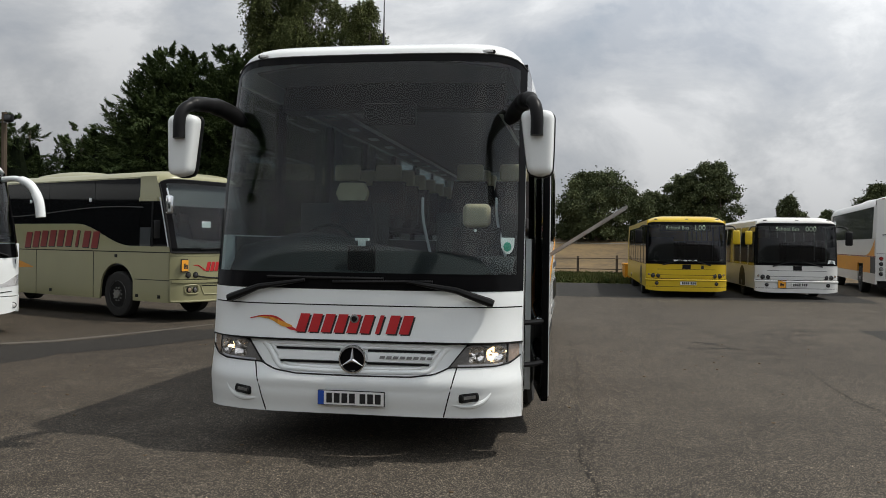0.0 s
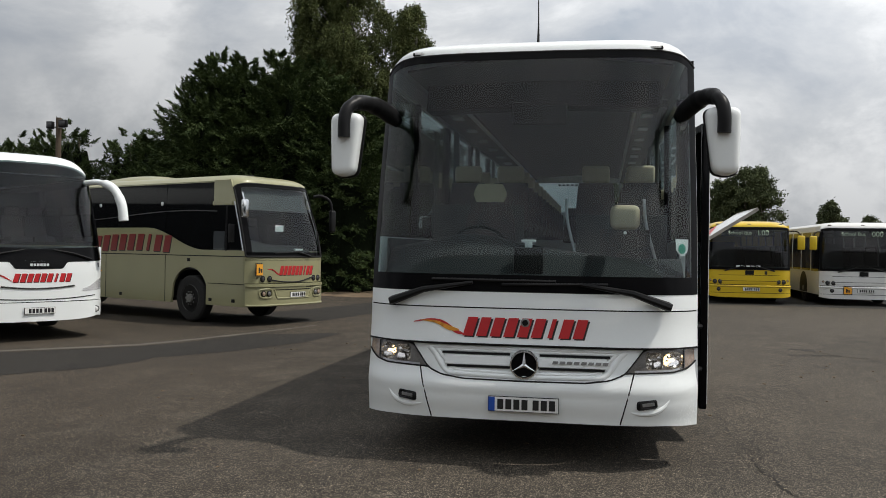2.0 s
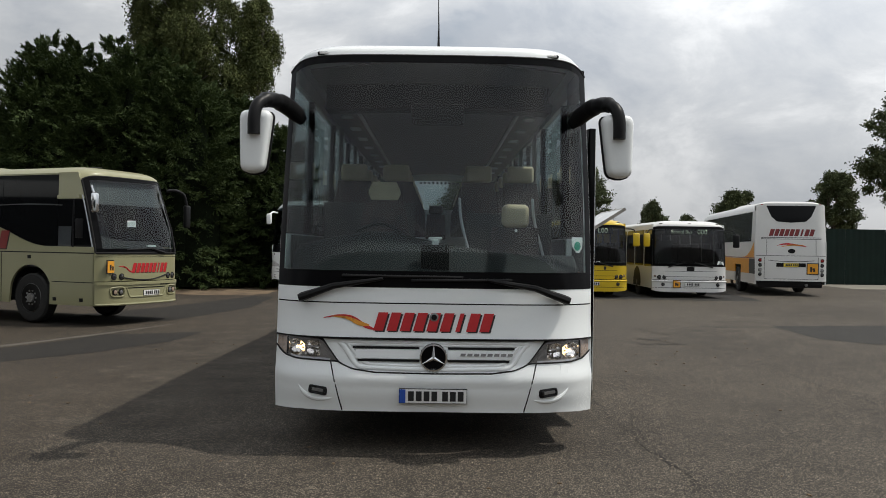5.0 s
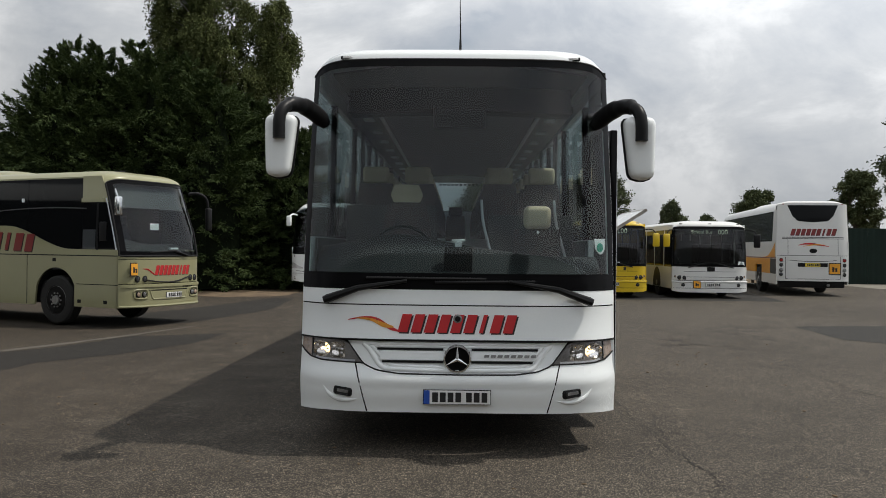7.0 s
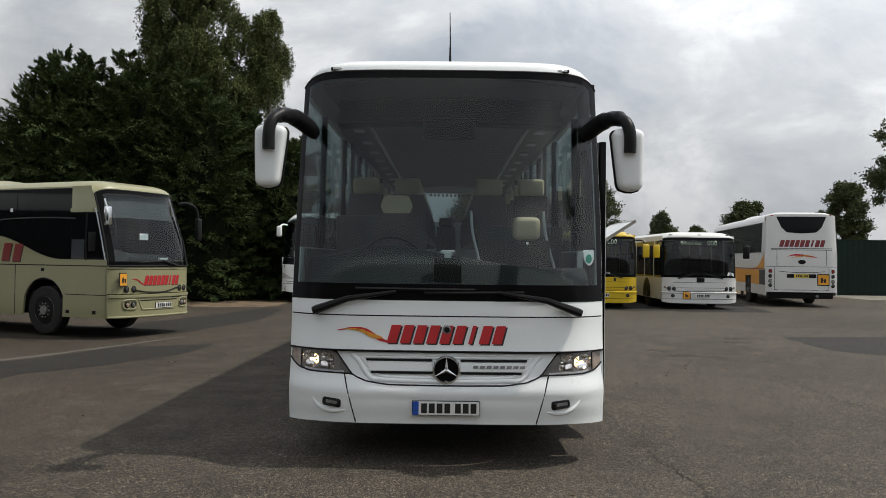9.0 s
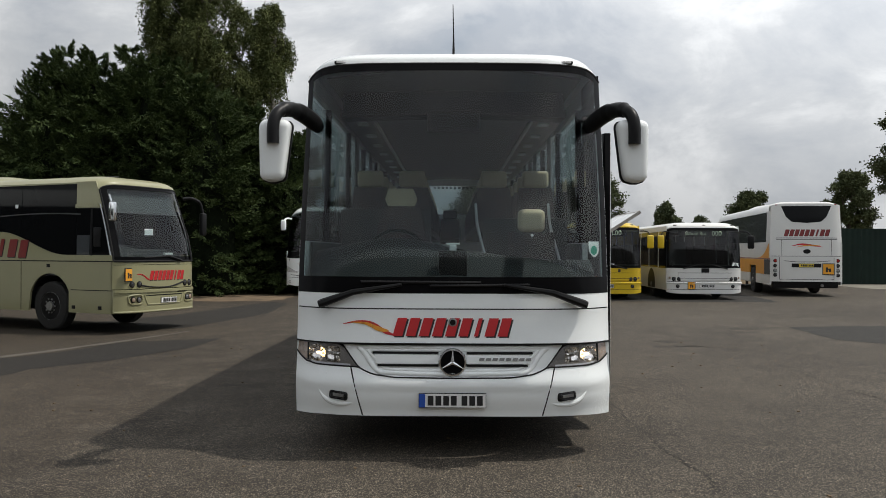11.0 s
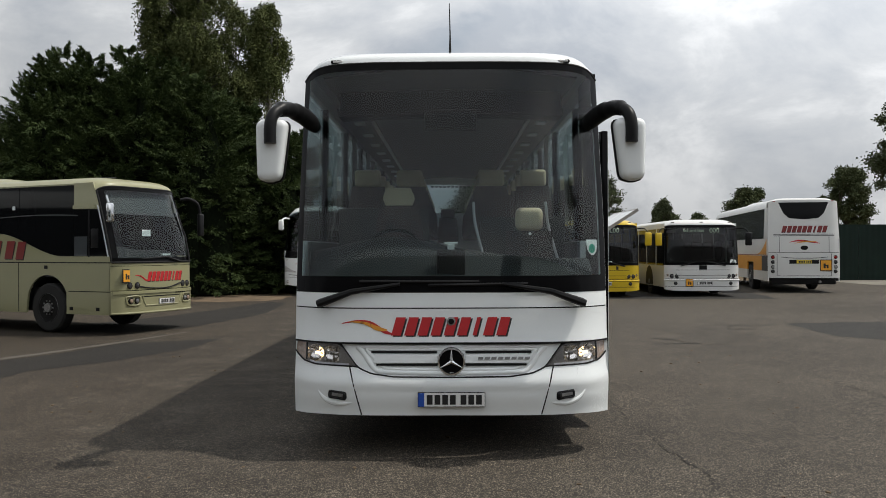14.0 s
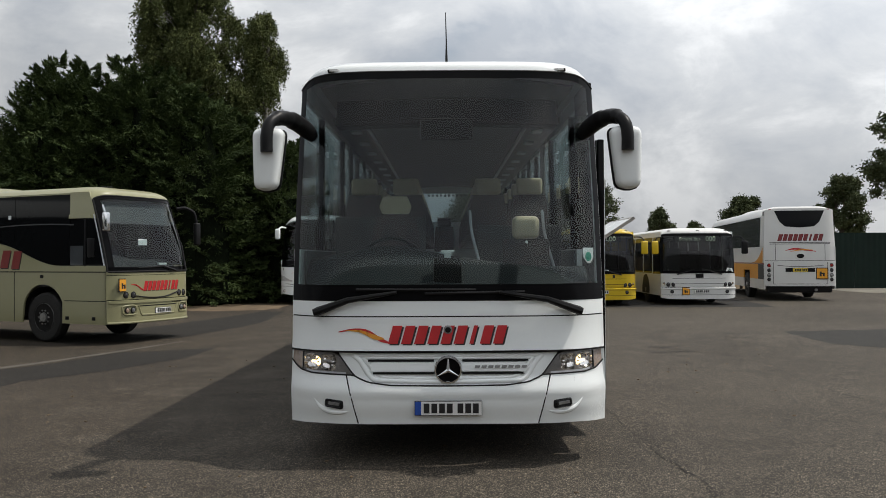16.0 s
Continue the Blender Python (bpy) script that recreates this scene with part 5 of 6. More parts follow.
    ringpts = [(-0.55 + 0.22 * math.cos(a), 0.95 + 0.10 * math.sin(a), 1.72 + 0.16 * math.sin(a)) for a in (2 * math.pi * k / 20 for k in range(21))]
    part("steering_wheel", tube(ringpts, 0.018, 8), BLACK, c)
    simple_interior(c, 1.2, 5, 1.7, 0.9, SEATDARK)
    return c


def lathe_arch(x, y, z, r, sg):
    """Dark lining behind a wheel arch: a half drum open below."""
    bm = bmesh.new()
    a = [[bm.verts.new((x - sg * d, y + r * math.cos(t), z + r * math.sin(t))) for d in (0.0, 0.5)] for t in (math.pi * k / 16 for k in range(17))]
    for p, q in zip(a, a[1:]):
        bm.faces.new((p[0], q[0], q[1], p[1]))
    bm.faces.new([p[1] for p in a])
    return bm


def white_coach(m, label, L=12.0, horn=True):
    c = thing("white_coach", label, "coach", m)
    P, Y, W = make_face(1.265, 0.16, 0.26, 0.62, 1.30, 3.2, 0.06)
    hi = lambda s: 3.17 - 0.22 * abs(s) ** 4
    low = lambda s: 1.365 + 0.03 * abs(s) - 0.115 * (1 - smooth(0.31, 0.40, abs(s)))
    part("front_bumper", band(P, -1, 1, lambda s: 0.33 + 0.09 * abs(s) ** 4, 0.66, 0.02, 0.06, 36, 6), WHITE, c)
    part("front_panel", band(P, -1, 1, 0.675, lambda s: low(s) - 0.01, 0.0, 0.04, 72, 6), WHITE, c)
    swoosh(Y, [(-0.82, 1.16, 0.004), (-0.69, 1.16, 0.010), (-0.57, 1.11, 0.016), (-0.46, 1.045, 0.006)], RED, c)
    lip = smooth_path([(-0.62, 0, 0.945), (-0.3, 0, 0.915), (0, 0, 0.905), (0.3, 0, 0.915), (0.62, 0, 0.945)], 6)
    part("grille_slot", tube([(p.x, Y(p.x, p.z) - 0.002, p.z) for p in lip], 0.016, 6), BLACK, c)
    crease = smooth_path([(-1.05, 0, 0.76), (-0.5, 0, 0.72), (0, 0, 0.71), (0.5, 0, 0.72), (1.05, 0, 0.76)], 6)
    part("panel_gap", tube([(p.x, Y(p.x, p.z), p.z) for p in crease], 0.010, 6), RUBBER, c)
    screen = part("windscreen", band(P, -0.985, 0.985, low, hi, 0.003, 0.006, 72, 14), WINDSCREEN, c)
    front_gloss(screen)
    border = band(P, -0.985, 0.985, low, lambda s: 1.60 + 0.05 * abs(s), 0.006, 0.004, 72, 2)
    for sg in (-1, 1):
        band(P, *sorted((sg * 0.93, sg * 0.99)), 1.4, lambda s: hi(s), 0.006, 0.004, 3, 10, border)
    part("screen_border", border, GLOSSBLACK, screen)
    dome_roof(c, P, hi, 1.2, 3.0, 3.38, 1.6, L, WHITE)
    slanted_bars(Y, -0.45, 0.55, 1.02, 1.17, 9, RED, c, 0.28, BLACKVINYL)
    bars = bmesh.new()
    for k in range(6):
        prism(Y, [(-0.16 + k * 0.055, 1.30), (-0.12 + k * 0.055, 1.30), (-0.12 + k * 0.055, 1.345), (-0.16 + k * 0.055, 1.345)], 0.01, 0.006, bars)
    part("maker_name_bar", bars, SILVER, c)
    number_plate(c, lambda x, z: Y(x, z) - 0.02, 0.0, 0.52, blue=False)
    for sg in (-1, 1):
        a, b = sorted((sg * 0.62, sg * 0.995))
        lo_, hi_ = (lambda s: 0.84 + 0.02 * smooth(0.62, 1.0, abs(s))), (lambda s: 0.895 + 0.18 * smooth(0.62, 1.0, abs(s)))
        hl = part("headlamp", band(P, a, b, lo_, hi_, 0.004, 0.03, 12, 3), REFLECTOR, c)
        part("lens", band(P, a, b, lo_, hi_, 0.016, 0.004, 12, 3), CLEAR, hl)
        round_lamp(c, Y, sg * 1.08, 0.50, 0.06, REFLECTOR, "fog_lamp", 0.03)
        # white horn-shaped mirror arm
        if horn:
            arm = tube(smooth_path([(sg * 1.08, 0.72, 2.86), (sg * 1.20, 0.34, 2.86), (sg * 1.33, 0.06, 2.74), (sg * 1.42, -0.08, 2.46), (sg * 1.45, -0.12, 2.14)], 6), [0.055] * 8 + [0.080] * 8 + [0.090] * 9, 12)
            ma = part("mirror_arm", arm, WHITE, c, "white horn-shaped mirror arm")
            part("mirror_glass", box(sg * 1.44 - 0.065, sg * 1.44 + 0.065, -0.045, -0.030, 2.18, 2.48, 0.01), MIRROR, ma)
        else:
            arm = tube(smooth_path([(sg * 1.12, 0.60, 2.86), (sg * 1.24, 0.40, 2.88), (sg * 1.33, 0.25, 2.80)], 6), 0.035, 10)
            ma = part("mirror_arm", arm, WHITE, c)
            part("mirror_housing", box(sg * 1.35 - 0.10, sg * 1.35 + 0.10, 0.14, 0.28, 2.42, 2.82, 0.06, 4), WHITE, ma)
        part("side_skirt", wall_slab(W, sg, P(1, 1.0).y, L, 0.36, 1.65, 0.05, 2, 5), WHITE, c)
        part("side_window", wall_slab(W, sg, lambda z: P(1, z).y + 0.02, L - 0.4, 1.66, 2.98, 0.03, 6, 5, -0.004), TINTED, c)
        part("rear_quarter", wall_slab(W, sg, L - 0.4, L, 1.66, 3.0, 0.05, 2, 4), WHITE, c)
        for y in (2.6, L - 3.0):
            wheel(c, sg * 1.235, y, 0.5, 0.3, sg)
        w0, w1 = Vector((sg * 0.95, 0, 1.42)), Vector((sg * 0.25, 0, 1.59))
        for p in (w0, w1):
            p.y = Y(p.x, p.z) - 0.04
        part("wiper_arm", tube([w0, (w0 + w1) / 2 + Vector((0, -0.03, 0.02)), w1], [0.025, 0.018, 0.01], 6), BLACK, c)
    part("rear_wall", box(-1.2, 1.2, L - 0.05, L, 0.45, 3.1, 0.03), WHITE, c)
    part("underfloor", box(-1.1, 1.1, 0.6, L - 0.2, 0.42, 0.90), BLACK, c)
    dash = sheet(lambda u, v: Vector((-1.14 + 2.28 * u, 0.42 + 0.5 * v + 0.2 * (2 * u - 1) ** 2, 1.40 + 0.22 * math.sin(math.pi * v / 2))), 20, 6, (0, 0, -0.03))
    part("dashboard", dash, DASH, c)
    simple_interior(c, 1.35, 4, 2.2, 0.9, SEATDARK, length=L - 0.3, ceiling=2.95)
    return c


def school_bus(m, paint, label, digits, yellow):
    c = thing("school_bus", label, "bus", m, "parked school buses")
    P, Y, W = make_face(1.25, 0.05, 0.16, 0.16, 1.1, 2.6, 0.03)
    L = 10.6
    hi = lambda s: 2.41 - 0.05 * abs(s) ** 14
    part("front_bumper", band(P, -1, 1, lambda s: 0.21 + 0.05 * abs(s) ** 8, 0.56, 0.045, 0.08, 30, 5), paint, c)
    part("bumper_ledge", tube([P(-1 + 2 * k / 30, 0.565) + Vector((0, -0.038, 0)) for k in range(31)], 0.034, 8), paint, c)
    part("bumper_groove", band(P, -0.98, 0.98, 0.345, 0.358, 0.047, 0.004, 24, 1), RUBBER, c)
    part("front_panel", band(P, -1, 1, 0.615, 1.07, 0.0, 0.04, 30, 4), paint, c)
    part("grille_panel", band(P, -0.70, 0.70, 0.66, 0.90, 0.016, 0.02, 20, 3), paint, c)
    part("grille_shade", band(P, -0.70, 0.70, 0.72, 0.732, 0.019, 0.004, 20, 1), RUBBER, c)
    g = band(P, -0.98, 0.98, 0.590, 0.62, -0.01, 0.03, 20, 1)
    band(P, -0.72, 0.72, 0.900, 0.912, 0.004, 0.01, 20, 1, g)
    part("panel_gap", g, RUBBER, c)
    screen = part("windscreen", band(P, -0.965, 0.965, 1.09, hi, 0.003, 0.006, 30, 10), BUSGLASS, c)
    front_gloss(screen)
    b = band(P, -0.985, 0.985, 1.07, 1.15, 0.006, 0.004, 30, 1)
    band(P, -0.985, 0.985, 2.33, lambda s: hi(s) + 0.01, 0.006, 0.004, 30, 2, b)
    for sg in (-1, 1):
        band(P, *sorted((sg * 0.94, sg * 0.985)), 1.15, 2.33, 0.006, 0.004, 3, 8, b)
    part("screen_border", b, GLOSSBLACK, screen)
    blind = part("route_display", band(P, -0.68, 0.62, 2.12, 2.34, -0.03, 0.02, 10, 2), GLOSSBLACK, c)
    face = Matrix.Rotation(radians(90), 4, "X")
    text_mesh("route_text", "School Bus", 0.160, LED, blind, Matrix.Translation((-0.28, Y(0.3, 2.23) + 0.010, 2.23)) @ face)
    text_mesh("route_number", digits, 0.225, LED, blind, Matrix.Translation((0.42, Y(0.42, 2.23) + 0.010, 2.23)) @ face)
    dome_roof(c, P, lambda s: hi(s) + 0.012, 1.21, 2.43, 2.615, 0.75, L, paint)
    for x in (-0.95, 0.0, 0.95):
        part("marker_lamp", box(x - 0.05, x + 0.05, Y(x, 2.5) + 0.03, Y(x, 2.5) + 0.12, 2.49, 2.525, 0.01), LAMPDARK, c)
    part("maker_badge", prism(Y, [(-0.13, 0.92), (0.13, 0.92), (0.13, 1.06), (-0.13, 1.06)], 0.014, 0.01), BLACK, c)
    if yellow:
        part("school_mark", prism(Y, [(0.45, 0.93), (0.53, 0.93), (0.53, 1.04), (0.45, 1.04)], 0.005, 0.003), BLACKVINYL, c)
        for k in range(5):
            x = -0.40 + 0.15 * k
            part("screen_mark", prism(Y, [(x, 1.17 + 0.01 * (k % 2)), (x + 0.12, 1.17 + 0.01 * (k % 2)), (x + 0.12, 1.21), (x, 1.21)], 0.012, 0.003), PAPER, c)
    else:
        school_sign(c, lambda x, z: Y(x, z) - 0.05, -0.47, 0.48, 0.26)
        part("tax_notice", prism(Y, [(0.90, 1.14), (1.16, 1.12), (1.14, 1.24), (0.94, 1.26)], 0.012, 0.003), PAPER, c)
    number_plate(c, lambda x, z: Y(x, z) - 0.05, 0.05, 0.47, w=0.50, blue=False)
    for sg in (-1, 1):
        for x in (0.86, 1.02):
            round_lamp(c, Y, sg * x, 0.70, 0.075, DARKLENS, "headlamp")
        round_lamp(c, Y, sg * 1.15, 0.74, 0.035, INDICATOR, "indicator")
        round_lamp(c, Y, sg * 0.92, 0.46, 0.06, DARKLENS, "fog_lamp", 0.06)
        f0 = P(1, 1.0).y
        part("side_skirt", wall_slab(W, sg, f0, L, 0.32, 1.05, 0.05, 2, 3), paint, c)
        ys = [0.30, 1.35, 2.75, 4.15, 5.55, 6.95, 8.35, 9.75]
        for k, (a, bb) in enumerate(zip(ys, ys[1:])):
            part("side_window", wall_slab(W, sg, a + 0.05, bb - 0.05, 1.07 if k else 1.0, 2.30, 0.03, 2, 4, -0.004), TINTED, c)
            part("window_pillar", wall_slab(W, sg, bb - 0.05, bb + 0.05, 1.05, 2.32, 0.05, 1, 3), paint if not yellow else BLACK, c)
        part("cantrail", wall_slab(W, sg, lambda z: P(1, z).y, L, 2.31, 2.48, 0.05, 2, 3), paint, c)
        part("rear_quarter", wall_slab(W, sg, 9.80, L, 1.05, 2.32, 0.05, 2, 3), paint, c)
        part("arch_lining", tyre_gap(sg, 2.35, W), BLACK, c)
        for y in (2.35, 7.8):
            wheel(c, sg * 1.225, y, 0.46, 0.28, sg)
        back = YELLOW if (sg < 0) != yellow else BLACK
        arm = tube(smooth_path([(sg * 1.20, 0.20, 2.30), (sg * 1.40, 0.02, 2.28), (sg * 1.50, -0.06, 2.15)], 5), 0.02, 8)
        ma = part("mirror_arm", arm, BLACK, c)
        part("mirror_housing", box(sg * 1.50 - 0.11, sg * 1.50 + 0.11, -0.11, -0.02, 1.72, 2.16, 0.04, 3), back, ma)
        w0, w1 = Vector((sg * 0.75, 0, 1.04)), Vector((sg * 0.10, 0, 1.22))
        for p in (w0, w1):
            p.y = Y(p.x, p.z) - 0.03
        part("wiper_arm", tube([w0, w1], [0.022, 0.012], 6), BLACK, c)
    part("rear_wall", box(-1.2, 1.2, L - 0.05, L, 0.45, 2.5, 0.03), paint, c)
    part("underfloor", box(-1.1, 1.1, 0.5, L - 0.2, 0.36, 0.62), BLACK, c)
    part("dashboard", box(-1.12, 1.12, 0.28, 0.62, 1.0, 1.18, 0.04), DASH, c)
    part("cab_screen", box(-1.1, -0.25, 1.45, 1.48, 0.9, 1.95, 0.01), GREYPLAST, c)
    simple_interior(c, 0.75, 7, 1.9, 0.95, SEATDARK, length=L - 0.2, ceiling=2.42)
    return c


def tyre_gap(sg, y, W):
    bm = bmesh.new()
    lathe([(0.56, sg * 1.2525), (0.56, sg * 1.20), (0.02, sg * 1.20)], "x", 28, bm)
    bm.transform(Matrix.Translation((0, y, 0.46)))
    cut = [v for v in bm.verts if v.co.z < 0.34]
    for v in cut:
        v.co.z = 0.34
    return bm


def rear_coach(m):
    """Seen from behind: local -y is its tail."""
    c = thing("orange_striped_coach", "white touring coach with orange side stripe, seen from behind", "coach", m)
    P, Y, W = make_face(1.25, 0.04, 0.10, 0.14, 1.3, 3.3, 0.05)
    L = 12.0
    hi = lambda s: 3.38 - 0.06 * abs(s) ** 10
    part("tail_panel", band(P, -1, 1, 0.54, 1.46, 0.0, 0.05, 30, 6), WHITE_DULL, c)
    part("tail_upper", band(P, -1, 1, 1.475, hi, 0.0, 0.05, 30, 12), WHITE_DULL, c)
    dome_roof(c, P, hi, 1.19, 3.12, 3.47, 0.6, L, WHITE_DULL, 9)
    part("roof_unit", sheet(lambda u, v: Vector((-0.8 + 1.6 * u, 4.0 + 3.0 * v, 3.45 + 0.16 * (math.sin(math.pi * u) * math.sin(math.pi * v)) ** 0.35)), 12, 12, (0, 0, -0.03)), WHITE_DULL, c)
    tl = piecewise([(0.0, 2.68), (0.42, 2.72), (0.58, 2.90), (0.72, 3.28)])
    part("rear_window", band(P, -0.72, 0.72, tl, 3.30, 0.006, 0.02, 30, 6), TINTED, c, "dark trapezoid rear window")
    slanted_bars(Y, -0.80, 0.78, 2.20, 2.44, 9, MAROON, c, 0.3, BLACKVINYL)
    for z in (2.08, 2.13):
        part("tail_line", band(P, -0.85, 0.85, z - 0.010, z + 0.010, 0.004, 0.01, 10, 1), BLACKVINYL, c)
    swoosh(Y, [(-0.52, 1.84, 0.006), (-0.2, 1.90, 0.03), (0.2, 1.86, 0.03), (0.55, 1.80, 0.006)], RED, c)
    swoosh(Y, [(-0.35, 1.80, 0.006), (0.0, 1.86, 0.02), (0.45, 1.86, 0.006)], ORANGE, c, 0.006)
    ov = lathe([(0.13, 0.0), (0.13, -0.014), (0.002, -0.016)], "y", 24)
    ov.transform(Matrix.Translation((0, Y(0, 1.64), 1.64)) @ Matrix.Diagonal((1.0, 1.0, 0.62, 1)))
    part("tail_badge", ov, BLACK, c)
    part("panel_gap", band(P, -0.98, 0.98, 1.455, 1.48, -0.01, 0.03, 20, 1), RUBBER, c)
    lines = bmesh.new()
    for x0, z0, z1 in ((0.86, 1.49, 2.07), (0.94, 0.62, 1.42)):
        for sg in (-1, 1):
            tube([(sg * x0, Y(sg * x0, z) - 0.001, z) for z in (z0, (z0 + z1) / 2, z1)], 0.008, 5, lines)
    tube([(x, Y(x, 0.62) - 0.001, 0.62) for x in (-0.94, -0.4, 0.0, 0.4, 0.94)], 0.008, 5, lines)
    part("flap_gap", lines, RUBBER, c)
    wave = smooth_path([(-0.80, 0, 1.30), (-0.4, 0, 1.265), (0.0, 0, 1.26), (0.4, 0, 1.265), (0.80, 0, 1.30)], 5)
    part("tail_crease", tube([(p.x, Y(p.x, p.z), p.z) for p in wave], 0.010, 6), RUBBER, c)
    part("tail_slot", band(P, -0.42, 0.40, 1.06, 1.20, 0.002, 0.02, 16, 1), BLACK, c)
    number_plate(c, Y, -0.02, 1.13, PLATEYELLOW, w=0.52, h=0.13, blue=False)
    school_sign(c, Y, 0.74, 1.00, 0.42)
    for sg in (-1, 1):
        for z, mt in ((1.30, REDLENS), (1.12, DARKLENS), (0.94, STEEL), (0.78, DARKLENS)):
            round_lamp(c, Y, sg * 1.08, z, 0.07, mt, "tail_lamp")
        part("marker_lamp", box(sg * 1.0 - 0.06, sg * 1.0 + 0.06, Y(1.0, 3.4) - 0.01, Y(1.0, 3.4) + 0.06, 3.33, 3.36, 0.008), REDLENS, c)
        f0 = P(1, 1.0).y
        part("side_panel", wall_slab(W, sg, f0, L, 1.345, 1.98, 0.05, 2, 3), WHITE_DULL, c)
        for a, b in ((f0, 2.65), (3.85, L)):
            part("side_skirt", wall_slab(W, sg, a, b, 0.42, 0.78, 0.05, 2, 3), WHITE_DULL, c)
            part("engine_grille" if a == f0 else "side_stripe", wall_slab(W, sg, a, b if a > 1 else 1.15, 0.785, 1.34, 0.05, 2, 3), GREYPLAST if a == f0 else ORANGE, c)
        part("side_stripe", wall_slab(W, sg, 1.15, 2.65, 0.785, 1.34, 0.05, 2, 3), ORANGE, c)
        part("side_stripe", wall_slab(W, sg, 2.65, 3.85, 1.10, 1.34, 0.05, 2, 2), ORANGE, c)
        part("stripe_line", wall_slab(W, sg, f0, L, 1.355, 1.385, 0.004, 2, 1, 0.003), MAROON, c)
        part("quarter_swoosh", wall_slab(W, sg, 0.35, 2.2, lambda y: 1.39, lambda y: 1.40 + 0.56 * max(0.0, 1 - (y - 0.35) / 1.85) ** 2.2, 0.004, 14, 2, 0.003), ORANGE, c)
        ys = [0.85, 2.6, 4.35, 6.1, 7.85, 9.6, 11.4]
        for a, b in zip(ys, ys[1:]):
            part("side_window", wall_slab(W, sg, a, b - 0.012, 1.99, 3.10, 0.03, 3, 4, -0.004), COACHGLASS, c)
        part("rear_quarter", wall_slab(W, sg, lambda z: P(1, z).y, 0.85, 1.99, 3.13, 0.05, 3, 5), WHITE_DULL, c)
        part("front_quarter", wall_slab(W, sg, 11.4, L, 1.99, 3.13, 0.05, 2, 4), WHITE_DULL, c)
        wheel(c, sg * 1.235, 3.25, 0.5, 0.3, sg)
        wheel(c, sg * 1.235, 9.4, 0.5, 0.3, sg)
    part("front_wall", box(-1.2, 1.2, L - 0.05, L, 0.45, 3.15, 0.03), WHITE_DULL, c)
    part("underfloor", box(-1.1, 1.1, 0.5, L - 0.2, 0.45, 0.95), BLACK, c)
    # black block added for the shade under the tail bumper
    part("tail_shade_block", box(-1.12, 1.12, 0.14, 0.60, 0.30, 0.56, 0.03), BLACK, c)
    part("exhaust_pipe", tube([(0.55, 0.05, 0.40), (0.55, 0.6, 0.40)], 0.05, 10), STEEL, c)
    return c


def at_ground(x, y, turn):
    return pose(x, y, ground_z(x, y), 0, 0, turn)


cream_coach(pose(-6.19, 11.57, -0.10, 0, 0, 66.0) @ Matrix.Diagonal((0.94, 1.0, 1.035, 1.0)))
white_coach(pose(-9.16, 7.02, -0.10, 0, 0, 56.0), "white touring coach with a horn-shaped mirror arm", 9.8)
white_coach(at_ground(-4.98, 25.0, 0.0), "white coach parked behind, mostly hidden by the conifers", horn=False)
school_bus(at_ground(5.05, 21.6, 0.0), YELLOW, "yellow single-deck school bus with a lit route display", "L00", True)
school_bus(at_ground(8.48, 21.95, 0.0), WHITE_DULL, "white single-deck school bus with a lit route display", "000", False)
rear_coach(pose(12.88, 24.38, 0.0, 0, 0, -8.3))


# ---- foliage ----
# near-black: the shade deep in a conifer crown, put into the colour
INNERDARK = material("crown_shade", (0.008, 0.011, 0.006), 1.0, vary=0.4, scale=9, spec=0.0, bump=0.05)

def leaf_cloud(name, centers, normals, size, mat, parent, rng, droop=0.0, long=1.0, axis=None):
    """Many small folded leaf clumps, one island each, as one mesh."""
    n = len(centers)
    c = np.asarray(centers)
    nr = np.asarray(normals)
    r = rng.normal(size=(n, 3))
    a = np.cross(nr, r)
    a /= np.linalg.norm(a, axis=1, keepdims=True) + 1e-9
    b = np.cross(nr, a) + 0.6 * rng.normal(size=(n, 3))
    b[:, 2] -= droop
    if axis is not None:
        b = np.asarray(axis) + 0.55 * rng.normal(size=(n, 3))
        a = np.cross(b, r)
        a /= (np.linalg.norm(a, axis=1, keepdims=True) + 1e-9) * 1.9
    b /= np.linalg.norm(b, axis=1, keepdims=True) + 1e-9
    s = size * (0.55 + 0.9 * rng.random((n, 1)))
    lift = nr * s * 0.35
    v = np.stack([c - a * s * 0.5, c + b * s * long * 0.55 + lift, c + a * s * 0.5, c - b * s * long * 0.55 + lift * 0.3], 1).reshape(-1, 3)
    i = np.arange(n) * 4
    faces = np.concatenate([np.stack([i, i + 1, i + 3], 1), np.stack([i + 1, i + 2, i + 3], 1)]).tolist()
    me = bpy.data.meshes.new(name)
    me.from_pydata(v.tolist(), [], faces)
    me.materials.append(mat)
    ob = new(name, me)
    ob.parent = parent
    return ob


def trunk_mesh(h, r, lean, rng, limbs, reach, start=0.3):
    bm = bmesh.new()
    pts = [(lean * k / 6 * k / 6 + 0.06 * rng.normal() * (k > 0), 0.06 * rng.normal() * (k > 0), h * k / 6) for k in range(7)]
    tube(pts, [r * (1 - 0.85 * k / 6) + 0.01 for k in range(7)], 9, bm)
    tips = []
    for k in range(limbs):
        z = h * (start + (0.95 - start) * k / limbs)
        a = k * 2.4 + rng.random()
        d = reach * (0.6 + 0.5 * rng.random()) * (1 - 0.5 * (z / h))
        base = Vector((lean * (z / h) ** 2, 0, z))
        tip = base + Vector((math.cos(a) * d, math.sin(a) * d, d * (0.45 + 0.3 * rng.random())))
        mid = (base + tip) / 2 + Vector((0, 0, -0.06 * d))
        tube([base, mid, tip], [r * 0.32, r * 0.2, r * 0.06], 6, bm)
        tips.append((base, mid, tip))
    return bm, tips


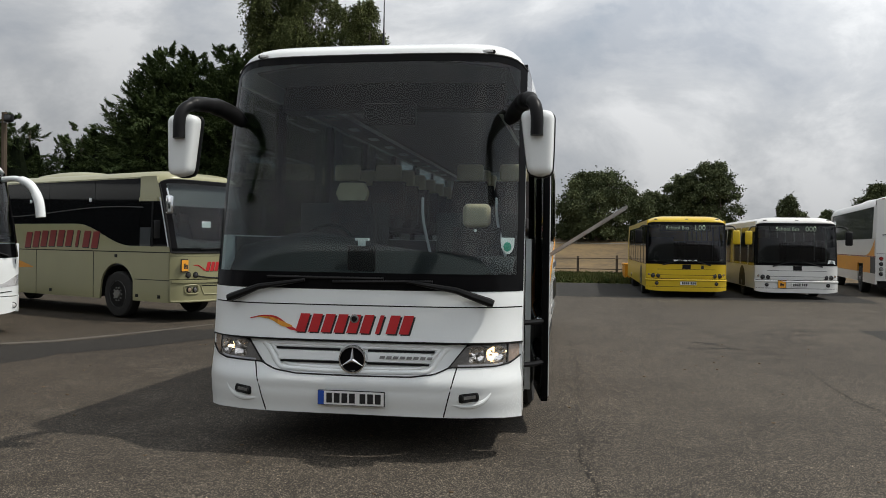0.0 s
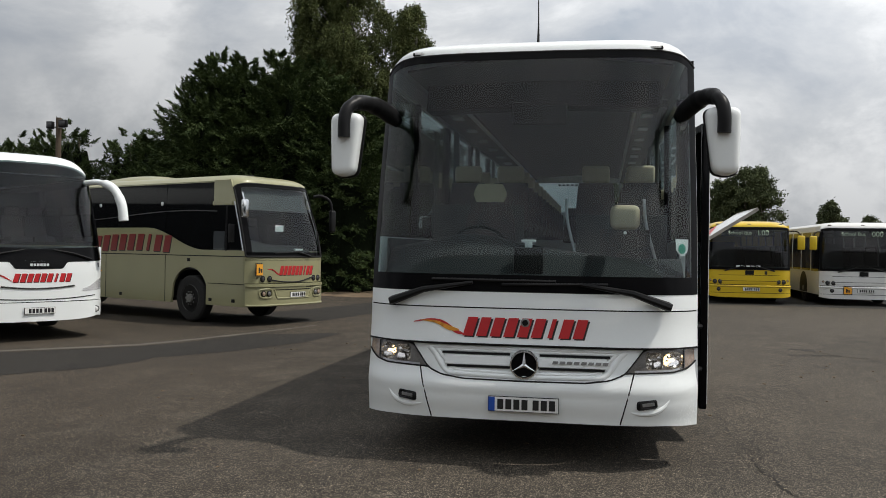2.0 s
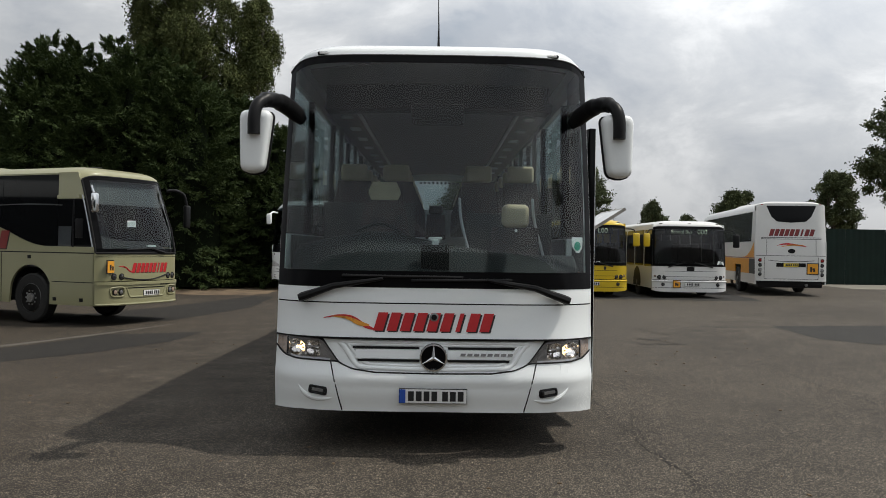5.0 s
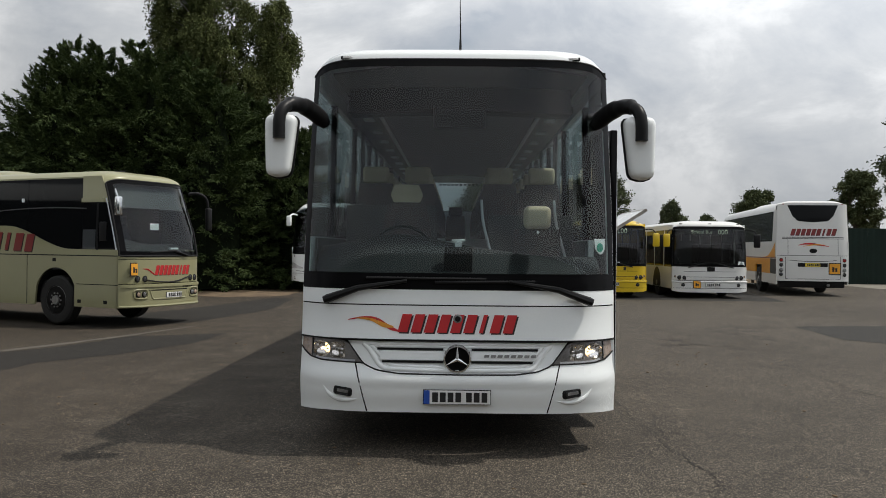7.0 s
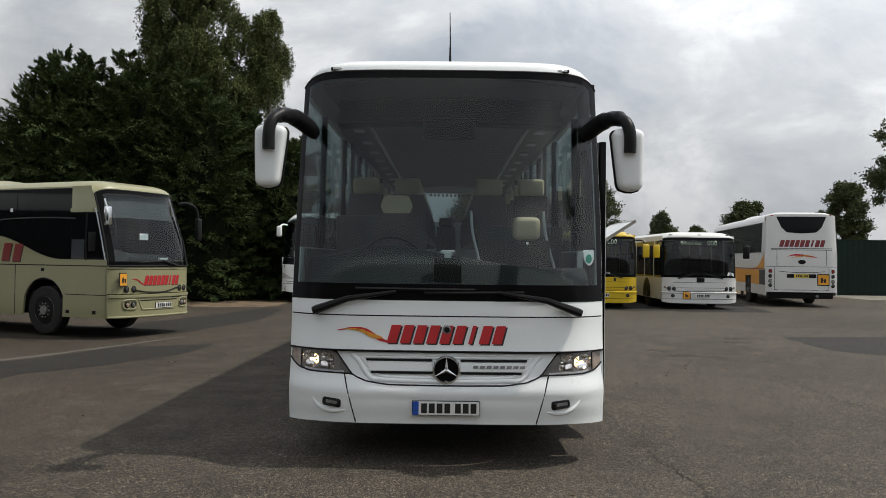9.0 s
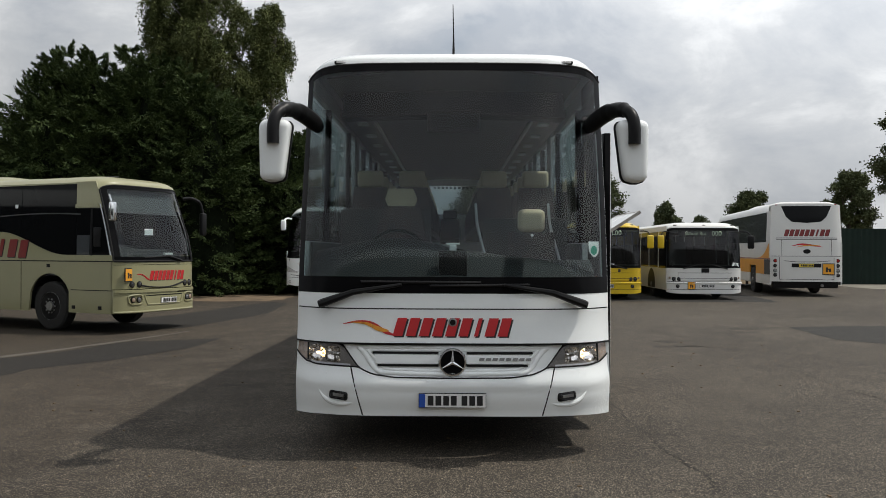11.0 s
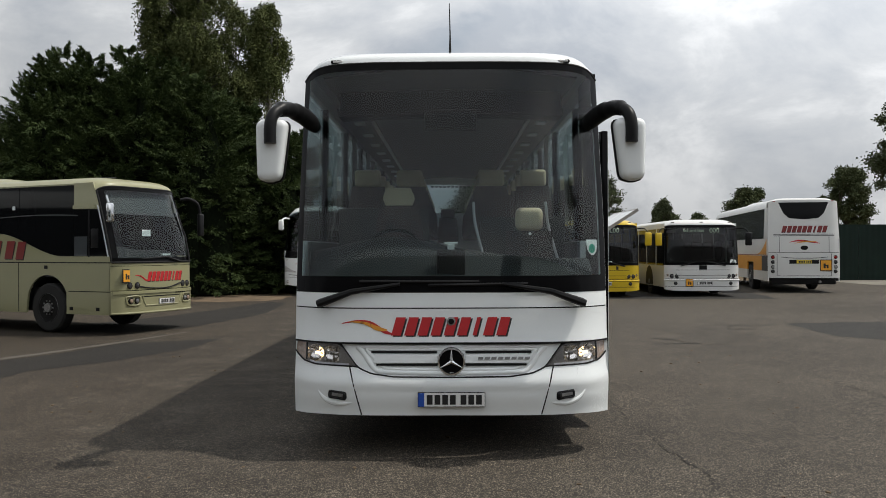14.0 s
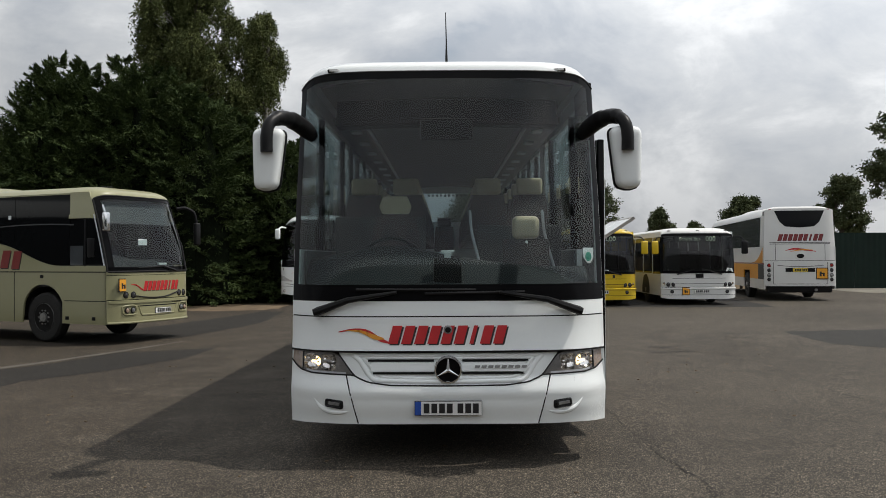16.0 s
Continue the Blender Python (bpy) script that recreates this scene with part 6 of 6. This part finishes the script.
def blades(name, root, way, side, mat, parent):
    """Many single pointed blades as one mesh: root, way (with its length) and side (with its width)."""
    n = len(root)
    v = np.stack([root - side * 0.5, root + side * 0.5, root + way], 1).reshape(-1)
    me = bpy.data.meshes.new(name)
    me.vertices.add(n * 3)
    me.vertices.foreach_set("co", v.astype(np.float32))
    me.loops.add(n * 3)
    me.loops.foreach_set("vertex_index", np.arange(n * 3, dtype=np.int32))
    me.polygons.add(n)
    me.polygons.foreach_set("loop_start", np.arange(n, dtype=np.int32) * 3)
    me.update(calc_edges=True)
    me.materials.append(mat)
    ob = new(name, me)
    ob.parent = parent
    return ob


def unit(v):
    return v / (np.linalg.norm(v, axis=-1, keepdims=True) + 1e-9)


def conifer(x, y, h, w, rng, boughs, label):
    """A broad conifer of several leaders, each hung with flat feathery boughs that sweep out and up."""
    t = thing("conifer_tree", label, "tree", pose(x, y, ground_z(x, y)), "conifer screen")
    bm, _ = trunk_mesh(h * 0.9, 0.22, 0.1, rng, 5, 0.8)
    part("trunk", bm, BARK, t)
    leaders = [(rng.uniform(-0.62, 0.62) * w, rng.uniform(-0.5, 0.5) * w, h * (0.86 + 0.14 * rng.random()), w * (0.62 + 0.3 * rng.random())) for _ in range(8)] + [(0, 0, h, w * 0.75)]
    ld = np.array(leaders)[np.arange(boughs) % len(leaders)]
    u = rng.random(boughs) ** 0.95
    az = rng.random(boughs) * 2 * math.pi
    prof = np.minimum(1.0, (1 - u) * 2.2 + 0.03) ** 0.62
    reach = ld[:, 3] * prof * (0.72 + 0.48 * rng.random(boughs) ** 1.5)
    long = np.clip(reach * 0.85, 0.35, 0.75 + 0.55 * rng.random(boughs))
    rise = 0.05 + 0.85 * u ** 2.6 + 0.22 * rng.normal(size=boughs)
    out = np.stack([np.cos(az), np.sin(az), np.zeros(boughs)], 1)
    out[:, 0] -= 0.30
    out = unit(out)
    lat = unit(np.stack([-out[:, 1], out[:, 0], 0.45 * rng.normal(size=boughs)], 1))
    tip = np.stack([ld[:, 0], ld[:, 1], u * ld[:, 2]], 1) + out * reach[:, None]
    tip[:, 2] += 0.10 * reach + 0.08 * rng.normal(size=boughs)
    fore = unit(out * np.cos(rise)[:, None] + np.array([0, 0, 1.0]) * np.sin(rise)[:, None])
    roots, ways, sides = [], [], []
    rows, per = 13, 6
    for i in range(rows):
        q = (i + 0.4) / rows
        sag = np.array([0, 0, -0.22]) * (q * (1 - q)) * 4 * 0.25
        axis_p = tip + fore * (long * (q - 1.0))[:, None] + sag
        for sg in (-1, 1):
            way = unit(fore * (0.55 + 0.7 * q) + sg * lat * (1.05 - 0.55 * q) + np.array([0, 0, -0.16]) + 0.20 * rng.normal(size=(boughs, 3)))
            span = long * (0.40 * (1 - 0.80 * q) + 0.04) * (0.7 + 0.6 * rng.random(boughs))
            for k in range(per):
                p = axis_p + way * (span * (k + rng.random(boughs)) / per)[:, None] + 0.018 * rng.normal(size=(boughs, 3))
                d = unit(way + 0.40 * rng.normal(size=(boughs, 3)) + fore * 0.3)
                roots.append(p)
                ways.append(d * (0.085 + 0.085 * rng.random((boughs, 1))))
                sides.append(unit(np.cross(d, rng.normal(size=(boughs, 3)) + np.array([0, 0, 1.4]))) * (0.036 + 0.026 * rng.random((boughs, 1))))
    roots, ways, sides = np.concatenate(roots), np.concatenate(ways), np.concatenate(sides)
    roots[:, 2] = np.maximum(roots[:, 2], 0.05)
    blades("crown", roots, ways, sides, LEYLAND, t)
    # solid dark cores up each leader stand in for the crown's inner shade
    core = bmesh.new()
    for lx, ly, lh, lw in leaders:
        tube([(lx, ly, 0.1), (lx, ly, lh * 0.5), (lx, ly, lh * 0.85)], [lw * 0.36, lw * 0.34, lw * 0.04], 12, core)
    part("shade_core", core, INNERDARK, t)
    return t


def broad_tree(x, y, h, w, rng, n, label, mat, size, low, clumps, group=""):
    """A field tree: forking limbs that end in many small uneven leaf clumps, with gaps between them."""
    t = thing("broadleaf_tree", label, "tree", pose(x, y, ground_z(x, y)), group)
    bm, tips = trunk_mesh(h * 0.86, 0.028 * h, 0.0, rng, 11, w * 0.85, low)
    cs, ns = [], []
    per = n // clumps
    lop = rng.random(6) * 6.28
    for k in range(clumps):
        f = (k + rng.random()) / clumps
        zc = h * (low + 0.06 + (0.93 - low) * f)
        prof = math.sin(math.pi * (0.16 + 0.80 * f)) ** 0.55
        a = rng.random() * 2 * math.pi
        lobe = 1.0 + 0.20 * math.sin(3 * a + lop[0] + 4 * f) + 0.16 * math.sin(5 * f * 6.28 + lop[1] + a)
        d = w * 0.80 * prof * lobe * rng.random() ** 0.42
        center = np.array([d * math.cos(a), d * math.sin(a), zc])
        base_, mid, tip = tips[int(rng.integers(len(tips)))]
        if k % 4 == 0:
            tube([mid, (Vector(mid) + Vector(center)) / 2 + Vector((0, 0, 0.1)), Vector(center)], [0.05, 0.03, 0.012], 5, bm)
        rr = w * (0.09 + 0.13 * rng.random() ** 1.6)
        q = unit(rng.normal(size=(per, 3)))
        rad = rr * rng.random((per, 1)) ** 0.5 * (1 + 0.5 * rng.normal(size=(per, 1)).clip(-1, 2) * 0.6)
        cs.append(center + q * rad * np.array([1.15, 1.15, 0.62]) + np.array([0, 0, 0.10]) * rng.normal(size=(per, 1)))
        ns.append(q)
    part("trunk", bm, BARK, t)
    cs, ns = np.concatenate(cs), np.concatenate(ns)
    way = unit(ns + 0.9 * rng.normal(size=cs.shape) + np.array([0, 0, -0.3]))
    grow = size * (0.7 + 0.6 * rng.random((len(cs), 1)))
    blades("crown", cs, way * grow, unit(np.cross(way, rng.normal(size=cs.shape))) * grow * 0.75, mat, t)
    return t


rng = np.random.default_rng(7)
# screen of conifers behind the parked coaches
LEY = "dense dark green overgrown conifer behind the parked coaches"
for x, y, h, w, n in ((-7.3, 28.5, 7.0, 2.3, 950), (-9.1, 27.2, 8.0, 2.1, 800), (-10.6, 27.0, 9.3, 2.8, 1250), (-12.8, 27.0, 9.8, 3.1, 1400), (-14.7, 27.2, 9.7, 2.9, 1350), (-16.2, 27.4, 8.3, 2.3, 1000), (-13.8, 26.2, 8.6, 2.5, 800), (-17.6, 28.0, 6.2, 1.9, 500)):
    conifer(x, y, h, w, rng, n, LEY)
for x, y, h, w, n in ((-19.2, 30.0, 7.4, 2.1, 420), (-22, 31.0, 7.3, 2.4, 420), (-25, 31.5, 7.8, 2.5, 400), (-28.5, 32, 7.4, 2.6, 380), (-32, 33, 7.6, 2.6, 320), (-36.5, 33, 7.2, 2.6, 280)):
    conifer(x, y, h, w, rng, n, "lower dark green conifer in the boundary screen")


def birch(x, y, h, w, rng, clusters, label, start=0.46):
    """A birch: rising limbs, and from each clump of twigs a curtain of hanging leafy strands."""
    t = thing("birch_tree", label, "tree", pose(x, y, ground_z(x, y)))
    bm, tips = trunk_mesh(h * 0.93, 0.020 * h, 0.3, rng, 16, w * 0.9, start)
    roots, ways, sides = [], [], []
    lop = rng.random(4) * 6.28
    for k in range(clusters):
        f = (k + rng.random()) / clusters
        zc = h * (start + (1.0 - start) * f)
        a = rng.random() * 2 * math.pi
        prof = math.sin(math.pi * (0.20 + 0.76 * f)) ** 0.6 * (1 + 0.22 * math.sin(3 * a + lop[0]) * math.sin(7 * f + lop[1]))
        d = w * prof * rng.random() ** 0.62
        top = np.array([d * math.cos(a), d * math.sin(a), zc])
        base_, mid, tip = tips[int(f * 0.999 * len(tips))]
        tube([Vector(base_), (Vector(base_) + Vector(top)) / 2 + Vector((0, 0, 0.25)), Vector(top)], [0.045, 0.028, 0.010], 5, bm)
        size = 0.28 + 0.30 * rng.random()
        drop = (0.7 + 1.1 * rng.random()) * (0.75 + 0.5 * (1 - f))
        m = 42
        for j in range(m):
            r = size * rng.random() ** 0.5
            b = rng.random() * 2 * math.pi
            root = top + np.array([r * math.cos(b), r * math.sin(b), 0.30 * (1 - (r / size) ** 2) + 0.10 * rng.normal()])
            length = drop * (0.35 + 0.65 * rng.random())
            c = int(8 + 20 * length)
            s = np.sort(rng.random(c))[:, None]
            sway = np.array([0.25 * math.cos(b) * r / size - 0.06, 0.25 * math.sin(b) * r / size, -1.0]) * length
            roots.append(root + s * sway + 0.045 * rng.normal(size=(c, 3)))
            g = unit(np.array([0.0, 0.0, -0.75]) + 0.75 * rng.normal(size=(c, 3)))
            ways.append(g * (0.075 + 0.06 * rng.random((c, 1))))
            sides.append(unit(np.cross(g, rng.normal(size=(c, 3)))) * (0.052 + 0.03 * rng.random((c, 1))))
    part("trunk", bm, BIRCHBARK, t)
    blades("crown", np.concatenate(roots), np.concatenate(ways), np.concatenate(sides), BIRCHLEAF, t)


birch(-12.3, 34.0, 16.4, 2.75, rng, 205, "tall silver birch with drooping leafy branches", 0.44)
birch(-8.75, 33.6, 13.2, 1.25, rng, 34, "slim silver birch with hanging twigs", 0.70)
# trees beyond the field fence
FAR = "dark green field tree beyond the boundary"
for x, y, h, w, n, low in ((2.95, 62, 7.0, 4.2, 15000, 0.0), (7.7, 66, 5.6, 2.4, 7000, 0.0), (10.2, 65, 7.0, 2.6, 9000, 0.0), (11.9, 64, 7.9, 2.7, 11000, 0.0), (19.7, 72, 5.6, 1.25, 3500, 0.0), (20.9, 73, 4.1, 1.2, 2500, 0.0), (23.4, 74, 4.3, 1.1, 2500, 0.0), (24.0, 62, 6.1, 2.2, 8000, 0.0), (31.1, 60, 7.6, 2.2, 9000, 0.0), (30.4, 48, 12.0, 3.7, 16000, 0.32), (-9.5, 70, 6.0, 3.0, 3000, 0.0)):
    h -= ground_z(x, y) - 3.4 * smooth(37, 190, y)
    broad_tree(x, y, h, w, rng, 3 * n, FAR, OAKLEAF, 0.16, low, 170, group="trees beyond the field")


# ---- boundary hedge, fence and sheet wall ----
def hedge():
    t = thing("hedge", "distant dark field hedge along the skyline", "hedge", pose(0, 0, 0), kind="stuff")
    n = 30000
    x = rng.uniform(-70, 90, n)
    yy = 66 + 0.03 * x + rng.normal(size=n) * 0.6
    top = 1.0 + 0.25 * np.sin(x * 0.21) + 0.2 * np.sin(x * 0.77 + 1)
    z = rng.random(n) ** 0.7 * np.maximum(0.5, top)
    base = np.array([ground_z(0, v) for v in yy])
    q = rng.normal(size=(n, 3))
    q /= np.linalg.norm(q, axis=1, keepdims=True)
    leaf_cloud("hedge_foliage", np.stack([x, yy, base + z], 1), q, 0.30, HEDGELEAF, t, rng)


hedge()


def field_fence():
    f = thing("field_fence", "weathered wooden post and rail fence along the field", "fence", pose(0, 0, 0))
    y = 36.5
    for k in range(16):
        x = -6 + k * 1.9
        bm = box(x - 0.06, x + 0.06, y - 0.05, y + 0.05, -0.05, 1.12 + 0.04 * math.sin(k * 3), 0.01)
        part("post", bm, WOOD, f)
    for z in (0.45, 0.98):
        part("rail", tube([(-6 + 1.9 * k, y - 0.07, z + 0.015 * math.sin(k * 1.7)) for k in range(16)], 0.045, 6, flat=0.5), WOOD, f)
    for x in (5.6, 12.6):
        part("tall_post", box(x - 0.06, x + 0.06, y - 0.2, y - 0.1, -0.05, 1.85, 0.01), WOOD, f)
    part("wire", tube([(-6, y - 0.15, 1.75), (5.6, y - 0.15, 1.72), (12.6, y - 0.15, 1.74), (20, y - 0.15, 1.75)], 0.012, 5), STEEL, f)


field_fence()


def sheet_wall():
    w = thing("sheet_wall", "tall dark green corrugated steel boundary wall", "wall", pose(0, 0, 0), kind="structure")
    for k in range(14):
        x0 = 16.5 + 2.0 * k
        def fn(u, v, x0=x0):
            return Vector((x0 + 1.985 * u, 36.2 + 0.008 * math.sin(u * math.pi * 14), 0.01 + 2.79 * v))
        part("wall_sheet", sheet(fn, 56, 1, (0, 0.01, 0)), GREENSHEET, w)
        part("wall_post", box(x0 - 0.04, x0 + 0.04, 36.25, 36.33, 0, 2.7), STEEL, w)


sheet_wall()


# ---- yard surface: repairs, cracks, litter strip, lamp post, bin ----
def ground_patch(name, outline, mat, label, lift=0.004):
    bm = bmesh.new()
    top = [bm.verts.new((x, y, ground_z(x, y) + lift)) for x, y in outline]
    f = bm.faces.new(top)
    bmesh.ops.triangulate(bm, faces=[f])
    ob = link_mesh(name, bm, mat)
    return tagged(ob, label, "road surface", kind="structure")


def ragged(points, amount, step, seed):
    r = random.Random(seed)
    out = []
    for (x0, y0), (x1, y1) in zip(points, points[1:] + points[:1]):
        n = max(1, int(math.hypot(x1 - x0, y1 - y0) / step))
        for k in range(n):
            t = k / n
            out.append((x0 + (x1 - x0) * t + r.uniform(-amount, amount), y0 + (y1 - y0) * t + r.uniform(-amount, amount)))
    return out


def crack(points, width, seed, crumbs=9):
    """A broken line of small ragged gaps, with crumbs of loose stone along it."""
    r = random.Random(seed)
    bm = bmesh.new()

    def blot(x, y, w, d, turn):
        n = r.randint(5, 8)
        vs = []
        for k in range(n):
            t = 2 * math.pi * k / n
            u, v = w * math.cos(t) * r.uniform(0.55, 1.3), d * math.sin(t) * r.uniform(0.55, 1.3)
            px, py = x + u * math.cos(turn) - v * math.sin(turn), y + u * math.sin(turn) + v * math.cos(turn)
            vs.append(bm.verts.new((px, py, ground_z(px, py) + 0.0035)))
        bm.faces.new(vs)

    drift = 0.0
    for (x0, y0), (x1, y1) in zip(points, points[1:]):
        span = math.hypot(x1 - x0, y1 - y0)
        turn = math.atan2(y1 - y0, x1 - x0)
        n = max(2, int(span / 0.055))
        for k in range(n):
            t = (k + r.random() * 0.5) / n
            drift = 0.8 * drift + r.gauss(0, 0.012)
            x, y = x0 + (x1 - x0) * t - math.sin(turn) * drift, y0 + (y1 - y0) * t + math.cos(turn) * drift
            if r.random() < 0.82:
                blot(x, y, 0.042, width * (0.25 + 1.1 * r.random() ** 2), turn + r.gauss(0, 0.35))
            for _ in range(crumbs // 3):
                if r.random() < 0.4:
                    blot(x + r.gauss(0, 0.05 + width * 2), y + r.gauss(0, 0.05 + width * 2), r.uniform(0.004, 0.011), r.uniform(0.004, 0.011), r.random() * 6)
    ob = link_mesh("surface_crack", bm, CRACK)
    return tagged(ob, "crumbling crack in the asphalt", "crack", kind="structure")


def lamp_post(x, y):
    p = thing("flood_lamp_post", "slim grey post with two floodlights", "lamp post", at_ground(x, y, 0))
    part("post", tube([(0, 0, 0), (0, 0, 3.0), (0, 0, 6.85)], [0.14, 0.12, 0.11], 10), WOOD, p)
    part("cross_arm", box(-0.30, 0.34, -0.10, -0.04, 6.42, 6.48, 0.01), STEEL, p)
    for sx, w, lift in ((-0.26, 0.14, 0.0), (0.32, 0.17, 0.06)):
        lamp = part("floodlight", box(sx - w, sx + w, -0.26, -0.08, 6.38 + lift, 6.68 + lift, 0.03), BLACK, p)
        part("lamp_glass", box(sx - w * 0.8, sx + w * 0.8, -0.268, -0.262, 6.43 + lift, 6.63 + lift, 0.003), DARKLENS, lamp)


lamp_post(-21.4, 24.9)


def grit_bin(x, y):
    g = thing("grit_bin", "orange plastic grit bin beside the fence", "bin", at_ground(x, y, 8))
    part("bin_body", sheet(lambda u, v: Vector(((u - 0.5) * (0.50 + 0.08 * v), -0.3 - 0.05 * v, 0.0 + 0.72 * v)), 4, 4, (0, 0.55, 0)), ORANGE, g)
    part("bin_lid", box(-0.32, 0.32, -0.38, 0.28, 0.73, 0.84, 0.04, 3), ORANGE, g)


grit_bin(3.95, 33.6)

REPAIR = "smooth dark asphalt repair in the yard"
ground_patch("road_patch", ragged([(-11.5, 3.2), (-9.0, 5.2), (-7.17, 6.78), (-6.61, 7.6), (-6.14, 9.2), (-4.31, 9.17), (-4.45, 7.6), (-5.2, 6.3), (-6.05, 5.5), (-6.2, 4.4), (-9.5, 1.2)], 0.06, 0.4, 3), ASPHALT_NEW, REPAIR)
ground_patch("road_patch", ragged([(-9.4, 12.2), (-7.6, 15.5), (-6.06, 21.5), (-5.2, 20.5), (-4.88, 15.7), (-5.82, 12.0), (-7.8, 10.9)], 0.06, 0.5, 4), ASPHALT_NEW, REPAIR)
ground_patch("road_patch", ragged([(7.21, 11.7), (9.6, 12.2), (17, 12.6), (17, 8.4), (7.7, 8.3), (7.1, 9.1)], 0.05, 0.5, 5), ASPHALT_NEW, REPAIR)
# darkest asphalt tone, from just ahead of the buses back to the verge
ground_patch("road_patch", ragged([(-3.2, 21.6), (0.0, 21.2), (10.6, 20.7), (10.9, 25.0), (10.9, 30.6), (-3.6, 30.7)], 0.08, 0.8, 6), ASPHALT_BUSES, "darker asphalt area under the parked buses")
PALEPAD = material("pale_concrete", (0.155, 0.142, 0.115), 0.9, vary=0.25, scale=0.8, fine=30, other=(0.20, 0.185, 0.15), bump=0.004)
ground_patch("road_patch", ragged([(18.6, 31.2), (24, 30.4), (34, 30.0), (46, 30.0), (46, 36.1), (18.4, 36.1)], 0.06, 0.8, 9), PALEPAD, "pale worn concrete strip below the steel wall")
WORN = asphalt_material("asphalt_worn", (0.029, 0.025, 0.021), (0.130, 0.112, 0.092), 0.8)
ground_patch("road_patch", ragged([(4.13, 10.6), (5.2, 11.2), (6.0, 11.8), (5.5, 9.6), (4.8, 7.7), (4.3, 7.8), (4.0, 8.2), (4.4, 9.2)], 0.18, 0.3, 8), WORN, "broken asphalt surface with loose stones")
crack([(1.5, 9.5), (1.55, 8.0), (1.7, 5.3), (1.71, 3.5), (1.74, 2.7), (1.70, 1.7), (1.77, 0.4), (1.8, -0.1), (1.82, -1.3), (1.88, -2.8)], 0.011, 11)
crack([(1.95, 1.9), (1.86, 1.2), (1.79, 0.6)], 0.006, 12)
crack([(4.3, 9.2), (4.62, 7.5), (4.69, 5.5), (4.64, 3.6), (4.73, 2.6), (4.7, 1.2)], 0.013, 13)
broken = random.Random(31)
for k in range(16):
    v = broken.random()
    x, y = 4.3 + 1.4 * v + broken.uniform(-0.4, 0.6), 8.0 + 3.4 * v + broken.uniform(-0.5, 0.5)
    d = broken.uniform(0.25, 0.7)
    crack([(x - d, y + broken.uniform(-0.1, 0.1)), (x, y), (x + d, y + broken.uniform(-0.1, 0.1))], broken.uniform(0.05, 0.22), 40 + k, 14)
crack([(-1.24, -1.2), (-1.26, -0.4), (-1.27, 1.2), (-1.2, 2.6)], 0.007, 14)
ground_patch("kerb_line", ragged([(-11.6, 3.5), (-9.1, 5.5), (-7.3, 7.1), (-6.25, 9.5), (-5.54, 11.1), (-5.45, 11.05), (-6.1, 9.35), (-7.17, 6.9), (-9.0, 5.3), (-11.5, 3.3)], 0.03, 0.3, 15), PALEJOINT, "pale worn joint beside the repair", 0.006)
ground_patch("litter_strip", ragged([(-24, 26.5), (-16, 24.6), (-7.9, 21.8), (-5.9, 22.4), (-5.9, 33.8), (-24, 33.8)], 0.15, 0.5, 17), DRYEARTH, "dry brown needle litter under the conifers", 0.008)


def litter(n, seed):
    r = random.Random(seed)
    t = thing("ground_litter", "scattered small stones and twigs on the yard", "litter", pose(0, 0, 0), kind="stuff")
    bm = bmesh.new()
    for k in range(n):
        x, y = r.uniform(-5, 6), r.uniform(-4.5, 9)
        s = r.uniform(0.006, 0.016)
        own = bmesh.new()
        bmesh.ops.create_icosphere(own, subdivisions=1, radius=s, matrix=Matrix.Translation((x, y, ground_z(x, y) + s * 0.3)) @ Matrix.Rotation(r.random() * 6, 4, "Z") @ Matrix.Diagonal((1.6, 0.9, 0.6, 1)))
        merge(bm, own)
    part("stones", bm, DRYEARTH, t)


litter(130, 21)


# ---- behind the camera: a plain unseen wall, added to close the yard and darken reflections ----
def back_wall():
    w = thing("unseen_wall", "plain grey clad wall, added unseen behind the camera to close the yard", "wall", pose(0, 0, 0), kind="structure")
    part("cladding", box(-70, 70, -34.3, -34, 0, 14.0, 0.02), CLADDING, w)
    part("plinth", box(-70, 70, -33.97, -33.9, 0, 0.9, 0.01), CONCRETE, w)


back_wall()


def verge_grass():
    t = thing("verge_grass", "rough uncut green and dry grass below the fence", "grass", pose(0, 0, 0), kind="stuff")
    n = 26000
    x = rng.uniform(-5.9, 10.7, n)
    y = 30.9 + 5.9 * rng.random(n) ** 0.8
    tall = 0.10 + 0.28 * np.clip((y - 34.5) / 2.0, 0, 1)
    z = np.array([ground_z(p, q) for p, q in zip(x, y)]) + tall * 0.45
    q = rng.normal(size=(n, 3)) * np.array([1, 1, 0.2])
    q /= np.linalg.norm(q, axis=1, keepdims=True)
    up = np.stack([0.25 * rng.normal(size=n), 0.25 * rng.normal(size=n), np.ones(n)], 1)
    leaf_cloud("grass_blades", np.stack([x, y, z], 1), q, 0.16, BLADES, t, rng, 0.0, 2.0, up)


verge_grass()
